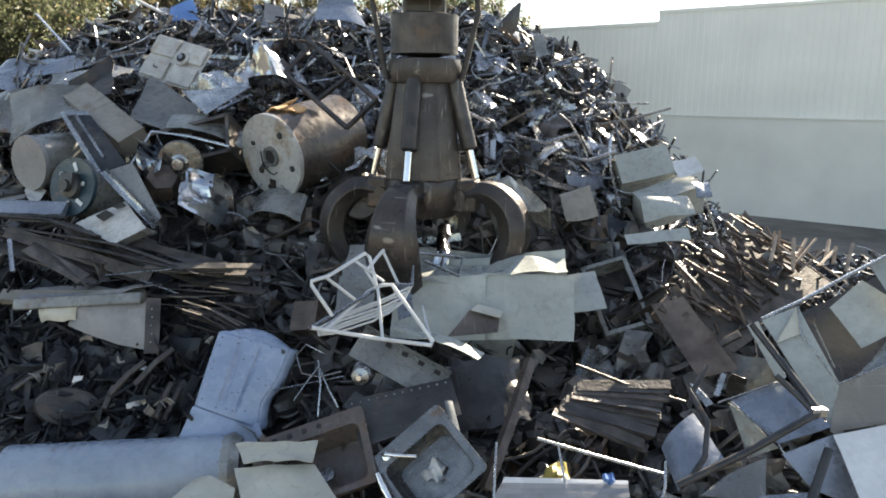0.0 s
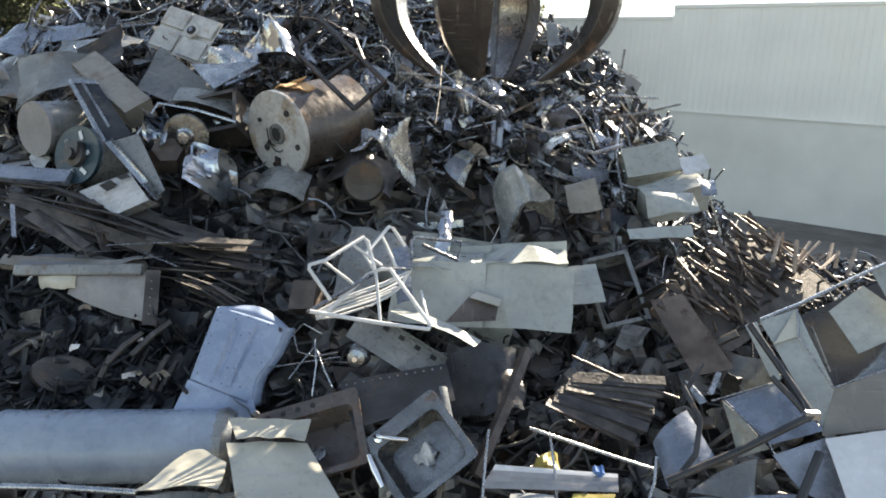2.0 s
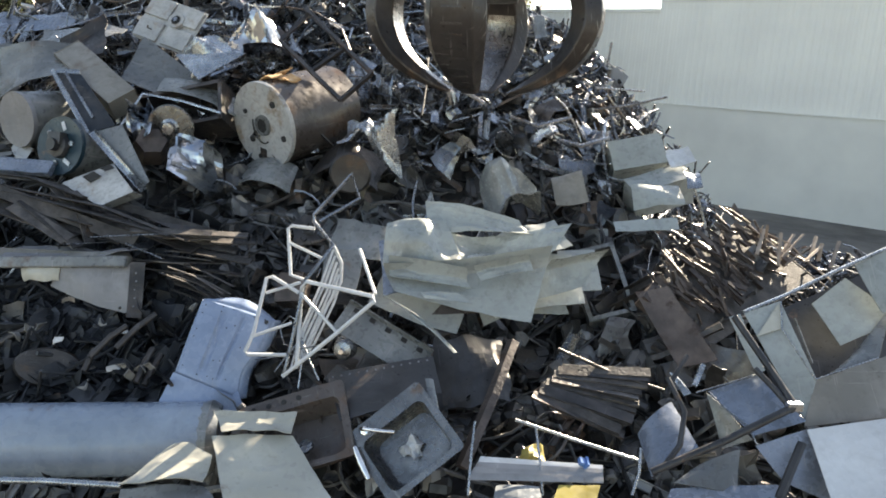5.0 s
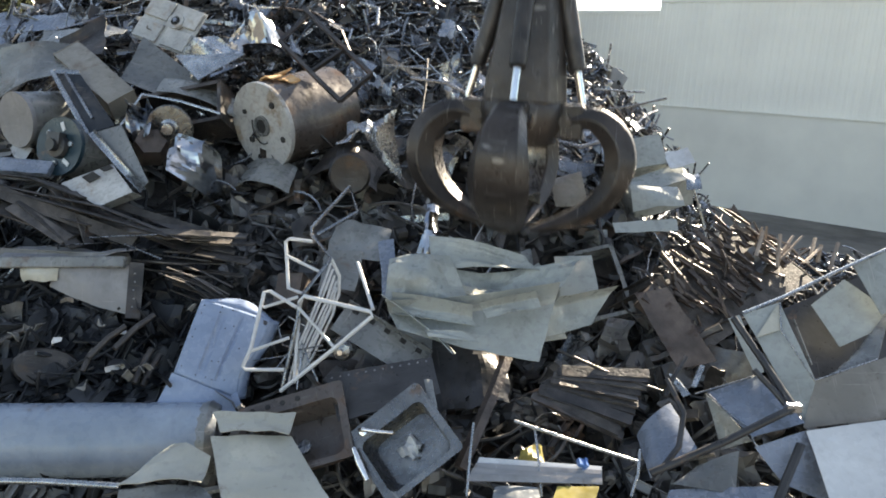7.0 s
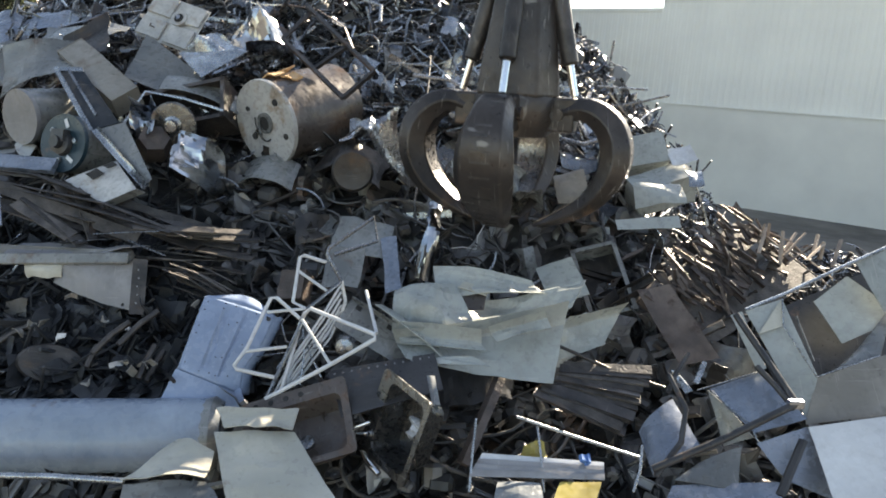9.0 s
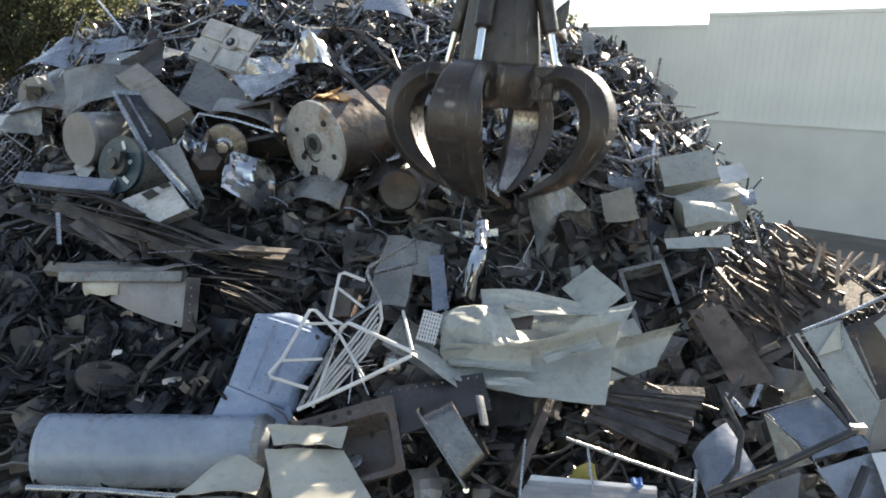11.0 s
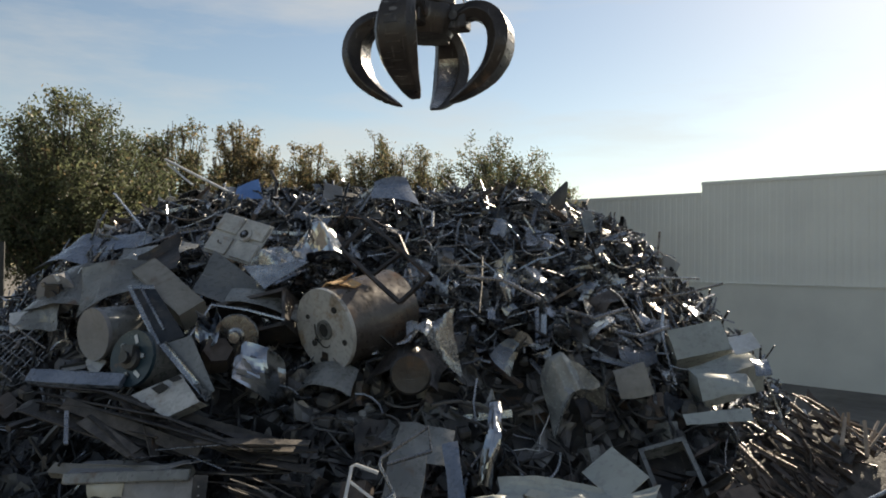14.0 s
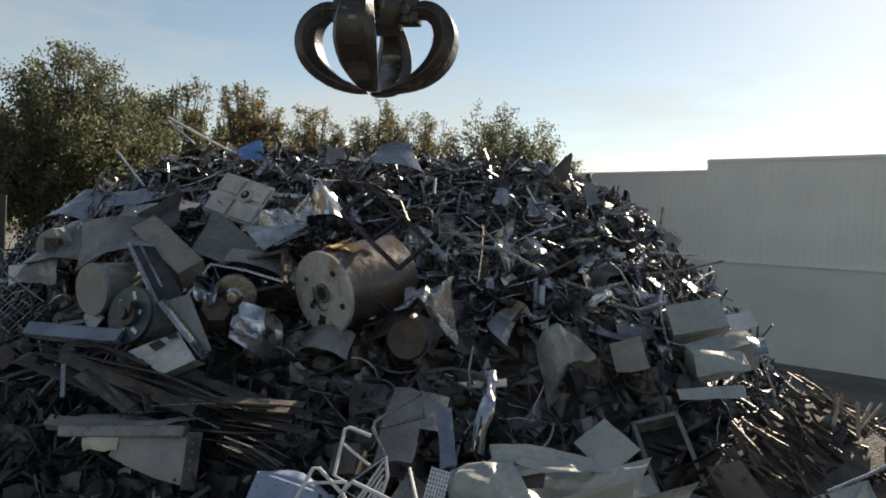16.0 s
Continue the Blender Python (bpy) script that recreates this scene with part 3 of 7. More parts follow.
def scatter(name, label, material, count, seed, y0, y1, kinds, x0=-7.5, x1=5.2, tilt=22, lift=0.1, singles=220, look_word="steel"):
    """Loose scrap on the heap's skin: the nearest pieces are things of their own, the rest is one mesh."""
    rnd, made = random.Random(seed), []
    for i in range(count):
        x, y = place(rnd, y0, y1, x0, x1)
        m = heap_frame(x, y, rnd, tilt) @ pose(0, 0, rnd.uniform(-0.06, lift))
        k = rnd.choice(kinds)
        made.append((y, k, m, loose_piece(k, rnd)))
    made.sort(key=lambda q: q[0])
    for y, k, m, a in made[:singles]:
        word, text, category = PIECES[k]
        single(word, a, material, m, text % look_word, category, "loose %s %s pieces" % (look_word, category), smooth=k in ("pipe", "rod", "coil"))
    rest = Acc()
    for y, k, m, a in made[singles:]:
        rest.add(a.v, a.f, m)
    return single(name, rest, material, Matrix(), label, "scrap", "", "stuff", smooth=name == "loose_pipes")


scatter("loose_pipes", "tangle of bent steel pipes, rods and coils on the heap crest", M["mix_metal"], 1700, 11, 7.3, 10.6, ("rod", "pipe", "pipe", "coil", "rod"), lift=0.22, look_word="bright steel")
scatter("loose_strips", "jumble of bright steel strips and profiles on the heap crest", M["mix_metal"], 2000, 12, 7.0, 10.6, ("strip", "strip", "shard", "chunk"), lift=0.2, look_word="bright steel")
scatter("loose_dark_scrap", "dark rusty rods, pipes and chunks wedged in the heap", M["mix_dark"], 3200, 13, 3.6, 10.4, ("rod", "pipe", "strip", "strip", "can", "coil", "shard"), lift=0.03, look_word="dark rusty")
scatter("loose_sheet_scrap", "torn painted sheet metal scraps strewn over the heap", M["mix_sheet"], 600, 14, 3.8, 10.0, ("shard", "shard", "strip", "chunk"), lift=0.02, look_word="painted metal")
scatter("loose_small_scrap", "small dull metal bits between larger scrap", M["mix_dark"], 1700, 15, 3.6, 8.0, ("shard", "rod", "chunk", "can", "strip"), lift=0.0, look_word="dull metal")
scatter("loose_wire", "thin bent wires and rods over the scrap", M["mix_metal"], 300, 16, 5.5, 9.8, ("rod", "coil"), lift=0.15, look_word="thin grey")


# pieces added in near black to put the hollow's shade into the heap
scatter("loose_black_scrap", "crushed scrap bits coloured near black for the shade of a hollow", M["shademix"], 2600, 17, 4.75, 6.0, ("rod", "pipe", "strip", "shard", "shard"), -4.6, -1.8, lift=0.1, look_word="blackened")


# ---- scrap that can be told apart ----
def sheet_thing(name, m, w, h, material, label, category, crumple=0.03, seed=1, bend=0.0, ragged=0.01, fold=0.0, nx=14, ny=12, th=0.005, lip=0.0, smooth=True):
    """A metal sheet; with a lip it is a pressed panel with turned edges."""
    a = Acc().sheet(w, h, th, nx, ny, crumple, seed, None, bend, ragged, fold)
    if not lip:
        return single(name, a, material, m, label, category, smooth=smooth, sharp=5)
    t = thing(name, m, label, category)
    part("face", a, material, t)
    for sx, sy, c in ((w, 0.006, (w / 2, 0.003, -lip / 2)), (w, 0.006, (w / 2, h - 0.003, -lip / 2)), (0.006, h, (0.003, h / 2, -lip / 2)), (0.006, h, (w - 0.003, h / 2, -lip / 2))):
        part("edge", Acc().box(sx, sy, lip, None, c), material, t, smooth=False)
    return t


def quad_thing(name, corners, material, label, category, crumple=0.01, seed=1, bow=0.0, curl=0.0, ragged=0.004, n=14, sharp=8):
    """A sheet metal piece that spans four corners, near edge first."""
    o = sum((Vector(p) for p in corners), Vector()) / 4
    a = Acc().quad(*(Vector(p) - o for p in corners), 0.006, n, n, crumple, seed, bow, curl, ragged)
    return single(name, a, material, Matrix.Translation(o), label, category, sharp=sharp)


def quad_part(name, corners, material, parent, label="", crumple=0.006, seed=1, bow=0.0, curl=0.0, ragged=0.002, n=10):
    o = parent.matrix_world.translation
    return part(name, Acc().quad(*(Vector(p) - o for p in corners), 0.006, n, n, crumple, seed, bow, curl, ragged), material, parent, label, sharp=8)


def tank(name, a, b, r, material, label, end_material, end_label, dents=0.0, fittings="plain", seed=3):
    """A steel storage tank lying from its seen end a to b."""
    t = thing(name, aim(a, b), label, "tank")
    length = dist(a, b)
    n, vs, rings = 40, [], 15
    for j in range(rings + 1):
        for i in range(n):
            an, z = 2 * math.pi * i / n, length * j / rings
            d = 1 + dents * noise.noise((math.cos(an) * 2 + seed, math.sin(an) * 2, z * 2.5))
            vs.append((r * d * math.cos(an), r * d * math.sin(an), z))
    body = Acc().add(vs, [(j * n + i, j * n + (i + 1) % n, (j + 1) * n + (i + 1) % n, (j + 1) * n + i) for j in range(rings) for i in range(n)])
    body.add([vs[-n + i] for i in range(n)], [tuple(range(n))])
    part("shell", body, material, t)
    cap = part("end_cap", Acc().lathe([(0.02, 0.012), (r * 0.9, 0.0), (r * 1.0, -0.004), (r * 1.012, 0.01), (r * 1.012, 0.035), (r * 0.99, 0.04)], 40), end_material, t, end_label)
    if fittings == "heater":
        part("hub_ring", Acc().lathe([(r * 0.16, -0.012), (r * 0.24, -0.012), (r * 0.25, 0.01), (r * 0.16, 0.01)], 24, None, False), M["grey"], cap, smooth=True)
        part("hub_hole", Acc().lathe([(0.005, -0.006), (r * 0.17, -0.005), (r * 0.17, 0.01)], 20), M["hole"], cap)
        for an, rr, s in ((2.3, 0.68, 0.05), (3.5, 0.72, 0.045), (0.5, 0.62, 0.035), (5.6, 0.55, 0.05), (5.0, 0.78, 0.04)):
            part("port", Acc().lathe([(0.004, -0.009), (r * s * 1.6, -0.008), (r * s * 1.6, 0.006)], 12, pose(r * rr * math.cos(an), r * rr * math.sin(an), 0)), M["hole"], cap)
        part("label_plate", Acc().box(r * 0.2, r * 0.22, 0.006, pose(r * 0.1, -r * 0.66, -0.004, 0, 0, 10)), M["darkiron"], cap, smooth=False)
        part("seam_wire", Acc().tube([(r * 0.3 * math.cos(s * 0.3 + 4.2), r * 0.42 * math.sin(s * 0.3 + 4.2), -0.012) for s in range(9)], 0.006, 5), M["hole"], cap)
    elif fittings == "nozzle":
        part("nozzle", Acc().lathe([(0.01, -0.1), (0.05, -0.1), (0.055, -0.05), (0.1, -0.04), (0.11, 0.0)], 18), M["black"], cap)
        part("bracket", Acc().box(0.14, 0.1, 0.07, pose(0.0, 0.06, -0.04)), M["black"], cap, smooth=False)
        for x, y in ((0.12, 0.1), (-0.13, 0.03), (0.02, -0.15)):
            part("port", Acc().lathe([(0.012, -0.016), (0.024, -0.016), (0.026, 0.004)], 12, pose(x, y, 0)), M["steel"], cap)
        for x, y, rz in ((-0.1, -0.13, 30), (-0.02, 0.17, 60)):
            part("sticker", Acc().box(0.08, 0.035, 0.004, pose(x, y, -0.004, 0, 0, rz)), M["white"], cap, smooth=False)
    return t


def slab_box(name, m, w, h, d, material, label, category, open_front=False, inner=None, crumple=0.0, seed=2):
    """A sheet metal box, its front face in the pose's plane, d deep behind it: one part a side."""
    t = thing(name, m, label, category)
    mk = lambda n, sw, sh, mm: part(n, Acc().sheet(sw, sh, 0.006, 10, 8, crumple, seed + len(n), mm, 0, crumple * 0.2), material, t)
    if not open_front:
        mk("front_panel", w, h, Matrix())
    mk("top_panel", w, d, pose(0, h, 0, -90, 0, 0))
    mk("bottom_panel", w, d, pose(0, 0.0, -d, 90, 0, 0))
    mk("left_panel", d, h, pose(0, 0, -d, 0, -90, 0))
    mk("right_panel", d, h, pose(w, 0, 0, 0, 90, 0))
    back = part("back_panel", Acc().sheet(w, h, 0.006, 8, 6, crumple, seed, pose(0, 0, -d)), inner or material, t)
    if open_front:
        for s in ((w, 0.035, (w / 2, 0.018, 0.003)), (w, 0.035, (w / 2, h - 0.018, 0.003)), (0.035, h, (0.018, h / 2, 0.003)), (0.035, h, (w - 0.018, h / 2, 0.003))):
            part("rim", Acc().box(s[0], s[1], 0.012, None, s[2]), material, t, smooth=False)
    return t


def bar(name, pts, r, material, label, category="metal bar", flat=1.0, n=10, group=""):
    a = Vector(pts[0])
    return single(name, Acc().tube([Vector(p) - a for p in pts], r, n, None, flat), material, Matrix.Translation(a), label, category, group)


# tanks
big = tank("water_heater", (-1.566, 6.728, 3.635), (-1.055, 7.410, 3.808), 0.385, M["brown"], "large brown steel water heater tank lying end-on in the heap", M["worn_white"], "chipped off-white round end", 0.03, "heater")
for z0, an, ln in ((0.1, 1.35, 0.3), (0.26, 1.15, 0.34), (0.2, 1.75, 0.22)):
    part("torn_foam", Acc().sheet(ln * 0.6, 0.14, 0.012, 6, 4, 0.02, z0 * 9, pose(0.395 * math.cos(an), 0.395 * math.sin(an), z0, 90, 0, 90 + math.degrees(an)), 0, 0.03), M["orange"], big, "torn orange foam")
tank("steel_tank", (-3.750, 6.728, 3.556), (-3.385, 7.410, 3.577), 0.245, M["grey"], "grey steel tank with a pale dusty round end", M["dusty"], "pale dusty end", 0.02, "plain", 5)
tank("steel_tank", (-3.205, 6.386, 3.389), (-2.954, 7.020, 3.234), 0.25, M["grey"], "grey tank with a dark teal end cap and stickers", M["green"], "dark teal end", 0.02, "nozzle", 7)
long_tank = tank("water_heater", (-2.745, 4.339, 1.743), (-1.362, 4.485, 1.770), 0.235, M["shell_grey"], "long blue-grey enamelled water heater lying on its side", M["shell_grey"], "rolled grey end", 0.012, "plain", 9)
part("torn_insulation", Acc().lathe([(0.19, 1.36), (0.235, 1.34), (0.25, 1.4), (0.21, 1.46), (0.1, 1.44)], 18), M["grey"], long_tank, "grey torn insulation collar")
tank("small_tank", (-4.460, 7.300, 3.892), (-4.488, 7.800, 3.954), 0.2, M["dusty"], "small dusty white tank near the heap's edge", M["dusty"], "scuffed white end", 0.06, "nozzle", 13)

# white pressed base with a round hole
base = thing("appliance_base", pose(-3.181, 7.898, 4.367, 60.1, 14.1, -19.6), "off-white pressed metal appliance base with a round hole", "appliance part")
w, h = 0.66, 0.5
part("plate", Acc().sheet(w, h, 0.01, 8, 8, 0.01, 4), M["worn_white"], base)
for x, y in ((0, 0), (1, 0), (0, 1), (1, 1)):
    part("raised_panel", Acc().box(w * 0.44, h * 0.42, 0.03, None, (w * (0.24 + 0.52 * x), h * (0.24 + 0.52 * y), 0.02)), M["worn_white"], base, smooth=False, bevel=0.01)
part("hole_ring", Acc().lathe([(0.05, 0.05), (0.085, 0.05), (0.09, 0.02), (0.045, 0.0)], 24, pose(w * 0.62, h * 0.6, 0), False), M["worn_white"], base)
part("hole", Acc().lathe([(0.002, 0.048), (0.052, 0.046), (0.052, 0.0)], 20, pose(w * 0.62, h * 0.6, 0)), M["hole"], base)
part("stub", Acc().lathe([(0.002, 0.07), (0.024, 0.07), (0.026, 0.03)], 14, pose(w * 0.62, h * 0.6, 0)), M["steel"], base)

# crushed panels under and beside it
quad_thing("crushed_sheet", ((-2.972, 7.100, 3.958), (-2.424, 7.050, 3.768), (-2.277, 7.300, 3.988), (-2.918, 7.550, 4.360)), M["grey"], "crushed grey sheet metal panel leaning on the heap", "metal panel", 0.04, 3, 0.03)
quad_thing("torn_steel_plate", ((-2.217, 7.000, 3.992), (-1.818, 7.150, 4.255), (-2.211, 7.200, 4.226), (-2.493, 7.200, 4.202)), M["galv"], "torn triangular galvanised sheet with a bright fold", "metal plate", 0.08, 31)
quad_thing("crushed_duct", ((-2.586, 6.950, 3.873), (-1.854, 6.900, 3.683), (-1.857, 7.100, 3.806), (-2.580, 7.150, 3.987)), M["grey"], "crumpled grey sheet metal duct section", "duct", 0.05, 8, 0.14)
slab_box("box_beam", pose(-2.887, 6.630, 3.756, 27.9, -29.3, 39.8), 0.262, 0.967, 0.2, M["tan"], "long tan painted sheet metal box with scratches", "metal box", False, None, 0.008)
oven = thing("oven_door", Matrix.Translation((-2.946, 6.420, 3.517)), "dark glossy appliance door with pale steel edges", "door panel")
quad_part("glass", ((-2.990, 6.420, 3.505), (-2.751, 6.450, 3.586), (-3.229, 6.850, 4.008), (-3.481, 6.850, 4.002)), M["glossy"], oven, "black glossy glass", 0.02, 6)
quad_part("side_edge", ((-2.996, 6.400, 3.502), (-2.951, 6.400, 3.518), (-3.439, 6.830, 4.014), (-3.486, 6.830, 4.002)), M["galv"], oven, "scratched pale steel edge", 0.03, 7)
quad_part("inner_edge", ((-2.977, 6.500, 3.626), (-2.956, 6.500, 3.641), (-3.328, 6.820, 3.994), (-3.354, 6.820, 3.992)), M["steel"], oven, "", 0.03, 8)
quad_part("top_edge", ((-3.472, 6.820, 3.978), (-3.206, 6.820, 3.984), (-3.224, 6.840, 4.018), (-3.480, 6.840, 4.012)), M["galv"], oven, "", 0.02, 9)
quad_part("lower_flap", ((-2.402, 6.050, 3.098), (-2.324, 6.050, 3.182), (-2.684, 6.420, 3.596), (-2.907, 6.400, 3.520)), M["grey"], oven, "dull grey folded lower flap", 0.02, 10)
quad_part("flap_rim", ((-2.386, 6.020, 3.094), (-2.338, 6.020, 3.134), (-2.897, 6.380, 3.551), (-2.957, 6.380, 3.510)), M["galv"], oven, "pale folded rim", 0.04, 11)
quad_thing("white_crate", ((-4.876, 7.200, 3.504), (-4.613, 7.200, 3.586), (-4.738, 7.350, 3.716), (-4.985, 7.350, 3.692)), M["white"], "small bright white crate side at the heap's edge", "crate", 0.02, 119)
quad_thing("dark_hood", ((-4.076, 7.000, 3.687), (-3.350, 6.950, 3.997), (-3.480, 7.350, 4.214), (-4.200, 7.350, 4.135)), M["grey"], "dark grey crushed sheet metal hood", "metal hood", 0.06, 14, 0.1, 0.05, 0.02, 18)
quad_thing("torn_steel_plate", ((-3.930, 7.300, 4.004), (-3.187, 7.250, 4.170), (-3.358, 7.750, 4.502), (-3.721, 7.600, 4.242)), M["darkiron"], "torn dark steel plate with a raised corner", "metal plate", 0.06, 16, 0.0, 0.1, 0.03)
motor = thing("blower_motor", aim((-2.334, 6.581, 3.580), (-2.372, 7.020, 3.610)), "round steel blower plate with a rusty motor", "motor")
part("disc", Acc().lathe([(0.02, -0.01), (0.19, 0.0), (0.2, 0.01), (0.2, 0.03), (0.02, 0.03)], 32), M["stainless"], motor)
part("shaft_hub", Acc().lathe([(0.02, -0.09), (0.05, -0.085), (0.055, -0.03), (0.08, -0.02), (0.08, 0.0)], 20), M["steel"], motor)
part("casing", Acc().lathe([(0.02, -0.12), (0.13, -0.1), (0.15, -0.02), (0.15, 0.1), (0.02, 0.12)], 6, pose(0.15, -0.16, -0.06, 40, 20, 0)), M["rust"], motor, "rusty casing")
slab_box("dark_cabinet", pose(-2.839, 6.825, 3.444, 59.3, -14.2, -6.1), 0.947, 0.404, 0.35, M["darkiron"], "open dark steel cabinet holding a blower", "cabinet", True, M["darkiron"], 0.01)
sheet_thing("shiny_sheet", pose(-2.317, 6.143, 3.068, 49.1, -10.7, 0.0), 0.469, 0.446, M["foil"], "crumpled shiny metal sheet", "metal sheet", 0.22, 21, 0.05, 0.06, nx=20, ny=18)
sheet_thing("shiny_sheet", pose(-2.617, 6.435, 3.464, 53.9, -10.3, 0.0), 0.190, 0.331, M["foil"], "crumpled shiny metal foil over the motor", "metal sheet", 0.16, 22, 0.1, 0.05, nx=16, ny=16)
sheet_thing("shiny_sheet", pose(-1.860, 7.380, 4.130, 29.5, -19.6, 25.6), 0.479, 0.727, M["foil"], "crumpled bluish shiny metal sheet", "metal sheet", 0.24, 23, 0.1, 0.06, nx=20, ny=18)
sheet_thing("shiny_sheet", pose(-2.467, 7.215, 4.071, 35.7, -8.4, 0.0), 0.544, 0.360, M["galv"], "flattened dull galvanised metal sheet", "metal sheet", 0.14, 24, 0.1, 0.04, nx=20, ny=12)
sheet_thing("shiny_sheet", pose(-0.855, 6.533, 3.499, 34.8, -0.4, 0.0), 0.5, 0.32, M["steel"], "torn galvanised metal sheet by the tank", "metal sheet", 0.25, 25, 0.1, 0.06, nx=18, ny=14)
sheet_thing("fallen_duct", pose(-1.774, 6.533, 3.095, 31.6, -2.4, -11.1), 0.507, 0.331, M["grey"], "grey dented curved duct below the tank", "duct", 0.04, 26, 0.2)
cover = thing("machine_cover", Matrix.Translation((-2.660, 5.900, 3.143)), "off-white machine cover with square vents", "machine cover")
quad_part("face", ((-2.586, 5.720, 3.018), (-2.319, 5.720, 3.150), (-2.612, 6.050, 3.309), (-3.010, 6.000, 3.135)), M["worn_white"], cover, "", 0.03, 3, 0.03)
quad_part("skirt", ((-2.574, 5.760, 2.975), (-2.281, 5.800, 3.108), (-2.317, 5.715, 3.151), (-2.583, 5.715, 3.019)), M["grey"], cover)
quad_part("top_strip", ((-2.836, 5.990, 3.182), (-2.555, 6.000, 3.276), (-2.607, 6.050, 3.314), (-2.925, 6.030, 3.181)), M["grey"], cover)
quad_part("vent", ((-2.750, 5.930, 3.167), (-2.664, 5.940, 3.224), (-2.740, 5.980, 3.252), (-2.830, 5.970, 3.203)), M["hole"], cover)
quad_part("vent", ((-2.644, 5.960, 3.263), (-2.569, 5.970, 3.293), (-2.617, 6.000, 3.315), (-2.698, 5.990, 3.276)), M["hole"], cover)
bar("bent_edge_strip", [(-2.728, 6.500, 3.578), (-2.621, 6.720, 3.851), (-2.284, 6.720, 3.811), (-1.921, 6.680, 3.729)], 0.014, M["galv"], "pale bent edge strip of a dark steel cabinet", "metal strip", 0.5, 6)


# laths, boards and long profiles lying across the heap
rnd = random.Random(5)
for i in range(14):
    u = i / 13
    a = Vector((-3.638, 5.948, 3.102)).lerp(Vector((-3.530, 5.753, 2.988)), u) + Vector((rnd.uniform(-0.3, 0.9), rnd.uniform(-0.1, 0.1), rnd.uniform(-0.03, 0.05)))
    b = Vector((-1.697, 5.606, 2.824)).lerp(Vector((-1.885, 5.509, 2.747)), u) + Vector((rnd.uniform(-1.0, 0.1), rnd.uniform(-0.1, 0.1), rnd.uniform(-0.03, 0.05)))
    ln = dist(a, b)
    ac = Acc().box(ln, rnd.uniform(0.06, 0.12), rnd.uniform(0.006, 0.014), None, (ln / 2, 0, 0))
    d = (b - a).normalized()
    m = Matrix.Translation(a) @ Vector((1, 0, 0)).rotation_difference(d).to_matrix().to_4x4() @ pose(0, 0, 0, rnd.uniform(0, 55), 0, 0)
    single("lath", ac, M["wood"] if rnd.random() < 0.75 else M["darkiron"], m, "long weathered lath lying across the scrap", "lath", "laths across the heap", smooth=False)
for i in range(16):
    a = Vector((-2.183, 5.558, 2.808)) + Vector((rnd.uniform(-0.1, 0.3), rnd.uniform(-0.15, 0.1), -0.02 * i + 0.1))
    ln = rnd.uniform(0.4, 0.65)
    single("lath", Acc().box(ln, 0.09, 0.01, None, (ln / 2, 0, 0)), M["wood"], Matrix.Translation(a) @ pose(0, 0, 0, rnd.uniform(-20, 20), rnd.uniform(-4, 8), rnd.uniform(-12, 8)), "short weathered board in a loose stack", "lath", "stacked boards", smooth=False)
for i in range(12):
    a = Vector((-1.929, 5.265, 2.654)) + Vector((rnd.uniform(0, 0.15), rnd.uniform(-0.1, 0.1), -0.015 * i + 0.06))
    bar("split_board", [a, a + Vector((0.2, -0.03, -0.05)), a + Vector((0.42, -0.08, -0.16 + rnd.uniform(-0.03, 0.03)))], 0.018, M["wood"], "split weathered board end", "lath", 0.35, 6, "split boards")

for label, pts, wide in (
    ("long weathered board across the scrap", ((-3.774, 5.970, 3.143), (-3.324, 5.900, 3.086), (-2.554, 5.700, 3.023), (-1.822, 5.450, 2.855)), 0.05),
    ("long dark board across the scrap", ((-3.736, 5.900, 3.081), (-3.253, 5.850, 3.056), (-2.557, 5.650, 2.965), (-1.940, 5.450, 2.880)), 0.06),
    ("splintered weathered board across the scrap", ((-3.550, 5.850, 3.038), (-3.189, 5.800, 2.949), (-2.604, 5.600, 2.893)), 0.035),
    ("long weathered board across the scrap", ((-3.788, 6.000, 3.194), (-3.208, 5.950, 3.171), (-2.731, 5.800, 3.065)), 0.05),
):
    bar("long_board", pts, wide, M["wood"], label, "board", 0.22, 6, "long boards")
bar("bright_strip", [(-2.539, 5.450, 2.836), (-2.273, 5.430, 2.870), (-2.022, 5.420, 2.896)], 0.014, M["galv"], "bright steel strip across the boards", "metal strip", 0.4, 6)
bar("bright_strip", [(-2.254, 5.400, 2.817), (-1.950, 5.300, 2.743)], 0.016, M["galv"], "short bright steel strip by the boards", "metal strip", 0.4, 6)
bar("bright_strip", [(-2.886, 5.450, 2.750), (-2.399, 5.420, 2.814)], 0.01, M["steel"], "thin dull steel strip by the boards", "metal strip", 0.4, 6)
bar("short_post", [(-3.384, 5.700, 3.053), (-3.267, 5.500, 2.844)], 0.02, M["steel"], "short dull steel post in a dark hollow", "post", 0.6, 6)

# pale trough with a turned flange
hood = thing("metal_trough", pose(-2.762, 5.181, 2.316, 68.5, -5.8, -8.0), "pale grey dented sheet metal trough with a flanged rim", "metal trough")
a = Acc().sheet(0.64, 0.36, 0.006, 16, 12, 0.02, 31, None, 0.02, 0.012)
a.v = [(x, y + 0.2 * max(0.0, 1 - x / 0.64) ** 1.3 * (1 - y / 0.36), z) for x, y, z in a.v]
part("face", a, M["dusty"], hood)
part("torn_flap", Acc().sheet(0.3, 0.12, 0.006, 12, 6, 0.03, 32, pose(-0.22, 0.25, 0.02, 0, 0, -4), 0.02, 0.04), M["cream"], hood, "torn pale flap")
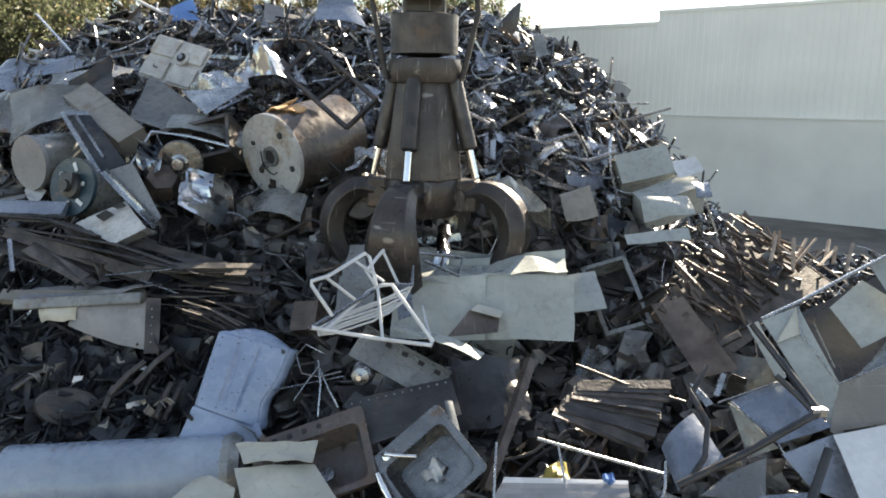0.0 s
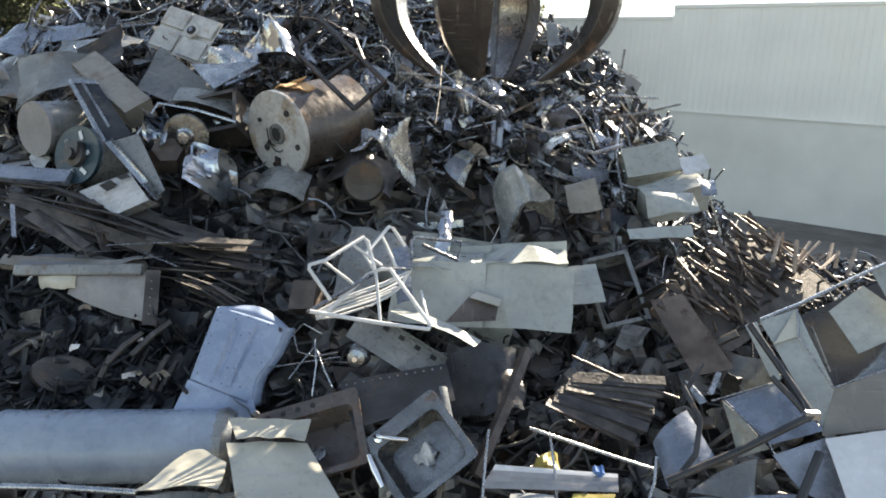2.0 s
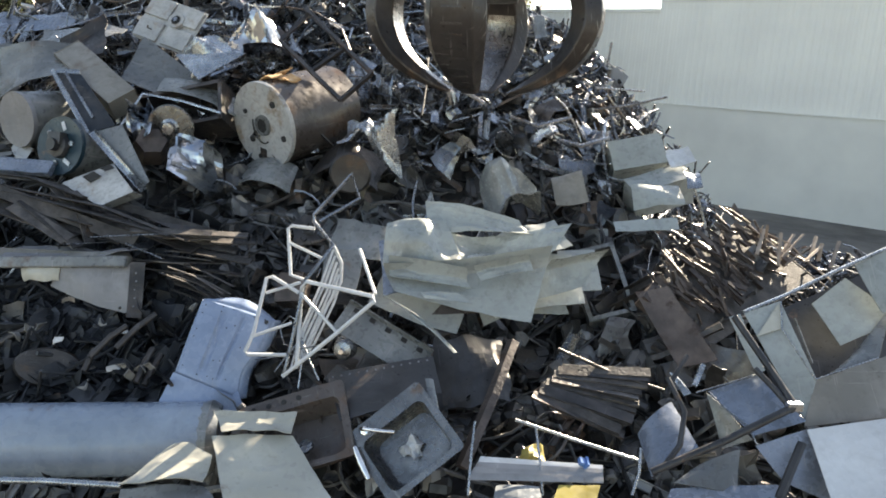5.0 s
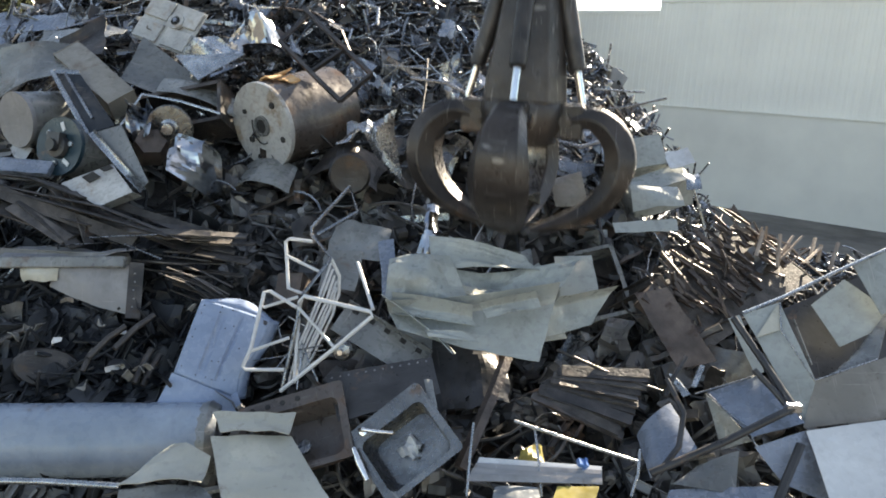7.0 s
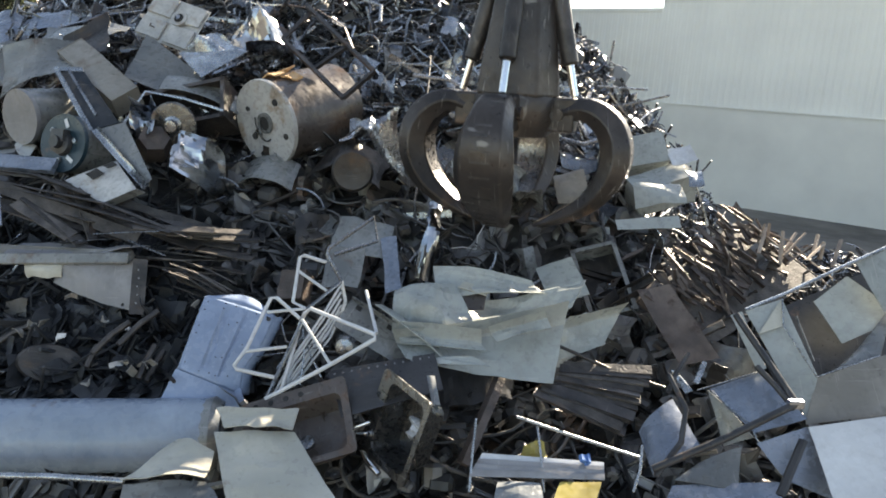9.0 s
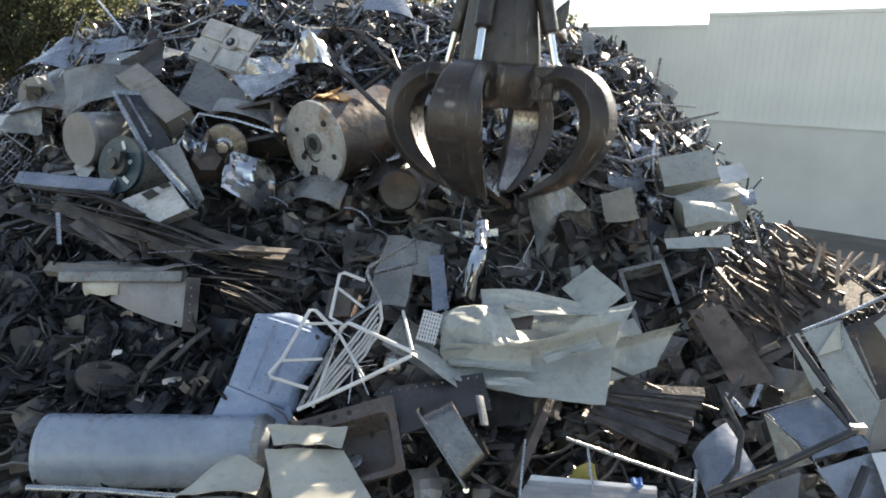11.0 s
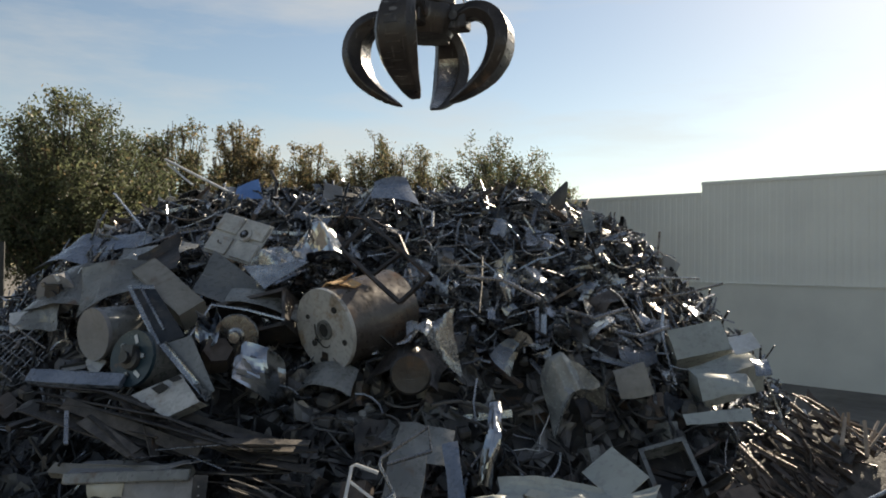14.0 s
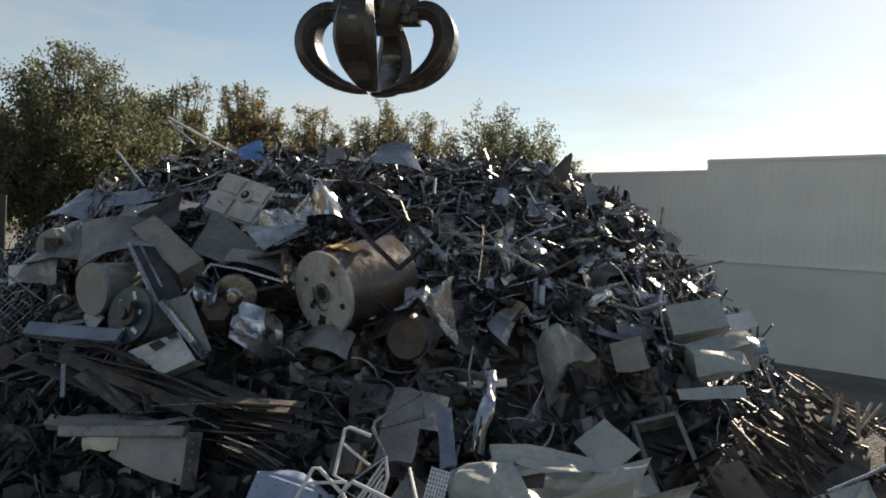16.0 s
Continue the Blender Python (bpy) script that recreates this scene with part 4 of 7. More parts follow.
part("flange", Acc().box(1.03, 0.085, 0.05, None, (0.1, 0.37, 0.03)), M["grey"], hood, smooth=False, bevel=0.012)
part("top_skin", Acc().sheet(1.05, 0.24, 0.006, 16, 5, 0.04, 33, pose(-0.42, 0.41, 0.02, -66, 0, 0), 0, 0.04), M["dusty"], hood)
part("end_plate", Acc().sheet(0.1, 0.4, 0.008, 4, 5, 0.01, 34, pose(0.64, -0.03, 0.02, 0, 30, 0)), M["darkiron"], hood, "dark drilled end plate")
for i in range(5):
    part("bolt_hole", Acc().lathe([(0.002, 0.006), (0.006, 0.006), (0.007, -0.004)], 8, pose(0.68 + 0.006 * (i % 2), 0.05 + 0.06 * i, 0.006, 0, 30, 0)), M["dusty"], hood)
sheet_thing("flat_profile", pose(-3.381, 5.460, 2.632, 33.4, -3.0, -9.5), 1.180, 0.104, M["tan"], "long tan folded edge profile", "metal profile", 0.012, 35, lip=0.05)

# pale blue pressed tub panel
tub = thing("dryer_shell", Matrix.Translation((-1.382, 4.800, 2.259)), "pale blue enamelled appliance panel with ribs and screw holes", "appliance panel")
F0, F1, F2, F3 = (Vector(p) for p in ((-1.647, 4.660, 2.133), (-1.232, 4.660, 1.967), (-1.071, 4.970, 2.435), (-1.552, 4.970, 2.561)))


def tub_point(u, v, out=0.0):
    """A point of the shell's bowed face."""
    n = (F1 - F0).cross(F3 - F0).normalized()
    pinch = 0.1 * math.exp(-((v - 0.3) / 0.22) ** 2) * max(0.0, u - 0.5) * 2
    p = F0 * (1 - u) * (1 - v) + F1 * u * (1 - v) + F2 * u * v + F3 * (1 - u) * v
    return p + n * (0.03 * 4 * u * (1 - u) + 0.02 * math.sin(math.pi * v) + out) - (F1 - F0) * pinch


o = tub.matrix_world.translation
NU, NV = 24, 20
groove = lambda u, v: -0.016 if 0.1 < v < 0.92 and min(abs(u - g) for g in (0.36, 0.62)) < 0.035 else 0.0
grid = [tub_point(i / NU, j / NV, groove(i / NU, j / NV)) - o for j in range(NV + 1) for i in range(NU + 1)]
a = Acc().add(grid, [(j * (NU + 1) + i, j * (NU + 1) + i + 1, (j + 1) * (NU + 1) + i + 1, (j + 1) * (NU + 1) + i) for j in range(NV) for i in range(NU)])
face = part("face", a, M["blue_white"], tub, sharp=30)
face.modifiers.new("skin", "SOLIDIFY").thickness = 0.006
# rounded cap over the top edge
cap, a = [], Acc()
for j in range(7):
    an = j / 6 * math.pi * 0.55
    for i in range(NU + 1):
        u = i / NU
        p = tub_point(u, 1.0)
        dome = 0.6 + 0.4 * math.sin(math.pi * u)
        cap.append(p + Vector((0.02, 0.16, 0.0)) * math.sin(an) * dome + Vector((0, 0, 0.11)) * math.sin(math.pi * u) * math.sin(an) * 0.8 - Vector((0, 0, 0.1)) * (1 - math.cos(an)) - o)
a.add(cap, [(j * (NU + 1) + i, j * (NU + 1) + i + 1, (j + 1) * (NU + 1) + i + 1, (j + 1) * (NU + 1) + i) for j in range(6) for i in range(NU)])
part("top_cap", a, M["blue_white"], tub, sharp=30).modifiers.new("skin", "SOLIDIFY").thickness = 0.006
side, a = [], Acc()
for j in range(NV + 1):
    p = tub_point(1.0, j / NV)
    side += [p - o, p + Vector((0.035, 0.09, -0.03)) - o, p + Vector((0.02, 0.2, -0.08)) - o]
a.add(side, [(j * 3 + i, j * 3 + i + 1, j * 3 + i + 4, j * 3 + i + 3) for j in range(NV) for i in range(2)])
part("right_side", a, M["blue_white"], tub, sharp=50).modifiers.new("skin", "SOLIDIFY").thickness = 0.006
side, a = [], Acc()
for j in range(NV + 1):
    p = tub_point(0.0, j / NV)
    side += [p - o, p + Vector((-0.02, 0.1, -0.04)) - o]
a.add(side, [(j * 2, j * 2 + 1, j * 2 + 3, j * 2 + 2) for j in range(NV)])
part("left_side", a, M["blue_white"], tub, sharp=50).modifiers.new("skin", "SOLIDIFY").thickness = 0.006
quad_part("foot_flange", ((-1.730, 4.520, 1.951), (-1.167, 4.520, 1.851), (-1.218, 4.635, 1.987), (-1.654, 4.640, 2.149)), M["blue_white"], tub, "", 0.02, 45, 0.03)
quad_part("bent_tab", ((-1.217, 4.570, 1.912), (-1.172, 4.600, 1.925), (-1.229, 4.650, 2.036), (-1.264, 4.640, 2.015)), M["blue_white"], tub, "", 0.02, 46)
for u, vs in ((0.06, (0.12, 0.5, 0.6, 0.82, 0.93)), (0.3, (0.08, 0.9, 0.97)), (0.45, (0.1, 0.3, 0.72, 0.97)), (0.55, (0.1, 0.32, 0.78)), (0.75, (0.15, 0.55, 0.96)), (0.9, (0.97, 0.5))):
    for v in vs:
        q = tub_point(u, v, 0.003) - o
        part("screw_hole", Acc().lathe([(0.001, 0.003), (0.0045, 0.003), (0.005, -0.003)], 7, aim(q, q + (F1 - F0).cross(F3 - F0))), M["hole"], tub)
q = tub_point(0.93, 0.95, 0.004) - o
part("plug", Acc().lathe([(0.002, 0.006), (0.014, 0.006), (0.016, -0.004)], 12, aim(q, q + (F1 - F0).cross(F3 - F0))), M["black"], tub)

# crumpled cream sheets in front
quad_thing("cream_sheet", ((-1.034, 3.680, 1.756), (-0.410, 3.660, 1.808), (-0.773, 4.200, 1.971), (-1.253, 4.150, 1.967)), M["cream"], "large torn cream painted sheet catching the sun", "metal sheet", 0.075, 52, 0.03, 0, 0.006, 20)
quad_thing("cream_sheet", ((-1.670, 3.780, 1.830), (-1.207, 3.780, 1.877), (-1.202, 4.000, 1.924), (-1.462, 4.080, 1.932)), M["cream"], "crumpled cream painted sheet", "metal sheet", 0.11, 58, 0.08, 0, 0.02, 22)
# grey in place of cream: the underside's shade is put into its colour
quad_thing("cream_sheet", ((-1.657, 3.700, 1.705), (-1.071, 3.680, 1.771), (-1.201, 3.820, 1.832), (-1.669, 3.820, 1.782)), M["grey"], "underside of a crumpled cream sheet, its shade coloured grey", "metal sheet", 0.06, 59, 0.1, 0, 0.02, 14)
quad_thing("cream_sheet", ((-1.188, 4.140, 2.010), (-0.775, 4.150, 2.012), (-0.777, 4.300, 2.070), (-1.281, 4.270, 2.064)), M["cream"], "torn cream painted sheet flap", "metal sheet", 0.1, 53, 0.0, 0, 0.02, 20)
bar("steel_rail", [(-2.611, 3.900, 1.733), (-2.147, 3.900, 1.754), (-1.702, 3.900, 1.752)], 0.02, M["galv"], "bright galvanised rail lying in front of the tank")
bar("steel_rail", [(-3.218, 4.875, 1.731), (-2.894, 4.875, 1.763), (-2.860, 4.875, 1.783)], 0.012, M["galv"], "thin bright steel strip", flat=0.4)
single("oval_plate", Acc().lathe([(0.05, 0.02), (0.2, 0.02), (0.22, 0.0), (0.2, -0.03), (0.03, -0.03)], 22), M["darkiron"], Matrix.Translation((-2.553, 4.778, 2.071)) @ pose(0, 0, 0, 62, 12, 20) @ Matrix.Diagonal((1.0, 0.62, 1, 1)), "worn dark oval cast plate", "metal plate")
for i in range(15):
    p = Vector((-2.420, 4.778, 2.218)) + Vector((rnd.uniform(-0.75, 0.75), rnd.uniform(-0.15, 0.3), 0))
    p.z = p.z + (p.y - 4.9) * 0.65 + rnd.uniform(-0.05, 0.18)
    a = Acc().sheet(rnd.uniform(0.04, 0.11), rnd.uniform(0.03, 0.06), 0.006, 4, 3, 0.02, i, None, 0.1, 0.03)
    single("sheet_offcut", a, M["white"] if i % 5 == 0 else M["tan"], Matrix.Translation(p) @ pose(0, 0, 0, rnd.uniform(20, 90), rnd.uniform(-40, 40), rnd.uniform(0, 360)), "small pale offcut in the dark scrap", "offcut", "pale offcuts")
for i, (a, b) in enumerate(([(-2.221, 4.680, 2.206), (-2.049, 4.875, 2.368)], [(-2.264, 4.680, 2.103), (-2.226, 4.778, 2.229)], [(-1.902, 4.631, 2.064), (-1.858, 4.826, 2.232)], [(-1.846, 4.631, 2.047), (-1.800, 4.826, 2.194)], [(-2.069, 4.729, 2.257), (-1.888, 4.973, 2.427)], [(-2.987, 4.875, 2.148), (-2.712, 4.973, 2.296)])):
    bar("dark_pipe", [a, Vector(a).lerp(Vector(b), 0.5) + Vector((0, 0.02, 0.02)), b], 0.022, M["darkiron"], "short dark iron pipe", "pipe", 1.0, 10, "dark pipes")


# ---- sinks ----
def sink(name, m, material, label, holes, faucet, w=0.56, h=0.5):
    """A pressed basin: rim in the pose's plane, bowl behind it."""
    t = thing(name, m, label, "sink")
    d = 0.2
    a, rim = Acc(), Acc()
    def ring(x0, y0, x1, y1, z, r, n=5):
        pts = []
        for cx, cy, s in ((x1 - r, y1 - r, 0), (x0 + r, y1 - r, 1), (x0 + r, y0 + r, 2), (x1 - r, y0 + r, 3)):
            pts += [(cx + r * math.cos((s + k / (n - 1)) * math.pi / 2), cy + r * math.sin((s + k / (n - 1)) * math.pi / 2), z) for k in range(n)]
        return pts
    rings = [ring(0, 0, w, h, -0.015, 0.03), ring(0, 0, w, h, 0.0, 0.03), ring(0.05, 0.04, w - 0.05, h - 0.1, 0.0, 0.05), ring(0.055, 0.045, w - 0.055, h - 0.105, -0.02, 0.05), ring(0.08, 0.07, w - 0.08, h - 0.13, -d, 0.06)]
    k = len(rings[0])
    a.add(sum(rings, []), [(j * k + i, j * k + (i + 1) % k, (j + 1) * k + (i + 1) % k, (j + 1) * k + i) for j in range(4) for i in range(k)] + [tuple(4 * k + i for i in range(k))])
    basin = part("basin", a, material, t)
    md = basin.modifiers.new("skin", "SOLIDIFY")
    md.thickness, md.offset = 0.006, -1
    part("drain", Acc().lathe([(0.005, 0.004), (0.03, 0.004), (0.045, 0.008), (0.05, 0.0)], 18, pose(w / 2, h / 2 - 0.03, -d + 0.002)), M["steel"], t)
    for i in range(holes):
        part("tap_hole", Acc().lathe([(0.002, 0.004), (0.017, 0.004), (0.018, -0.002)], 14, pose(0.1 + 0.1 * i, h - 0.045, 0)), M["hole"], t)
    if faucet:
        tap = part("faucet", Acc().tube([(0.12, h - 0.05, 0.0), (0.12, h - 0.05, 0.1), (0.15, h - 0.08, 0.17), (0.22, h - 0.15, 0.19), (0.28, h - 0.2, 0.15)], 0.012, 10), M["chrome"], t, "chrome faucet")
        part("faucet_base", Acc().lathe([(0.01, 0.03), (0.026, 0.025), (0.03, 0.0)], 14, pose(0.12, h - 0.05, 0)), M["chrome"], tap)
        part("sprayer", Acc().tube([(-0.02, 0.2, 0.03), (0.0, 0.3, 0.05), (0.02, 0.4, 0.04)], [0.02, 0.024, 0.016], 10), M["chrome"], t, "dull chrome sprayer")
        for x, y in ((0.3, 0.14), (0.36, 0.2), (0.26, 0.18)):
            part("crumpled_paper", Acc().sheet(0.09, 0.07, 0.003, 8, 8, 0.08, x * 50, pose(x, y, -d + 0.03, 10, 0, x * 300), 0.2, 0.03), M["white"], t, "scrap of white paper")
    return t


sink_a = sink("sink", pose(-1.033, 4.066, 1.683, 40.8, -19.3, 4.3), M["brown"], "brown stained old sink with tap holes", 4, False, 0.7, 0.52)
sink_b = sink("sink", pose(-0.144, 3.962, 1.681, 48.6, -38.8, 14.5), M["stainless"], "stainless steel sink with a faucet lying in the scrap", 1, True)

# bracket panels and sheets round the sinks
w = 0.687
rail = thing("slotted_rail", pose(-0.613, 4.986, 2.480, 42.3, 26.8, -9.2), "grey steel bracket rail with square slots", "metal bracket")
part("web", Acc().box(w, 0.24, 0.006, None, (w / 2, 0.02, 0)), M["grey"], rail, smooth=False)
part("top_flange", Acc().box(w, 0.006, 0.06, None, (w / 2, 0.14, 0.03)), M["grey"], rail, smooth=False)
for i in range(5):
    part("slot", Acc().box(0.045, 0.035, 0.008, None, (0.08 + i * 0.13, 0.11, 0.002)), M["hole"], rail, smooth=False)
curved = sheet_thing("curved_sheet", pose(-0.361, 4.924, 2.603, -2.4, 12.7, -18.1), 0.643, 0.157, M["pale"], "bent pale sheet metal strip with a bright edge", "metal sheet", 0.01, 61, 0.05)
dark = quad_thing("dark_sheet", ((-0.501, 4.300, 2.037), (0.123, 4.380, 2.229), (0.055, 4.720, 2.338), (-0.649, 4.700, 2.170)), M["black"], "black steel panel with drilled edge holes", "metal panel", 0.012, 62)
for i in range(12):
    p = Vector((-0.629, 4.665, 2.158)).lerp(Vector((0.049, 4.685, 2.323)), (i + 0.5) / 12)
    part("edge_hole", Acc().lathe([(0.001, 0.006), (0.007, 0.006), (0.008, -0.004)], 8, Matrix.Translation(p - dark.matrix_world.translation) @ pose(0, 0, 0, 40, 0, 0)), M["dusty"], dark)
bar("drilled_lug", [(0.040, 4.400, 2.307), (0.084, 4.250, 2.180)], 0.03, M["grey"], "small grey drilled steel lug", "metal bracket", 0.25, 6)
# added sheet: its black gives the shade of a cavity in the heap
sheet_thing("dark_sheet", pose(0.125, 4.729, 1.935, 36.7, -7.9, 5.6), 0.508, 0.546, M["black"], "black dented sheet put in for the shade of a cavity", "metal panel", 0.07, 63, 0.05, 0.05)
tray = thing("small_tray", Matrix.Translation((0.237, 5.200, 2.583)), "small brown tray with a folded cream top", "tray")
quad_part("side", ((0.033, 5.120, 2.498), (0.392, 5.120, 2.532), (0.411, 5.220, 2.621), (0.200, 5.250, 2.664)), M["brown"], tray, "", 0.02, 3)
quad_part("top", ((0.198, 5.200, 2.670), (0.409, 5.180, 2.621), (0.436, 5.250, 2.652), (0.248, 5.280, 2.693)), M["cream"], tray, "folded cream top", 0.03, 4)
fan = thing("pump_motor", aim((-0.560, 4.875, 2.289), (-0.535, 5.168, 2.245)), "small ribbed aluminium pump motor", "motor")
part("housing", Acc().lathe([(0.01, -0.06), (0.06, -0.05), (0.075, -0.02), (0.06, 0.0), (0.08, 0.03), (0.06, 0.05), (0.085, 0.08), (0.06, 0.12)], 22), M["steel"], fan)
part("spindle", Acc().lathe([(0.006, -0.1), (0.018, -0.1), (0.02, -0.05)], 12), M["chrome"], fan)
for name, label, pts, r in (
    ("bright_strip", "bright bent steel strip", [(-1.005, 4.729, 2.156), (-0.913, 4.778, 2.285), (-0.839, 4.826, 2.373)], 0.014),
    ("bright_strip", "bright steel strip across the scrap", [(-1.175, 4.826, 2.189), (-0.922, 4.826, 2.245), (-0.671, 4.826, 2.301)], 0.012),
    ("thin_rod", "thin grey steel rod standing up", [(-0.825, 4.631, 2.087), (-0.819, 4.729, 2.269), (-0.856, 4.875, 2.395)], 0.006),
    ("thin_rod", "thin grey steel rod standing up", [(-0.687, 4.631, 2.155), (-0.769, 4.729, 2.251), (-0.838, 4.826, 2.352)], 0.006),
):
    bar(name, pts, r, M["galv"], label, "rod", 0.35 if r > 0.01 else 1.0)
bar("wire_loop", [(-0.810, 4.875, 2.439), (-0.954, 4.973, 2.472), (-1.015, 4.924, 2.410), (-0.962, 4.826, 2.317), (-0.836, 4.778, 2.310), (-0.684, 4.778, 2.351)], 0.006, M["steel"], "loop of thin grey cable", "cable")
slab_box("rusty_block", pose(-1.119, 5.216, 2.498, 53.6, -7.6, -14.6), 0.195, 0.224, 0.15, M["rust"], "small rusty brown steel box", "metal box", False, None, 0.006)

# front right: rods, siding, yellow and blue bits
bar("bright_rod", [(0.576, 4.193, 2.161), (0.951, 4.144, 2.072), (1.328, 4.095, 1.988)], 0.011, M["galv"], "bright square steel rod lying across the scrap")
bar("thin_rod", [(0.331, 4.193, 2.135), (0.314, 4.046, 1.982), (0.303, 3.900, 1.811)], 0.008, M["galv"], "thin upright steel rod")
bar("thin_rod", [(0.706, 4.193, 2.113), (0.726, 4.046, 1.970), (0.744, 3.949, 1.809)], 0.008, M["steel"], "thin dull steel rod")
bar("thin_rod", [(1.329, 4.095, 2.072), (1.306, 3.998, 1.960), (1.251, 3.900, 1.870)], 0.01, M["galv"], "short bent steel rod")
siding = thing("aluminium_siding", Matrix.Translation((0.334, 3.950, 1.890)), "ribbed pale aluminium siding panel", "siding")
for i in range(4):
    v0, v1 = i / 4, (i + 0.93) / 4
    lo = [Vector(p).lerp(Vector(q), v) for v in (v0, v1) for p, q in (((0.295, 3.950, 1.884), (0.378, 4.100, 1.948)), ((1.087, 3.930, 1.923), (1.107, 4.070, 1.950)))]
    quad_part("plank", (lo[0], lo[1], lo[3] + Vector((0, 0, 0.012)), lo[2] + Vector((0, 0, 0.012))), M["dusty"] if i < 3 else M["white"], siding, "", 0.003, 71 + i)
quad_thing("yellow_piece", ((0.752, 3.720, 1.841), (0.999, 3.750, 1.855), (1.061, 3.900, 1.924), (0.821, 3.900, 1.910)), M["yellow"], "dull yellow plastic sheet under the siding", "plastic piece", 0.03, 73)
quad_thing("clear_film", ((0.422, 3.700, 1.834), (0.717, 3.700, 1.852), (0.704, 3.880, 1.907), (0.463, 3.900, 1.887)), M["film"], "crumpled clear plastic film under the siding", "plastic film", 0.1, 74)
sheet_thing("yellow_piece", pose(0.619, 4.144, 1.887, 38.5, -1.1, 0.0), 0.178, 0.125, M["yellow"], "torn bright yellow plastic piece", "plastic piece", 0.05, 72, 0.1, 0.05, nx=6, ny=6)
single("blue_clip", Acc().box(0.06, 0.045, 0.03).box(0.02, 0.06, 0.05, None, (0.02, 0, 0)), M["blue"], Matrix.Translation((0.982, 4.046, 1.986)) @ pose(0, 0, 0, 30, 20, 15), "small blue plastic clip on the siding", "clip", smooth=False, bevel=0.004)
bar("rusty_beam", [(0.274, 4.241, 1.796), (0.471, 4.631, 2.123), (0.621, 5.021, 2.365)], 0.045, M["rust"], "dark rusty steel beam leaning up the heap", "beam", 0.6, 4)
for i in range(11):
    a, b = Vector((0.714, 4.631, 2.138)).lerp(Vector((0.907, 4.826, 2.187)), i / 10), Vector((1.327, 4.388, 1.975)).lerp(Vector((1.573, 4.729, 2.226)), i / 10)
    d = b - a
    m = Matrix.Translation(a + Vector((0, 0, 0.006 * i + rnd.uniform(0, 0.015)))) @ Vector((1, 0, 0)).rotation_difference(d).to_matrix().to_4x4() @ pose(0, 0, 0, 25 + rnd.uniform(-12, 12), 0, rnd.uniform(-3, 3))
    single("slat", Acc().box(d.length * rnd.uniform(0.8, 1.0), 0.075, 0.018, None, (d.length / 2, 0, 0)), M["wood"] if i % 3 else M["darkiron"], m, "dark weathered slat in a fanned stack", "slat", "fanned slats", smooth=False)
bar("thin_rod", [(0.917, 4.875, 2.382), (1.276, 4.778, 2.270), (1.602, 4.631, 2.222)], 0.012, M["darkiron"], "dark angle rod with a bright edge")
quad_thing("rusty_plate", ((1.847, 5.100, 2.207), (2.124, 5.100, 2.285), (1.818, 5.500, 2.709), (1.575, 5.500, 2.646)), M["rust"], "rusty brown steel plate lying on the flank", "metal plate", 0.03, 66)

# front right: pale open cabinet, grey boxes and black tube frame
cab = thing("steel_cabinet", Matrix.Translation((2.288, 4.100, 2.313)), "open pale steel cabinet lying twisted on its back", "cabinet")
quad_part("side_panel", ((2.283, 4.100, 2.305), (2.371, 4.220, 2.525), (2.267, 4.620, 2.886), (2.035, 4.600, 2.802)), M["pale"], cab, "", 0.012, 3)
quad_part("outer_flange", ((2.057, 4.320, 2.486), (2.104, 4.330, 2.522), (2.015, 4.600, 2.793), (1.946, 4.600, 2.766)), M["pale"], cab, "", 0.02, 4)
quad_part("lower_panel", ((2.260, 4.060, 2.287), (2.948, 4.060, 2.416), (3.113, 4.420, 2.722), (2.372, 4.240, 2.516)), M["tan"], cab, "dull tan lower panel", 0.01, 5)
# the cabinet's interior shade is coloured in with black on this panel
quad_part("back_panel", ((2.550, 4.600, 2.359), (3.347, 4.800, 2.576), (3.330, 5.200, 3.087), (2.428, 4.950, 2.733)), M["black"], cab, "inner back coloured black for its shade", 0.01, 6)
quad_part("hanging_shelf", ((2.708, 4.620, 2.612), (3.100, 4.660, 2.808), (2.803, 4.880, 3.005), (2.568, 4.800, 2.833)), M["pale"], cab, "", 0.008, 7)
quad_part("top_panel", ((2.928, 4.600, 2.848), (3.150, 4.620, 2.976), (3.119, 4.900, 3.245), (2.811, 4.820, 3.115)), M["pale"], cab, "", 0.01, 8)
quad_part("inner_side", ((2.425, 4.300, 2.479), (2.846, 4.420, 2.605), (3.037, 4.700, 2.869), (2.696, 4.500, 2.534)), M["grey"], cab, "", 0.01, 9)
# sunlight on the flap is given by cream paint instead of sage
quad_part("bent_flap", ((2.082, 4.460, 2.694), (2.238, 4.480, 2.749), (2.262, 4.600, 2.888), (2.238, 4.590, 2.870)), M["cream"], cab, "folded flap, sunlight painted on as cream", 0.01, 10)
part("edge_rail", Acc().tube([Vector(p) - cab.matrix_world.translation for p in ((2.035, 4.600, 2.806), (2.306, 4.660, 2.914), (2.705, 4.780, 3.088), (3.286, 4.950, 3.322))], 0.012, 6), M["galv"], cab, "bright steel edge rail")
part("inner_rail", Acc().tube([Vector(p) - cab.matrix_world.translation for p in ((2.261, 4.600, 2.891), (2.233, 4.470, 2.752), (2.358, 4.210, 2.528), (2.819, 4.380, 2.627))], 0.006, 6), M["galv"], cab)
part("hanging_strip", Acc().tube([Vector(p) - cab.matrix_world.translation for p in ((2.418, 4.700, 2.754), (2.480, 4.500, 2.521))], 0.008, 6), M["grey"], cab)
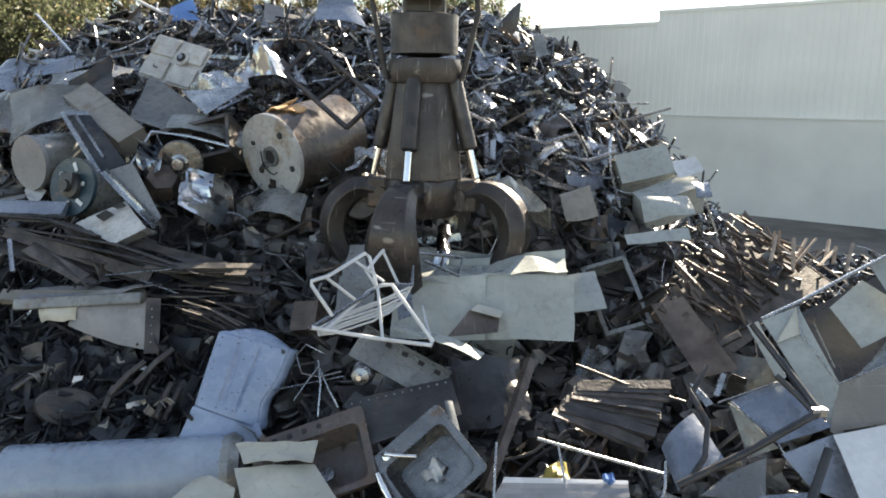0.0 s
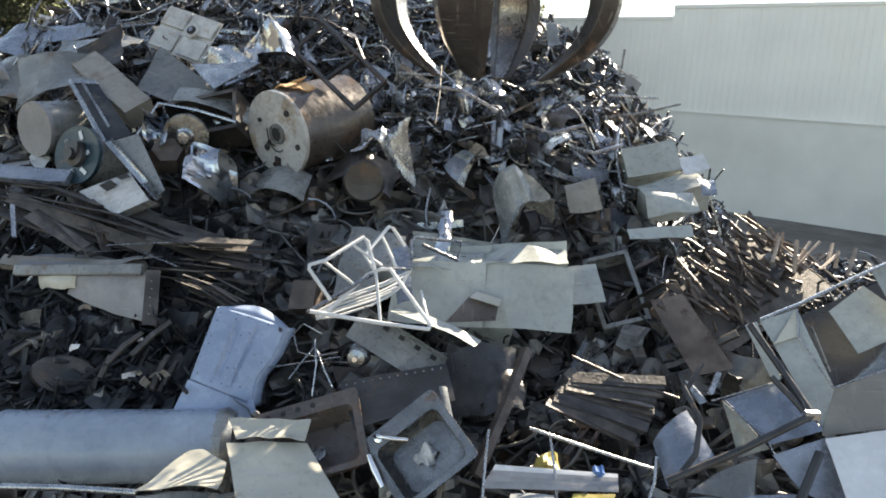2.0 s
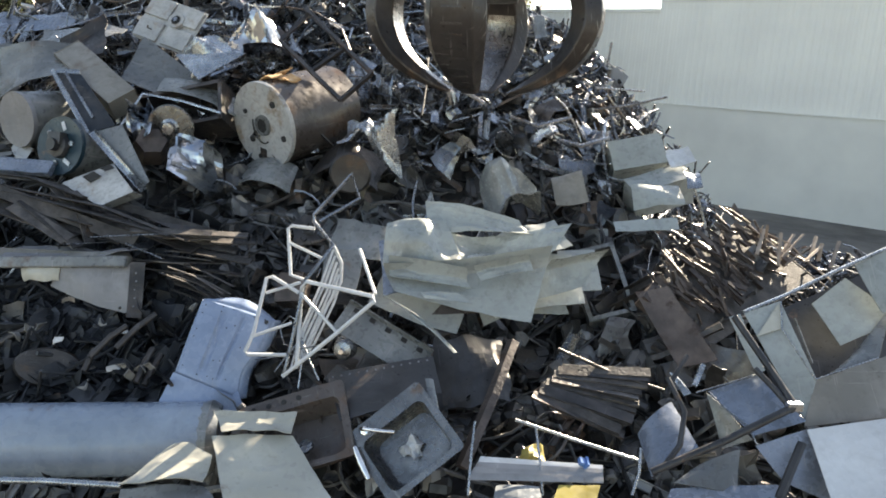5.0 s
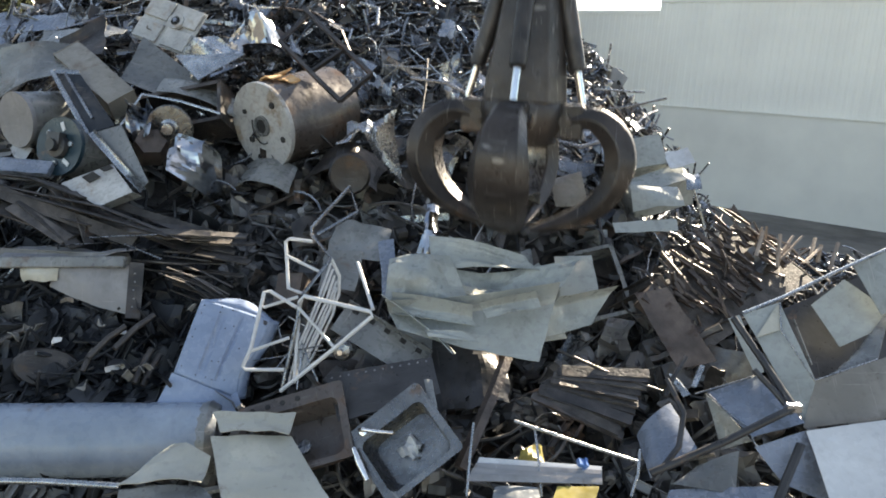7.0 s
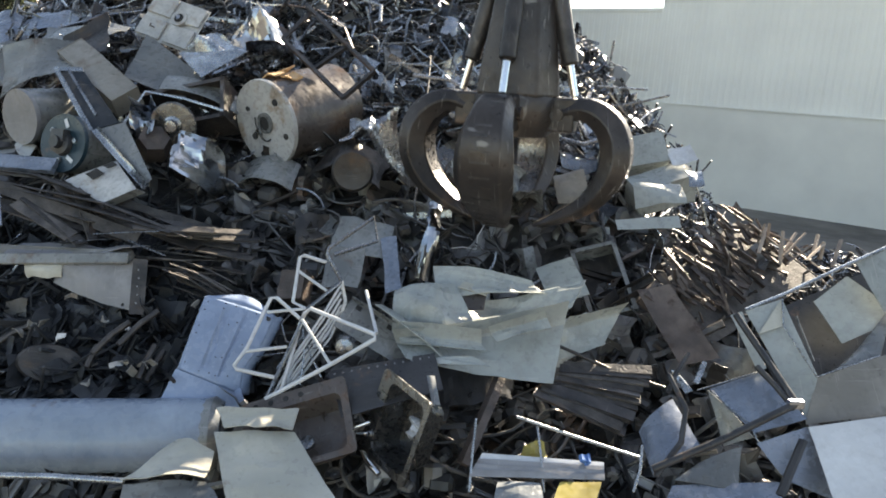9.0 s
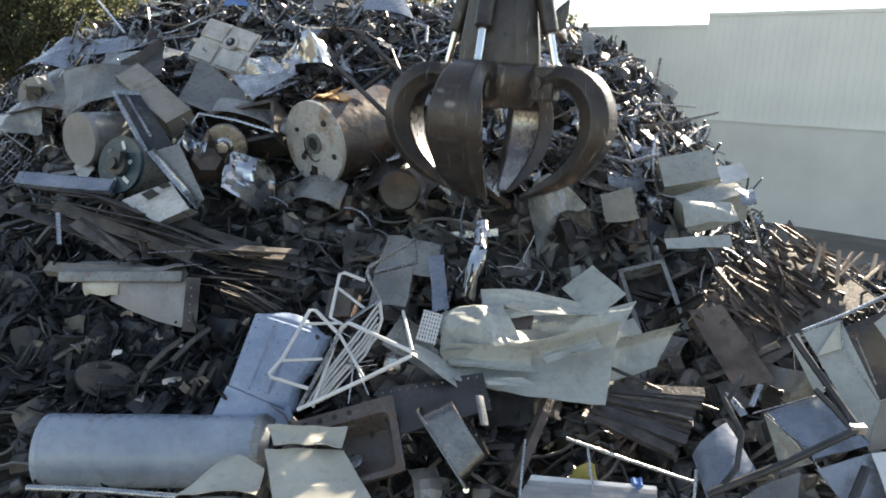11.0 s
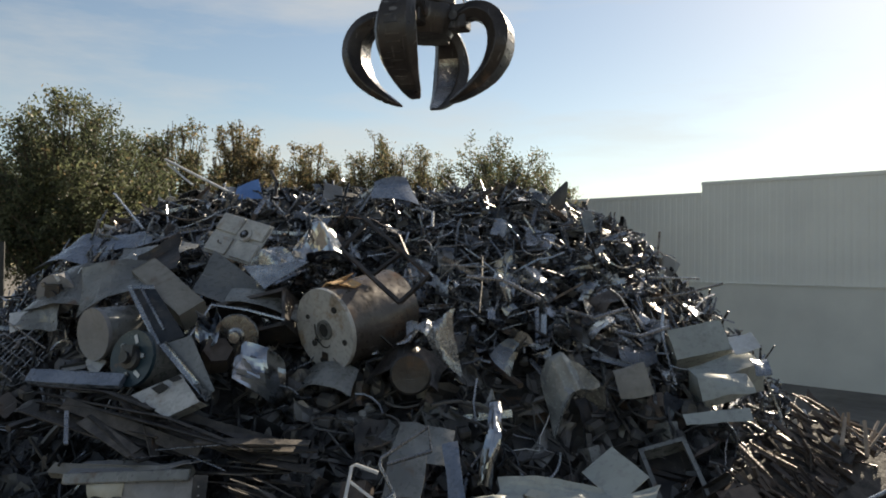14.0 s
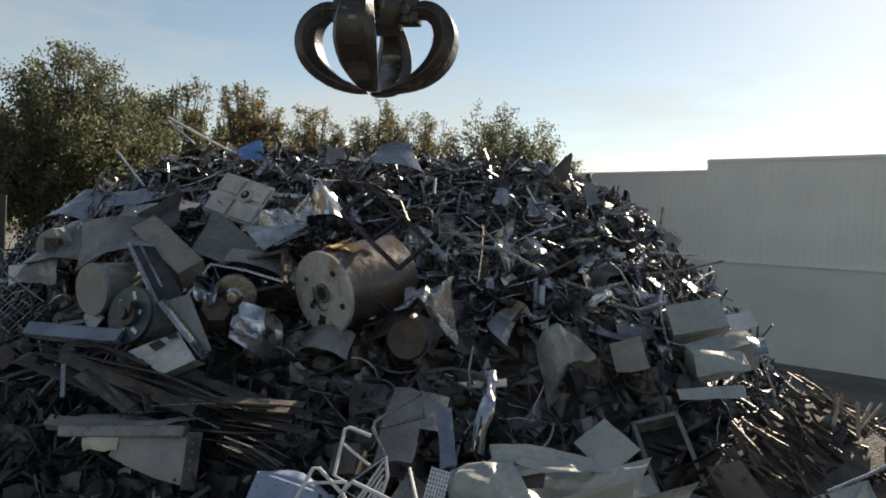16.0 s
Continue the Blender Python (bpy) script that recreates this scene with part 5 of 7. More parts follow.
quad_thing("white_sheet", ((2.225, 3.550, 2.058), (2.782, 3.550, 2.093), (2.915, 3.970, 2.456), (2.221, 3.950, 2.322)), M["white"], "large white enamelled sheet", "metal sheet", 0.01, 82, 0.01)
quad_thing("grey_sheet", ((1.969, 4.060, 2.211), (2.262, 4.050, 2.328), (2.098, 4.380, 2.471), (1.779, 4.350, 2.351)), M["bluegrey"], "blue-grey sheet metal box side with a bright edge", "metal panel", 0.015, 83)
bar("folded_edge", [(1.703, 4.340, 2.343), (1.893, 4.340, 2.419), (2.089, 4.370, 2.482), (2.135, 4.330, 2.456), (2.187, 4.220, 2.396)], 0.008, M["galv"], "bright folded edge of a sheet metal box", "metal strip", 0.6, 6)
bar("folded_edge", [(1.786, 4.330, 2.352), (1.866, 4.220, 2.295), (1.956, 4.100, 2.248), (1.972, 4.020, 2.189), (2.100, 3.880, 2.040)], 0.007, M["galv"], "bright folded edge of a grey panel", "metal strip", 0.6, 6)
# darker grey than the box's outer side: inner shade as a colour
quad_thing("grey_sheet", ((1.861, 4.200, 2.042), (1.989, 4.100, 2.166), (1.885, 4.260, 2.266), (1.785, 4.380, 2.330)), M["grey"], "inner side of a sheet metal box, greyed for its shade", "metal panel", 0.02, 84)
quad_thing("grey_sheet", ((1.397, 4.020, 1.911), (1.666, 4.080, 2.102), (1.599, 4.450, 2.225), (1.376, 4.350, 2.034)), M["bluegrey"], "bent grey sheet metal flap with a rounded side", "metal panel", 0.03, 85, 0.12)
quad_thing("grey_sheet", ((1.481, 3.900, 1.965), (1.826, 3.840, 1.947), (1.909, 4.060, 2.120), (1.640, 4.000, 2.026)), M["grey"], "grey sheet metal flap", "metal panel", 0.03, 86, 0.05)
quad_thing("grey_sheet", ((2.089, 3.840, 2.038), (2.387, 3.750, 1.959), (2.237, 3.990, 2.306), (1.966, 4.000, 2.177)), M["bluegrey"], "blue-grey sheet metal panel", "metal panel", 0.015, 87, 0.02)
quad_thing("grey_sheet", ((1.386, 3.750, 1.879), (2.037, 3.700, 1.934), (2.074, 3.880, 2.002), (1.465, 3.880, 1.940)), M["bluegrey"], "dented blue-grey sheet metal panel", "metal panel", 0.03, 88, 0.02)
quad_thing("galvanised_sheet", ((1.640, 4.360, 2.307), (1.686, 4.360, 2.329), (1.624, 4.460, 2.389), (1.570, 4.480, 2.412)), M["galv"], "folded bright galvanised flap", "metal sheet", 0.1, 89)
bar("steel_lug", [(1.709, 4.400, 2.363), (1.785, 4.500, 2.471)], 0.02, M["galv"], "short bright steel lug", "metal bar", 0.5, 6)
tube_frame = thing("tubular_stand", Matrix.Translation((2.147, 3.998, 2.438)), "black painted steel tube frame", "tube frame")
o = Vector((2.147, 3.998, 2.438))
for pts, r in (([(1.930, 4.485, 2.805), (2.068, 4.241, 2.592), (2.158, 3.998, 2.431)], 0.022), ([(2.162, 3.998, 2.445), (1.750, 3.900, 2.254), (1.330, 3.851, 2.053)], 0.022), ([(1.976, 4.193, 2.581), (2.069, 4.095, 2.494), (2.153, 3.998, 2.403)], 0.018), ([(1.499, 4.290, 2.448), (1.559, 4.095, 2.321), (1.523, 3.998, 2.154), (1.351, 3.851, 2.012)], 0.017), ([(1.666, 4.485, 2.528), (1.551, 4.339, 2.430), (1.489, 4.241, 2.358)], 0.016)):
    part("tube", Acc().tube([Vector(p) - o for p in pts], r, 10), M["black"], tube_frame)
part("end_bracket", Acc().box(0.09, 0.05, 0.05), M["steel"], tube_frame, "bright steel end bracket", smooth=False, bevel=0.005)
bar("black_bar", [(1.974, 3.656, 2.047), (2.150, 3.851, 2.286)], 0.026, M["black"], "flat black painted steel bar", "metal bar", 0.5, 6)

# rusty bundle and pale boxes on the flank
rnd = random.Random(8)
for i in range(150):
    u, v = rnd.random(), rnd.random()
    a = Vector((1.744, 5.606, 2.700)).lerp(Vector((2.755, 6.728, 3.081)), u)
    b = Vector((2.161, 5.363, 2.351)).lerp(Vector((3.446, 6.435, 2.666)), u)
    p = a.lerp(b, v * 0.75) + Vector((0, 0, rnd.uniform(-0.02, 0.1)))
    d = (b - a).normalized() + Vector((rnd.gauss(0, 0.28), rnd.gauss(0, 0.28), rnd.gauss(0, 0.2)))
    d.normalize()
    ln = rnd.uniform(0.08, 0.26)
    a = Acc()
    strip(a, rnd, None, ln, rnd.uniform(0.018, 0.036), 0.005)
    single("rusty_angle", a, M["rust"], Matrix.Translation(p) @ Vector((1, 0, 0)).rotation_difference(d).to_matrix().to_4x4() @ pose(0, 0, 0, rnd.uniform(0, 360), 0, 0), "rusty angle iron length in a heap of alike pieces", "angle iron", "rusty angle irons", smooth=False)
for i in range(12):
    p = Vector((3.032, 6.143, 2.867)) + Vector((rnd.uniform(-0.3, 0.35), rnd.uniform(-0.2, 0.3), rnd.uniform(-0.1, 0.05)))
    q = p + Vector((rnd.uniform(0.0, 0.25), rnd.uniform(0, 0.3), rnd.uniform(0.1, 0.26)))
    bar("wood_stake", [p, q], 0.016, M["pale_wood"], "pale splintered wooden stake", "stake", 0.5, 4, "splintered stakes")
quad_thing("rusty_rack", ((2.161, 5.363, 2.29), (3.446, 6.435, 2.61), (2.755, 6.728, 3.02), (1.744, 5.606, 2.64)), M["wood"], "dark weathered rack side under loose angle irons", "rack", 0.02, 67)
for label, pts in (
    ("long pale edge rail of a rusty rack", ((2.769, 6.450, 3.047), (2.992, 6.200, 2.872), (3.262, 5.900, 2.661))),
    ("bent pale wire along a rusty rack", ((2.885, 6.450, 3.004), (3.097, 6.350, 2.931), (3.234, 6.200, 2.791), (3.327, 6.000, 2.707))),
):
    bar("rack_rail", pts, 0.014, M["pale_wood"], label, "metal rail", 0.6, 6)
slab_box("rusty_bracket", pose(1.626, 5.460, 2.623, 31.5, 33.7, -19.2), 0.356, 0.198, 0.12, M["rust"], "rusty steel bracket box", "metal box", True, None, 0.006)
slab_box("white_box", pose(1.715, 7.215, 3.378, 53.2, -12.1, 0.0), 0.521, 0.326, 0.3, M["pale"], "pale enamelled sheet metal box", "metal box", False, None, 0.01)
slab_box("white_box", pose(1.868, 6.923, 3.200, 23.0, -18.2, 9.9), 0.599, 0.263, 0.3, M["pale"], "pale sheet metal box with a sunlit top", "metal box", False, None, 0.02)
sheet_thing("bright_sheet", pose(2.223, 7.118, 3.444, 34.1, -15.6, 0.0), 0.247, 0.236, M["white"], "folded white flap glinting in the sun", "metal sheet", 0.02, 91)
sheet_thing("bright_sheet", pose(2.289, 6.728, 3.325, 30.5, 1.2, 0.0), 0.138, 0.226, M["galv"], "torn bright metal flap", "metal sheet", 0.02, 92)
sheet_thing("pale_sheet", pose(1.802, 6.630, 3.125, 40.2, -6.3, 0.0), 0.451, 0.255, M["pale"], "pale bent sheet metal panel", "metal panel", 0.03, 93)
sheet_thing("pale_sheet", pose(1.578, 6.338, 2.940, 39.0, -6.2, 0.0), 0.556, 0.125, M["pale"], "narrow pale edge panel", "metal panel", 0.005, 94)
slab_box("dark_locker", pose(1.308, 5.753, 2.304, 43.9, -17.3, 0.0), 0.391, 0.677, 0.2, M["grey"], "grey open locker frame", "locker", True, M["darkiron"], 0.006)
sheet_thing("tan_offcut", pose(1.081, 6.533, 3.102, 51.4, -13.1, 0.0), 0.291, 0.313, M["tan"], "tan triangular sheet metal flap", "metal plate", 0.02, 95)
sheet_thing("crumpled_film", pose(0.446, 6.191, 2.967, 38.9, -10.7, 0.0), 0.478, 0.439, M["film"], "crumpled translucent plastic film bundle", "plastic film", 0.28, 96, 0.2, 0.03, nx=26, ny=24)
sheet_thing("silver_duct", pose(-0.121, 5.693, 2.649, 41.7, 10.0, 0.0), 0.110, 0.848, M["foil"], "crumpled silver foil duct strip", "duct", 0.1, 97, 0.2, 0.02, nx=10, ny=26)
sheet_thing("light_board", pose(-0.813, 5.558, 2.750, 38.3, -0.6, -12.4), 0.453, 0.375, M["grey"], "dusty grey rounded board leaning on the heap", "board", 0.02, 98, 0.08, 0.03)
sheet_thing("brown_sheet", pose(-1.156, 6.435, 3.272, 25.2, 0.1, -8.6), 0.655, 0.440, M["darkiron"], "dark dented panel below the tank", "metal panel", 0.06, 99, 0.05, 0.04)
single("drum_cover", Acc().lathe([(0.02, 0.02), (0.16, 0.0), (0.18, 0.02), (0.16, 0.05)], 26), M["darkiron"], aim((-0.727, 6.338, 3.308), (-0.760, 6.825, 3.295)), "dark round steel drum lid", "drum lid")

# angle iron lattice
lattice = thing("angle_iron_grid", Matrix.Translation((-1.151, 7.066, 4.194)), "dark angle iron frame with crossing bars", "metal frame")
o = Vector((-1.151, 7.066, 4.194))
for a, b in ([(-1.531, 7.261, 4.385), (-0.859, 6.578, 3.904)], [(-0.859, 6.578, 3.904), (-0.609, 6.676, 4.144)], [(-0.609, 6.676, 4.144), (-1.367, 7.553, 4.723)], [(-1.177, 6.919, 4.129), (-0.884, 7.066, 4.365)], [(-1.531, 7.261, 4.385), (-1.298, 7.553, 4.684)]):
    part("angle_bar", Acc().tube([Vector(a) - o, Vector(b) - o], 0.024, 4), M["darkiron"], lattice, smooth=False)
bar("curved_strap", [(-1.585, 7.797, 4.731), (-1.277, 7.699, 4.697), (-0.986, 7.504, 4.538), (-0.868, 7.309, 4.322)], 0.02, M["rust"], "curved rusty steel strap", "strap", 0.3)

# crest pieces
crest = [
    ("white_profile", "long white aluminium profile sticking out of the crest", [(-4.383, 9.612, 5.577), (-3.367, 9.212, 5.114)], 0.035, M["white"]),
    ("white_profile", "white aluminium profile on the crest", [(-4.321, 9.512, 5.513), (-3.886, 9.312, 5.212)], 0.025, M["white"]),
    ("white_profile", "dull window profile on the heap", [(-4.766, 9.012, 5.072), (-4.089, 8.397, 4.607)], 0.022, M["galv"]),
    ("white_profile", "pale profile on the heap", [(-4.277, 9.212, 5.007), (-3.713, 9.012, 4.870)], 0.035, M["galv"]),
    ("bent_pipe", "bent grey pipe along the heap face", [(-0.290, 7.227, 4.131), (0.059, 7.129, 4.106), (0.403, 6.934, 3.940)], 0.018, M["steel"]),
    ("bent_pipe", "upright dark pipe in the heap face", [(-0.147, 7.617, 4.327), (-0.144, 7.227, 4.050), (-0.163, 6.934, 3.795)], 0.01, M["rubber"]),
    ("bent_pipe", "thin bright steel rod", [(-0.557, 7.519, 4.238), (-0.111, 7.422, 4.226)], 0.01, M["galv"]),
    ("bent_pipe", "dark curved pipe standing out of the crest", [(-2.959, 9.612, 5.431), (-2.848, 9.512, 5.276), (-2.846, 9.412, 5.049)], 0.025, M["darkiron"]),
    ("bent_pipe", "long thin rod on the flank", [(1.610, 8.007, 4.133), (2.082, 7.812, 4.132)], 0.012, M["galv"]),
    ("bent_pipe", "bent rod on the flank", [(1.562, 7.714, 3.920), (1.872, 7.617, 3.981), (2.253, 7.617, 4.090)], 0.012, M["steel"]),
    ("bent_pipe", "bent bright steel pipe", [(-0.917, 8.397, 4.871), (-0.715, 8.299, 4.821), (-0.704, 8.104, 4.643)], 0.02, M["galv"]),
    ("bent_pipe", "curved hose on the flank", [(1.176, 7.324, 3.620), (1.375, 7.227, 3.586), (1.656, 7.324, 3.673)], 0.02, M["steel"]),
    ("bent_pipe", "curved hose on the flank", [(0.687, 7.422, 3.807), (0.953, 7.324, 3.745), (1.289, 7.422, 3.839)], 0.02, M["steel"]),
]
for name, label, pts, r, material in crest:
    bar(name, pts, r, material, label, "pipe" if "pipe" in name else "profile", 0.5 if "profile" in name else 1.0, 8)
quad_thing("blue_offcut", ((-3.281, 9.100, 5.008), (-2.895, 9.100, 5.024), (-3.044, 9.350, 5.300), (-3.300, 9.300, 5.184)), M["blue"], "small blue painted plate on the crest", "metal plate", 0.03, 101, 0.05)
quad_thing("car_bodywork", ((-1.535, 8.900, 5.019), (-0.914, 8.850, 4.946), (-1.123, 9.250, 5.278), (-1.522, 9.200, 5.208)), M["bluegrey"], "pale curved car body panel on the crest", "car panel", 0.02, 102, 0.1, 0.1)
quad_thing("dull_panel", ((-2.157, 9.100, 4.998), (-1.905, 9.100, 5.036), (-1.928, 9.250, 5.190), (-2.171, 9.300, 5.257)), M["dusty"], "dull grey panel standing on the crest", "metal panel", 0.02, 103)
single("black_bucket", Acc().lathe([(0.16, 0.0), (0.2, 0.02), (0.24, 0.2), (0.24, 0.34), (0.2, 0.34), (0.15, 0.05)], 24), M["rubber"], Matrix.Translation((-1.790, 9.312, 5.046)) @ pose(0, 0, 0, 205, 25, 0), "black rubber tub lying on the crest", "tub")
bar("horn_shaped_scrap", [(0.663, 9.012, 4.816), (0.708, 9.012, 4.973), (0.786, 9.062, 5.115), (0.851, 9.112, 5.258)], [0.16, 0.13, 0.09, 0.02], M["black"], "dark torn horn-shaped plate pointing up from the crest", "metal plate", 0.15, 10)
sheet_thing("pale_offcut", pose(1.009, 8.592, 4.615, 68.6, -11.2, 0.0), 0.128, 0.267, M["film"], "pale flap standing on the crest", "metal sheet", 0.02, 104)
sheet_thing("blue_sheet", pose(-5.524, 8.592, 4.118, 29.0, -4.8, -14.8), 0.767, 0.589, M["bluegrey"], "blue-grey rumpled sheet at the heap's edge", "metal sheet", 0.06, 105, 0.1, 0.03)
sheet_thing("blue_sheet", pose(-4.586, 8.397, 4.356, 32.1, -6.6, -6.5), 0.861, 0.330, M["bluegrey"], "long blue-grey sheet metal strip", "metal sheet", 0.04, 106, 0.0, 0.03)
sheet_thing("blue_sheet", pose(-4.156, 6.349, 3.174, 46.4, 0.6, -6.1), 0.912, 0.132, M["bluegrey"], "blue-grey steel shelf edge", "metal shelf", 0.01, 107, lip=0.05)
sheet_thing("car_fender", pose(-4.741, 7.204, 3.653, 39.3, -9.2, -7.2), 0.793, 0.593, M["grey"], "rounded dull grey car fender lying at the heap's edge", "car panel", 0.05, 115, 0.14, 0.02, nx=22, ny=16)
sheet_thing("crushed_sheet", pose(-4.725, 7.106, 3.530, 52.1, -7.7, -13.4), 0.425, 0.403, M["grey"], "crushed dull grey sheet standing at the heap's edge", "metal panel", 0.06, 116, 0.05, 0.03, nx=18, ny=14)
sheet_thing("torn_steel_plate", pose(-4.121, 7.691, 4.182, 24.9, -9.4, -6.7), 0.848, 0.409, M["grey"], "torn dull steel plate beside the fender", "metal plate", 0.05, 117, 0.0, 0.04, nx=18, ny=14)
rnd = random.Random(21)
for i in range(90):
    x, y = place(rnd, 7.6, 10.2, -6.0, 1.5)
    m = heap_frame(x, y, rnd, 28) @ pose(0, 0, rnd.uniform(0.0, 0.22))
    k = i % 6
    if k == 0:
        a = Acc().sheet(rnd.uniform(0.2, 0.4), rnd.uniform(0.15, 0.3), 0.006, 6, 5, 0.03, i, None, 0.1, 0.03)
        single("scrap_sheet", a, M[rnd.choice(("galv", "white", "bluegrey", "steel", "tan"))], m, "bent sheet metal scrap on the crest", "metal sheet", "crest sheets")
    elif k in (1, 2):
        a = Acc()
        strip(a, rnd, None, rnd.uniform(0.4, 0.9), rnd.uniform(0.04, 0.08), 0.006)
        single("metal_profile", a, M[rnd.choice(("galv", "steel", "white", "rust"))], m, "straight metal profile lying on the crest", "profile", "crest profiles", smooth=False)
    elif k in (3, 4):
        a = Acc()
        bent_rod(a, rnd, None, rnd.uniform(0.4, 0.9), rnd.uniform(0.008, 0.018), 0.2, 9)
        single("bent_pipe", a, M[rnd.choice(("steel", "darkiron", "rust", "darkiron"))], m, "bent metal pipe lying on the crest", "pipe", "crest pipes")
    else:
        a = Acc().box(rnd.uniform(0.15, 0.3), 0.15, 0.1)
        single("metal_block", a, M[rnd.choice(("grey", "white", "steel", "darkiron"))], m, "small sheet metal casing on the crest", "casing", "crest casings", smooth=False, bevel=0.01)
# mid-sized pieces wedged in the face of the heap
rnd = random.Random(33)
for i in range(150):
    x, y = place(rnd, 5.0, 8.2, -5.6, 3.4)
    if x > 2.5:
        continue
    m = heap_frame(x, y, rnd, 24) @ pose(0, 0, rnd.uniform(-0.06, 0.03))
    k = i % 5
    if k in (0, 1):
        a = Acc().sheet(rnd.uniform(0.22, 0.5), rnd.uniform(0.15, 0.35), 0.006, 8, 6, rnd.uniform(0.02, 0.09), i, None, rnd.uniform(-0.15, 0.2), 0.04)
        single("bent_sheet", a, M[rnd.choice(("darkiron", "grey", "brown", "rust", "steel", "darkiron", "tan"))], m, "bent dull sheet metal piece wedged in the heap", "metal sheet", "bent sheets")
    elif k == 2:
        a = Acc()
        bent_rod(a, rnd, None, rnd.uniform(0.5, 1.3), rnd.uniform(0.015, 0.035), 0.12, 8)
        single("dark_pipe", a, M[rnd.choice(("darkiron", "rust", "steel", "black"))], m, "long dull metal pipe wedged in the heap", "pipe", "pipes in the heap")
    elif k == 3:
        a = Acc()
        strip(a, rnd, None, rnd.uniform(0.5, 1.2), rnd.uniform(0.05, 0.1), 0.006)
        single("metal_profile", a, M[rnd.choice(("darkiron", "grey", "rust", "wood", "galv"))], m, "long dull metal profile in the heap", "profile", "profiles in the heap", smooth=False)
    else:
        w, d = rnd.uniform(0.18, 0.4), rnd.uniform(0.12, 0.25)
        a = Acc().sheet(w, d, 0.006, 5, 4, 0.015, i, pose(-w / 2, -d / 2, 0.08)).sheet(w, 0.16, 0.006, 5, 3, 0.01, i + 1, pose(-w / 2, -d / 2, -0.08, 90, 0, 0)).sheet(0.16, d, 0.006, 3, 4, 0.01, i + 2, pose(w / 2, -d / 2, 0.08, 0, 90, 0)).sheet(w, 0.16, 0.006, 5, 3, 0.01, i + 3, pose(-w / 2, d / 2, -0.08, 90, 0, 0))
        single("dented_casing", a, M[rnd.choice(("darkiron", "grey", "brown", "grey", "tan"))], m, "dented sheet metal casing in the heap", "casing", "casings in the heap")
# cables and thin rods trailing over the heap
rnd = random.Random(44)
for i in range(46):
    x, y = place(rnd, 5.2, 9.2, -5.0, 2.8)
    an, pts = rnd.uniform(0, 6.283), []
    for k in range(9):
        pts.append(heap_point(x, y, 0.06 + rnd.uniform(0, 0.07)))
        an += rnd.gauss(0, 0.45)
        x, y = x + math.cos(an) * 0.13, y + math.sin(an) * 0.1
    bar("cable" if i % 2 else "thin_wire", pts, rnd.uniform(0.004, 0.009), M[rnd.choice(("rubber", "steel", "darkiron", "galv", "white"))], "thin loose cable trailing over the scrap" if i % 2 else "thin bent wire over the scrap", "cable" if i % 2 else "wire", 1.0, 5, "loose cables" if i % 2 else "loose wires")
# panels behind the rack and a small grille
sheet_thing("grey_board", pose(-0.814, 5.311, 2.573, 46.5, -4.1, -9.6), 0.293, 0.342, M["grey"], "dull grey board behind the rack", "board", 0.015, 111, 0.03)
sheet_thing("white_channel", pose(-0.319, 5.164, 2.602, 35.9, -15.3, 0.0), 0.116, 0.541, M["bluegrey"], "long blue-grey folded channel piece", "metal channel", 0.01, 112, 0.08)
grille = thing("perforated_grille", pose(-0.413, 4.872, 2.491, 39.4, 12.3, 0.0), "small white perforated metal grille", "grille")
for i in range(7):
    part("grille_bar", Acc().box(0.012, 0.25, 0.006, None, (0.01 + 0.02 * i, 0.12, 0)), M["white"], grille, smooth=False)
for i in range(8):
    part("cross_strip", Acc().box(0.14, 0.01, 0.006, None, (0.07, 0.01 + 0.033 * i, 0.002)), M["white"], grille, smooth=False)
# wire basket at the edge
basket = thing("wire_basket", Matrix.Translation((-4.696, 7.032, 3.303)) @ pose(0, 0, 0, 50, 20, -25), "dull grey wire basket half buried in scrap", "basket")
for i in range(12):
    part("wire", Acc().tube([(-0.35 + 0.06 * i, -0.2, 0.1), (-0.35 + 0.06 * i, -0.18, 0), (-0.35 + 0.06 * i, 0.18, 0), (-0.35 + 0.06 * i, 0.2, 0.1)], 0.005, 5), M["steel"], basket)
for y, z in ((-0.2, 0.1), (0.2, 0.1), (-0.1, 0.0), (0.1, 0.0), (0.0, 0.0)):
    part("long_wire", Acc().tube([(-0.37, y, z), (0.34, y, z)], 0.007, 6), M["steel"], basket)


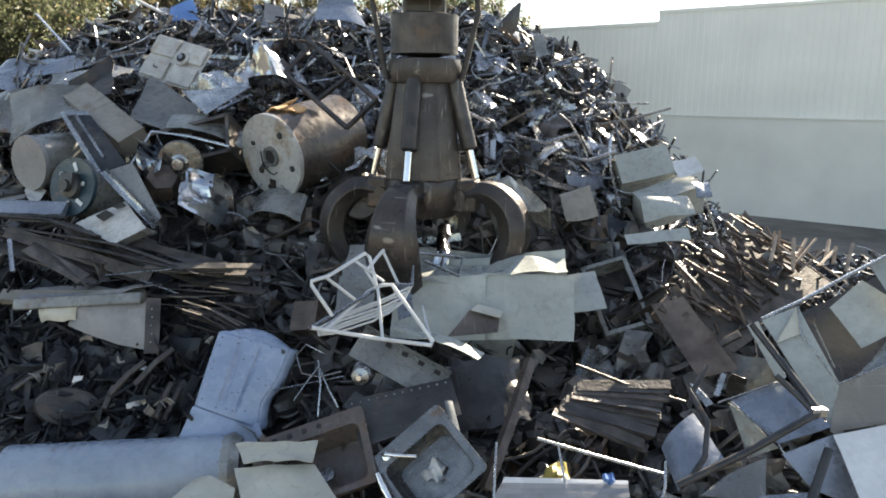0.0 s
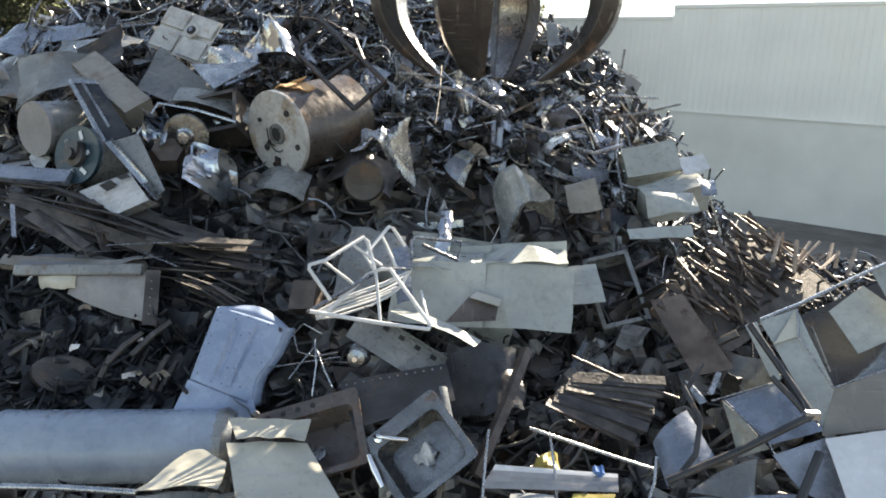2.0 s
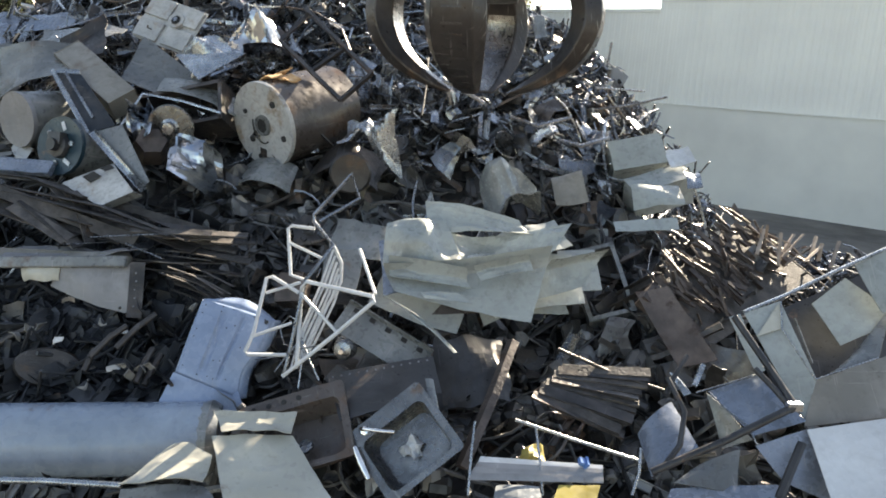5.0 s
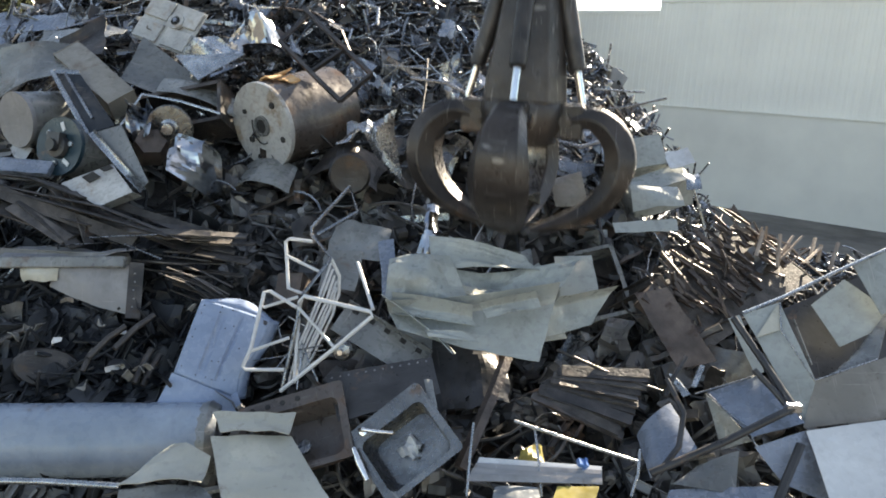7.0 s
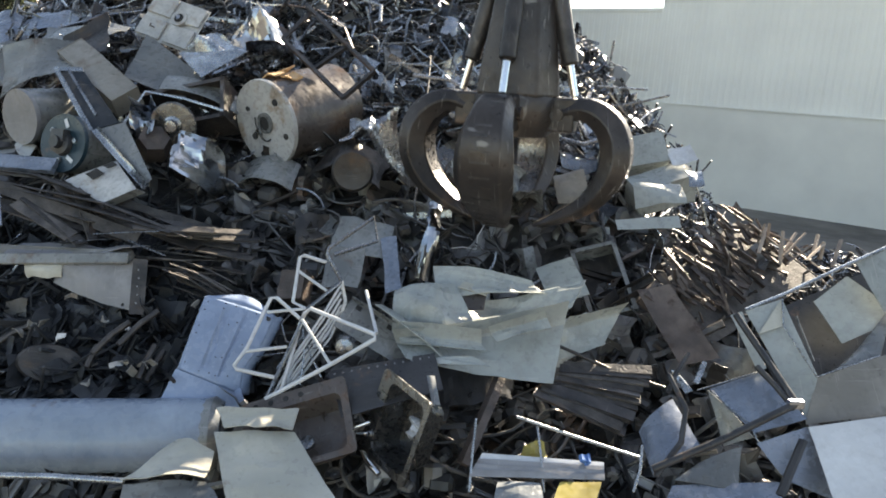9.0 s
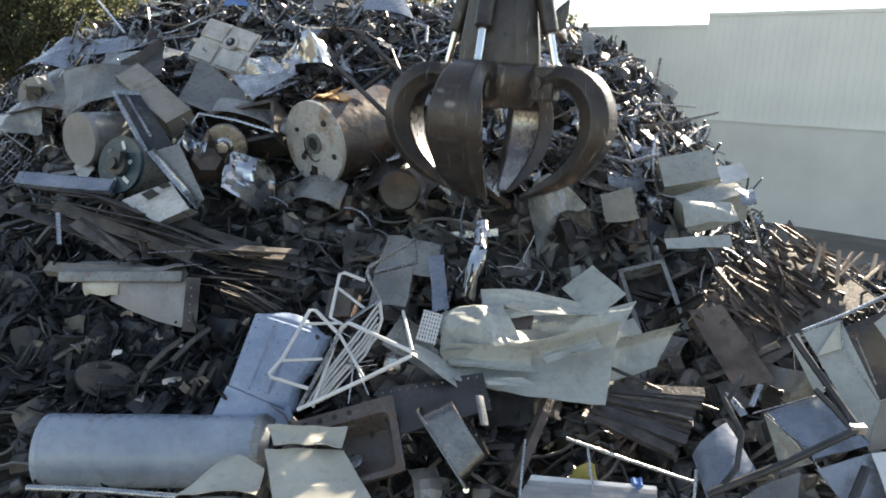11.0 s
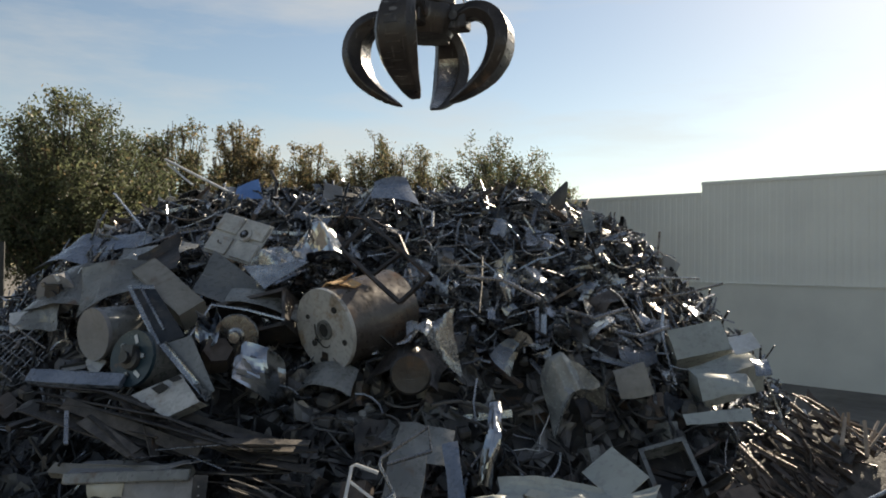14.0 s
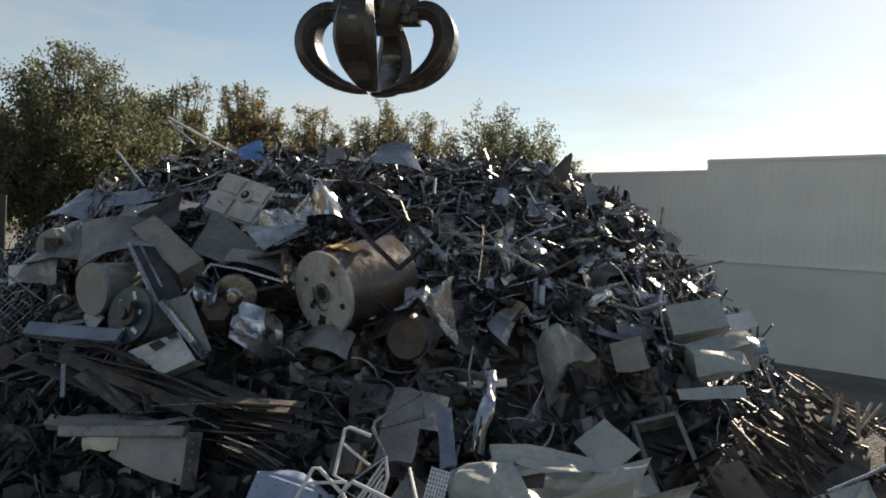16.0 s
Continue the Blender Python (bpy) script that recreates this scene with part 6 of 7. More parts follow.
# ---- what the grapple moves: the white tube rack and the pale cabinet ----
def build_rack():
    """A bent garden seat of white tube: rails, loops for the legs and back, slats between the rails."""
    t = thing("tube_seat", Matrix(), "bent white painted steel tube seat with slats", "seat frame")
    part("main_tube", Acc().tube([(-0.15, -0.58, 0.00), (-0.05, -0.11, 0.05), (-0.02, 0.05, 0.05), (0.15, 0.31, -0.05), (0.01, 0.48, -0.05), (0.01, 0.53, -0.05), (0.28, 0.81, 0.00), (0.34, 0.62, 0.05), (0.07, 0.46, 0.05)], 0.014, 9), M["steel"], t)
    part("back_loop", Acc().tube([(0.01, 0.44, -0.10), (-0.15, 0.46, -0.10), (-0.18, 0.44, -0.10), (-0.15, 0.11, -0.10), (-0.02, 0.06, -0.05)], 0.013, 9), M["white"], t)
    part("cross_bar", Acc().tube([(-0.17, 0.34, -0.10), (0.07, 0.22, -0.05)], 0.011, 9), M["white"], t)
    part("leg_loop", Acc().tube([(-0.05, -0.04, 0.10), (-0.23, 0.07, 0.10), (-0.27, 0.06, 0.10), (-0.33, -0.31, 0.15), (-0.38, -0.43, 0.15), (-0.36, -0.45, 0.15), (-0.12, -0.45, 0.10)], 0.013, 9), M["white"], t)
    part("cross_bar", Acc().tube([(-0.27, -0.04, 0.10), (-0.04, 0.03, 0.10)], 0.011, 9), M["white"], t)
    part("cross_bar", Acc().tube([(-0.33, -0.33, 0.15), (-0.09, -0.24, 0.10)], 0.011, 9), M["white"], t)
    part("front_loop", Acc().tube([(-0.07, -0.54, 0.00), (-0.05, -0.05, 0.02), (-0.03, 0.00, 0.10), (0.01, 0.03, 0.15), (0.46, -0.08, 0.25), (0.47, -0.11, 0.25), (0.22, -0.31, 0.16), (-0.15, -0.59, 0.05)], 0.014, 9), M["white"], t)
    part("brace", Acc().tube([(-0.04, -0.04, 0.10), (0.22, -0.31, 0.15)], 0.011, 9), M["white"], t)
    part("leg", Acc().tube([(0.33, 0.29, -0.10), (0.47, -0.06, 0.20)], 0.012, 9), M["white"], t)
    part("side_tube", Acc().tube([(0.15, 0.31, -0.05), (0.20, 0.20, -0.12), (0.19, 0.07, -0.18), (0.05, -0.18, -0.20), (-0.05, -0.45, -0.20)], 0.013, 9), M["white"], t)
    part("slat", Acc().tube([(0.15, 0.28, -0.05), (0.08, 0.05, -0.03), (-0.05, -0.29, -0.02), (-0.11, -0.53, -0.02)], 0.009, 9), M["white"], t)
    part("slat", Acc().tube([(0.16, 0.24, -0.08), (0.09, 0.03, -0.06), (-0.04, -0.30, -0.05), (-0.09, -0.52, -0.05)], 0.009, 9), M["white"], t)
    part("slat", Acc().tube([(0.17, 0.20, -0.10), (0.11, 0.00, -0.09), (-0.03, -0.32, -0.08), (-0.08, -0.51, -0.08)], 0.009, 9), M["white"], t)
    part("slat", Acc().tube([(0.18, 0.16, -0.12), (0.12, -0.02, -0.12), (-0.01, -0.33, -0.11), (-0.07, -0.49, -0.11)], 0.009, 9), M["white"], t)
    part("slat", Acc().tube([(0.18, 0.12, -0.15), (0.13, -0.05, -0.15), (0.00, -0.35, -0.14), (-0.06, -0.48, -0.14)], 0.009, 9), M["white"], t)
    part("slat", Acc().tube([(0.19, 0.08, -0.17), (0.15, -0.07, -0.18), (0.02, -0.36, -0.17), (-0.05, -0.46, -0.17)], 0.009, 9), M["white"], t)
    return t


rack = build_rack()
cabinet = thing("crushed_cabinet", Matrix(), "pale sage steel cabinet crushed by the grapple", "cabinet")
PANELS = (("front_panel", 0.7, 0.5, 201), ("front_panel", 0.7, 0.5, 202), ("top_panel", 0.7, 0.34, 203), ("top_panel", 0.66, 0.34, 204), ("side_panel", 0.3, 0.42, 205), ("back_panel", 0.7, 0.46, 206), ("back_panel", 0.66, 0.46, 207))
panels = []
for name, w, h, seed in PANELS:
    panels.append(part(name, Acc().sheet(w, h, 0.005, 34, 28, {"front_panel": 0.035, "side_panel": 0.005}.get(name, 0.06), seed, pose(-w / 2, -h / 2, 0), 0.0 if name == "side_panel" else 0.02, 0.006), M["pale"], cabinet, sharp=6))

# crumpled inner sheets of the cabinet, hidden inside it until it is torn open
LINER = Vector((0.55, 4.95, 2.5))
liner = new("liner")
liner.parent = cabinet
for name, corners, crumple, seed, bow, curl in (
    ("skirt", ((-0.121, 4.660, 2.302), (0.863, 4.600, 2.219), (0.965, 4.950, 2.619), (-0.220, 4.860, 2.354)), 0.07, 301, -0.07, 0.2),
    ("torn_rim", ((0.479, 4.735, 2.433), (0.836, 4.750, 2.556), (0.801, 4.810, 2.619), (0.433, 4.820, 2.466)), 0.12, 302, 0.1, 0.3),
    ("torn_rim", ((-0.168, 4.760, 2.363), (0.414, 4.735, 2.360), (0.374, 4.820, 2.396), (-0.199, 4.870, 2.393)), 0.1, 308, 0.06, 0.3),
    ("inner_sheet", ((-0.240, 4.920, 2.364), (0.418, 4.860, 2.361), (0.181, 5.220, 2.662), (-0.254, 5.170, 2.599)), 0.3, 303, -0.07, 0.0),
    ("inner_sheet", ((0.130, 4.890, 2.353), (0.970, 4.970, 2.597), (1.135, 5.250, 2.764), (0.154, 5.200, 2.589)), 0.3, 304, -0.05, 0.0),
    ("back_sheet", ((0.075, 5.180, 2.547), (0.859, 5.220, 2.641), (0.752, 5.360, 2.668), (0.012, 5.400, 2.711)), 0.15, 305, 0.0, 0.05),
    ("corner_sheet", ((0.907, 4.840, 2.282), (1.255, 4.940, 2.387), (1.394, 5.100, 2.631), (0.967, 5.000, 2.529)), 0.12, 306, -0.16, 0.35),
    ("folded_strip", ((0.097, 4.620, 2.294), (0.444, 4.600, 2.306), (0.315, 4.660, 2.348), (0.058, 4.680, 2.310)), 0.08, 307, 0.0, 0.0),
):
    part(name, Acc().quad(*(Vector(p) - LINER for p in corners), 0.005, 26, 20, crumple, seed, bow, curl, 0.006), M["pale"], liner, sharp=7)


# ---- grapple ----
def build_grapple():
    t = thing("grapple", Matrix(), "dark worn steel four-tine scrap grapple hanging from its stick", "grapple")
    part("hub", Acc().lathe([(0.05, -0.22), (0.26, -0.2), (0.32, -0.08), (0.33, 0.08), (0.26, 0.2), (0.1, 0.22)], 20), M["grapple"], t)
    part("column", Acc().lathe([(0.1, 0.1), (0.34, 0.1), (0.32, 0.3), (0.23, 0.9), (0.1, 0.9)], 8, pose(0, 0, 0, 0, 0, 22.5)), M["grapple"], t, smooth=False, bevel=0.02)
    part("collar", Acc().lathe([(0.1, 0.86), (0.29, 0.88), (0.31, 0.95), (0.29, 1.06), (0.1, 1.08)], 20), M["grapple"], t)
    part("rotator", Acc().lathe([(0.1, 1.08), (0.27, 1.1), (0.27, 1.4), (0.16, 1.42)], 20), M["darkiron"], t)
    part("hanger", Acc().box(0.34, 0.24, 0.5, None, (0, 0, 1.6)), M["grapple"], t, smooth=False, bevel=0.03)
    part("stick", Acc().box(0.44, 0.5, 3.2, pose(0, -0.5, 3.1, 14, 0, 0)), M["grapple"], t, "dark painted crane stick", smooth=False, bevel=0.03)
    part("hose", Acc().tube([(0.3, -0.1, 0.9), (0.42, -0.2, 1.4), (0.36, -0.3, 2.0), (0.3, -0.5, 3.0)], 0.022, 8), M["rubber"], t)
    part("hose", Acc().tube([(-0.3, -0.1, 0.9), (-0.4, -0.2, 1.5), (-0.33, -0.3, 2.1), (-0.28, -0.5, 3.0)], 0.022, 8), M["rubber"], t)
    for k in range(4):
        m = pose(0, 0, 0, 0, 0, 90 * k + TINE_TURN)
        part("lug", Acc().box(0.22, 0.2, 0.26, m, (0.36, 0, -0.02)), M["grapple"], t, smooth=False, bevel=0.02)
        cyl = part("cylinder", Acc().lathe([(0.02, 0), (0.06, 0), (0.065, 0.03), (0.065, 0.55), (0.045, 0.57)], 14, m @ aim((0.25, 0, 0.9), (0.45, 0, 0.1))), M["darkiron"], t)
        part("rod", Acc().lathe([(0.01, 0.5), (0.03, 0.5), (0.03, 0.8), (0.01, 0.8)], 12, m @ aim((0.25, 0, 0.9), (0.45, 0, 0.1))), M["chrome"], cyl, "bright chrome rod")
    return t


TINE_TURN, HINGE_R, HINGE_Z = -16.0, 0.34, -0.02


def build_tine(parent):
    """A curved tine: its hinge is the origin, x points outwards."""
    spine = [(0.0, 0.0), (0.18, 0.02), (0.3, -0.04), (0.385, -0.15), (0.415, -0.29), (0.39, -0.43), (0.315, -0.56), (0.2, -0.67), (0.05, -0.75), (-0.13, -0.81), (-0.27, -0.84)]
    thick = (0.15, 0.17, 0.2, 0.22, 0.225, 0.215, 0.195, 0.165, 0.125, 0.075, 0.02)
    width = (0.14, 0.17, 0.2, 0.24, 0.28, 0.3, 0.29, 0.26, 0.21, 0.15, 0.08)
    last, fine_spine, fine_thick, fine_width = len(spine) - 1, [], [], []
    for i in range(last * 3 + 1):
        k, f = min(i // 3, last - 1), i / 3 - min(i // 3, last - 1)
        p0, p1, p2, p3 = (Vector(spine[min(max(k + o, 0), last)]) for o in (-1, 0, 1, 2))
        fine_spine.append(tuple(0.5 * (2 * p1 + (p2 - p0) * f + (2 * p0 - 5 * p1 + 4 * p2 - p3) * f * f + (3 * p1 - p0 - 3 * p2 + p3) * f ** 3)))
        fine_thick.append(thick[k] + (thick[k + 1] - thick[k]) * f)
        fine_width.append(width[k] + (width[k + 1] - width[k]) * f)
    hold = new("tine")
    hold.parent = parent
    a, wear, vs, inner = Acc(), Acc(), [], []
    for i, ((x, z), th, w) in enumerate(zip(fine_spine, fine_thick, fine_width)):
        x0, z0 = fine_spine[max(i - 1, 0)]
        x1, z1 = fine_spine[min(i + 1, len(fine_spine) - 1)]
        d = Vector((x1 - x0, 0, z1 - z0)).normalized()
        nrm = Vector((-d.z, 0, d.x))
        c = Vector((x, 0, z))
        o, q = c + nrm * th / 2, c - nrm * th / 2
        vs += [o + Vector((0, w * 0.5, 0)), o - Vector((0, w * 0.5, 0)), c - Vector((0, w * 0.75, 0)), q - Vector((0, w * 0.45, 0)), q + Vector((0, w * 0.45, 0)), c + Vector((0, w * 0.75, 0))]
        inner += [q - nrm * 0.006 - Vector((0, w * 0.4, 0)), q - nrm * 0.006 + Vector((0, w * 0.4, 0))]
    n = len(fine_spine)
    a.add(vs, [(i * 6 + k, i * 6 + (k + 1) % 6, (i + 1) * 6 + (k + 1) % 6, (i + 1) * 6 + k) for i in range(n - 1) for k in range(6)] + [tuple(range(6))[::-1], tuple((n - 1) * 6 + k for k in range(6))])
    blade = part("blade", a, M["grapple"], hold)
    blade.modifiers.new("bevel", "BEVEL").width = 0.008
    wear.add(inner[24:], [(2 * i, 2 * i + 1, 2 * i + 3, 2 * i + 2) for i in range(n - 13)])
    part("wear_face", wear, M["polished"], hold, "bright worn inner face")
    for i in range(3, 9):
        for s in (0.25, 0.75):
            p = Vector((spine[i][0], 0, spine[i][1])).lerp(Vector((spine[i + 1][0], 0, spine[i + 1][1])), s)
            d = (Vector((spine[i + 1][0] - spine[i][0], 0, spine[i + 1][1] - spine[i][1]))).normalized()
            th = thick[i] + (thick[i + 1] - thick[i]) * s
            part("weld_bead", Acc().box(0.014, width[i] * 0.5, 0.008, Matrix.Translation(p + Vector((-d.z, 0, d.x)) * (th / 2 + 0.004)) @ Vector((1, 0, 0)).rotation_difference(d).to_matrix().to_4x4()), M["darkiron"], blade, smooth=False)
    part("pin", Acc().lathe([(0.01, -0.13), (0.05, -0.13), (0.05, 0.13), (0.01, 0.13)], 14, pose(0, 0, 0, 90, 0, 0)), M["grapple"], hold)
    return hold


grapple = build_grapple()
tines = [build_tine(grapple) for k in range(4)]

# seconds, shoulder point, turn, opening in degrees
GRAPPLE = (
    (0.0, (-0.176, 6.190, 3.409), 0, 5),
    (0.4, (-0.190, 6.189, 3.412), 0, 5),
    (0.7, (-0.106, 5.994, 3.620), 0, 12),
    (1.0, (-0.223, 6.150, 4.101), -4, 18),
    (1.3, (-0.099, 6.143, 4.754), -4, 24),
    (1.6, (-0.046, 6.143, 5.093), -2, 24),
    (2.0, (0.258, 6.050, 5.120), 0, 22),
    (2.2, (0.403, 5.953, 4.645), 0, 14),
    (2.5, (0.629, 5.759, 3.418), 0, 14),
    (3.0, (0.623, 5.766, 3.466), 0, 12),
    (3.5, (0.629, 5.762, 3.484), 0, 10),
    (3.8, (0.521, 5.857, 3.905), 0, 5),
    (4.0, (0.476, 5.954, 4.306), 0, 3),
    (4.2, (0.446, 6.003, 4.454), 0, 2),
    (5.2, (0.280, 6.052, 4.987), 0, 12),
    (6.3, (0.341, 6.054, 4.436), 0, 0),
    (6.5, (0.425, 6.054, 4.377), 0, 0),
    (7.0, (0.648, 5.859, 3.910), 0, 4),
    (7.2, (0.738, 5.664, 3.394), 0, 12),
    (7.5, (0.767, 5.619, 3.213), 0, 12),
    (8.2, (0.770, 5.615, 3.224), 0, 10),
    (9.3, (0.453, 5.956, 4.089), -6, 10),
    (10.3, (0.114, 5.740, 3.352), -14, 2),
    (10.5, (0.078, 5.837, 3.660), -14, 1),
    (10.8, (0.050, 5.920, 4.010), -10, 6),
    (11.0, (0.056, 5.980, 4.270), -6, 12),
    (11.5, (-0.142, 6.120, 5.250), 0, 22),
    (11.9, (-0.341, 6.424, 6.370), 0, 24),
    (12.4, (-0.686, 7.212, 7.450), 0, 24),
    (13.0, (-0.800, 7.912, 6.527), 0, 27),
    (13.5, (-0.611, 7.890, 6.728), 0, 18),
    (14.0, (-0.773, 7.882, 6.846), 0, 14),
    (14.5, (-1.165, 7.888, 6.701), 0, 8),
    (15.0, (-1.432, 7.894, 6.625), 4, 5),
    (15.5, (-1.466, 7.893, 6.584), 7, 2),
    (16.0, (-1.378, 7.909, 6.547), 9, 0),
)


def motions():
    walk(cam, PATH, EXPOSURES)
    walk(grapple, [(t, pose(*p, 0, 0, turn)) for t, p, turn, wide in GRAPPLE])
    for k, tine in enumerate(tines):
        walk(tine, [(t, pose(0, 0, 0, 0, 0, 90 * k + TINE_TURN) @ pose(HINGE_R, 0, HINGE_Z, 0, -wide, 0)) for t, p, turn, wide in GRAPPLE])
    # the rack and the cabinet's panels as the grapple tugs at them
    walk(rack, [
        (0, pose(-0.459, 5.020, 2.841, 42.4, 50.8, 0.0)),
        (0.5, pose(-0.464, 5.019, 2.817, 42.3, 49.7, 0.0)),
        (1.0, pose(-0.462, 5.029, 2.827, 42.3, 48.9, 0.0)),
        (2.2, pose(-0.469, 5.026, 2.828, 42.2, 48.1, 0.0)),
        (2.55, pose(-0.403, 5.077, 2.940, 44.6, 70.5, 0.0)),
        (3.6, pose(-0.342, 5.080, 2.938, 44.9, 70.5, 0.0)),
        (4.0, pose(-0.614, 5.077, 2.946, 55.3, 22.6, 0.0)),
        (4.2, pose(-0.684, 5.028, 2.873, 63.4, 8.7, 0.0)),
        (6.3, pose(-0.886, 4.884, 2.638, 68.0, -7.3, 0.0)),
        (7.0, pose(-0.815, 4.884, 2.611, 67.9, -3.6, 0.0)),
        (8.2, pose(-0.759, 4.835, 2.485, 62.3, 3.7, 0.0)),
        (10.2, pose(-0.886, 4.823, 2.514, 53.3, 11.4, 0.0)),
        (16, pose(-0.886, 4.823, 2.514, 53.3, 11.4, 0.0)),
    ])
    walk(panels[0], [
        (0, pose(-0.032, 5.435, 2.613, 58.8, -1.1, -4.3)),
        (2.3, pose(-0.032, 5.435, 2.613, 58.8, -1.1, -4.3)),
        (2.55, pose(-0.011, 5.450, 2.521, 35.6, -7.3, 0.0)),
        (3.6, pose(-0.011, 5.450, 2.521, 35.6, -7.3, 0.0)),
        (4.0, pose(-0.156, 5.500, 2.649, 40.2, 19.3, -10.2)),
        (4.2, pose(-0.156, 5.500, 2.649, 40.2, 19.3, -10.2)),
        (6.2, pose(0.157, 5.570, 2.238, 34.0, -0.4, -9.3)),
        (7.0, pose(0.157, 5.570, 2.238, 34.0, -0.4, -9.3)),
        (7.3, pose(0.205, 5.420, 2.137, 27.7, 14.6, -9.3)),
        (8.3, pose(0.205, 5.420, 2.137, 27.7, 14.6, -9.3)),
        (10.2, pose(0.157, 5.170, 2.257, 33.6, 7.9, -9.4)),
        (16, pose(0.157, 5.170, 2.257, 33.6, 7.9, -9.4)),
    ])
    walk(panels[1], [
        (0, pose(0.625, 5.386, 2.644, 62.5, 0.3, -4.3)),
        (2.3, pose(0.625, 5.386, 2.644, 62.5, 0.3, -4.3)),
        (2.55, pose(0.748, 5.200, 2.416, 36.5, -16.0, 3.6)),
        (3.6, pose(0.748, 5.200, 2.416, 36.5, -16.0, 3.6)),
        (4.0, pose(0.863, 5.550, 2.825, 41.3, -7.9, 3.5)),
        (4.2, pose(0.863, 5.550, 2.825, 41.3, -7.9, 3.5)),
        (6.2, pose(0.686, 5.520, 2.348, 32.2, -13.6, 3.6)),
        (7.0, pose(0.686, 5.520, 2.348, 32.2, -13.6, 3.6)),
        (7.3, pose(0.699, 5.370, 2.119, 28.0, -9.8, 3.6)),
        (8.3, pose(0.699, 5.370, 2.119, 28.0, -9.8, 3.6)),
        (10.2, pose(0.606, 5.120, 2.214, 26.6, -18.6, 4.5)),
        (16, pose(0.606, 5.120, 2.214, 26.6, -18.6, 4.5)),
    ])
    walk(panels[2], [
        (0, pose(-0.049, 5.682, 2.812, 5.5, -5.7, -4.2)),
        (2.3, pose(-0.049, 5.682, 2.812, 5.5, -5.7, -4.2)),
        (2.55, pose(0.268, 5.300, 2.409, 4.1, 1.9, -0.0)),
        (3.6, pose(0.268, 5.300, 2.409, 4.1, 1.9, -0.0)),
        (4.0, pose(-0.082, 5.750, 3.003, 19.3, -19.4, 8.2)),
        (4.2, pose(-0.082, 5.750, 3.003, 19.3, -19.4, 8.2)),
        (6.2, pose(0.190, 5.720, 2.357, 31.9, 11.8, 0.0)),
        (7.0, pose(0.190, 5.720, 2.357, 31.9, 11.8, 0.0)),
        (7.3, pose(0.206, 5.620, 2.226, 28.4, 18.0, 0.0)),
        (8.3, pose(0.206, 5.620, 2.226, 28.4, 18.0, 0.0)),
        (10.2, pose(0.423, 5.720, 2.429, 16.8, -5.1, 3.3)),
        (16, pose(0.423, 5.720, 2.429, 16.8, -5.1, 3.3)),
    ])
    walk(panels[3], [
        (0, pose(0.612, 5.632, 2.886, 6.6, -6.5, -4.3)),
        (2.3, pose(0.612, 5.632, 2.886, 6.6, -6.5, -4.3)),
        (2.55, pose(1.034, 5.350, 2.395, 35.3, -31.0, 32.7)),
        (3.6, pose(1.034, 5.350, 2.395, 35.3, -31.0, 32.7)),
        (4.0, pose(0.636, 5.800, 3.134, 29.0, -13.7, 7.4)),
        (4.2, pose(0.636, 5.800, 3.134, 29.0, -13.7, 7.4)),
        (6.2, pose(0.928, 5.720, 2.476, 22.8, -27.7, 27.2)),
        (7.0, pose(0.928, 5.720, 2.476, 22.8, -27.7, 27.2)),
        (7.3, pose(1.103, 5.520, 2.137, 27.0, -16.8, 29.2)),
        (8.3, pose(1.103, 5.520, 2.137, 27.0, -16.8, 29.2)),
        (10.2, pose(0.960, 5.420, 2.344, 31.2, -16.2, 14.3)),
        (16, pose(0.960, 5.420, 2.344, 31.2, -16.2, 14.3)),
    ])
    walk(panels[4], [
        (0, pose(1.096, 5.750, 2.675, 30.1, -8.1, 0.0)),
        (2.3, pose(1.096, 5.750, 2.675, 30.1, -8.1, 0.0)),
        (2.55, pose(1.035, 5.700, 2.719, 34.6, 4.8, 0.0)),
        (3.6, pose(1.035, 5.700, 2.719, 34.6, 4.8, 0.0)),
        (4.0, pose(1.187, 5.750, 2.756, 34.7, -3.4, 0.0)),
        (4.2, pose(1.187, 5.750, 2.756, 34.7, -3.4, 0.0)),
        (6.2, pose(1.159, 5.700, 2.707, 34.1, -3.6, 0.0)),
        (7.0, pose(1.159, 5.700, 2.707, 34.1, -3.6, 0.0)),
        (7.3, pose(1.093, 5.700, 2.603, 32.9, -12.1, 0.0)),
        (8.3, pose(1.093, 5.700, 2.603, 32.9, -12.1, 0.0)),
        (10.2, pose(0.849, 5.450, 2.763, 20.4, -34.2, 18.4)),
        (16, pose(0.849, 5.450, 2.763, 20.4, -34.2, 18.4)),
    ])
    walk(panels[5], [
        (0, pose(0.035, 5.875, 2.649, 72.7, -4.4, -4.1)),
        (2.3, pose(0.035, 5.875, 2.649, 72.7, -4.4, -4.1)),
        (2.55, pose(-0.007, 5.500, 2.347, 31.3, -3.6, 0.0)),
        (3.6, pose(-0.007, 5.500, 2.347, 31.3, -3.6, 0.0)),
        (4.0, pose(0.218, 5.850, 2.782, 51.3, -1.0, 0.0)),
        (4.2, pose(0.218, 5.850, 2.782, 51.3, -1.0, 0.0)),
        (6.2, pose(0.098, 5.770, 2.360, 30.0, 17.0, -13.1)),
        (7.0, pose(0.098, 5.770, 2.360, 30.0, 17.0, -13.1)),
        (7.3, pose(0.138, 5.770, 2.303, 28.4, 23.6, -15.3)),
        (8.3, pose(0.138, 5.770, 2.303, 28.4, 23.6, -15.3)),
        (10.2, pose(0.084, 5.470, 2.373, 7.5, -31.2, 41.5)),
        (16, pose(0.084, 5.470, 2.373, 7.5, -31.2, 41.5)),
    ])
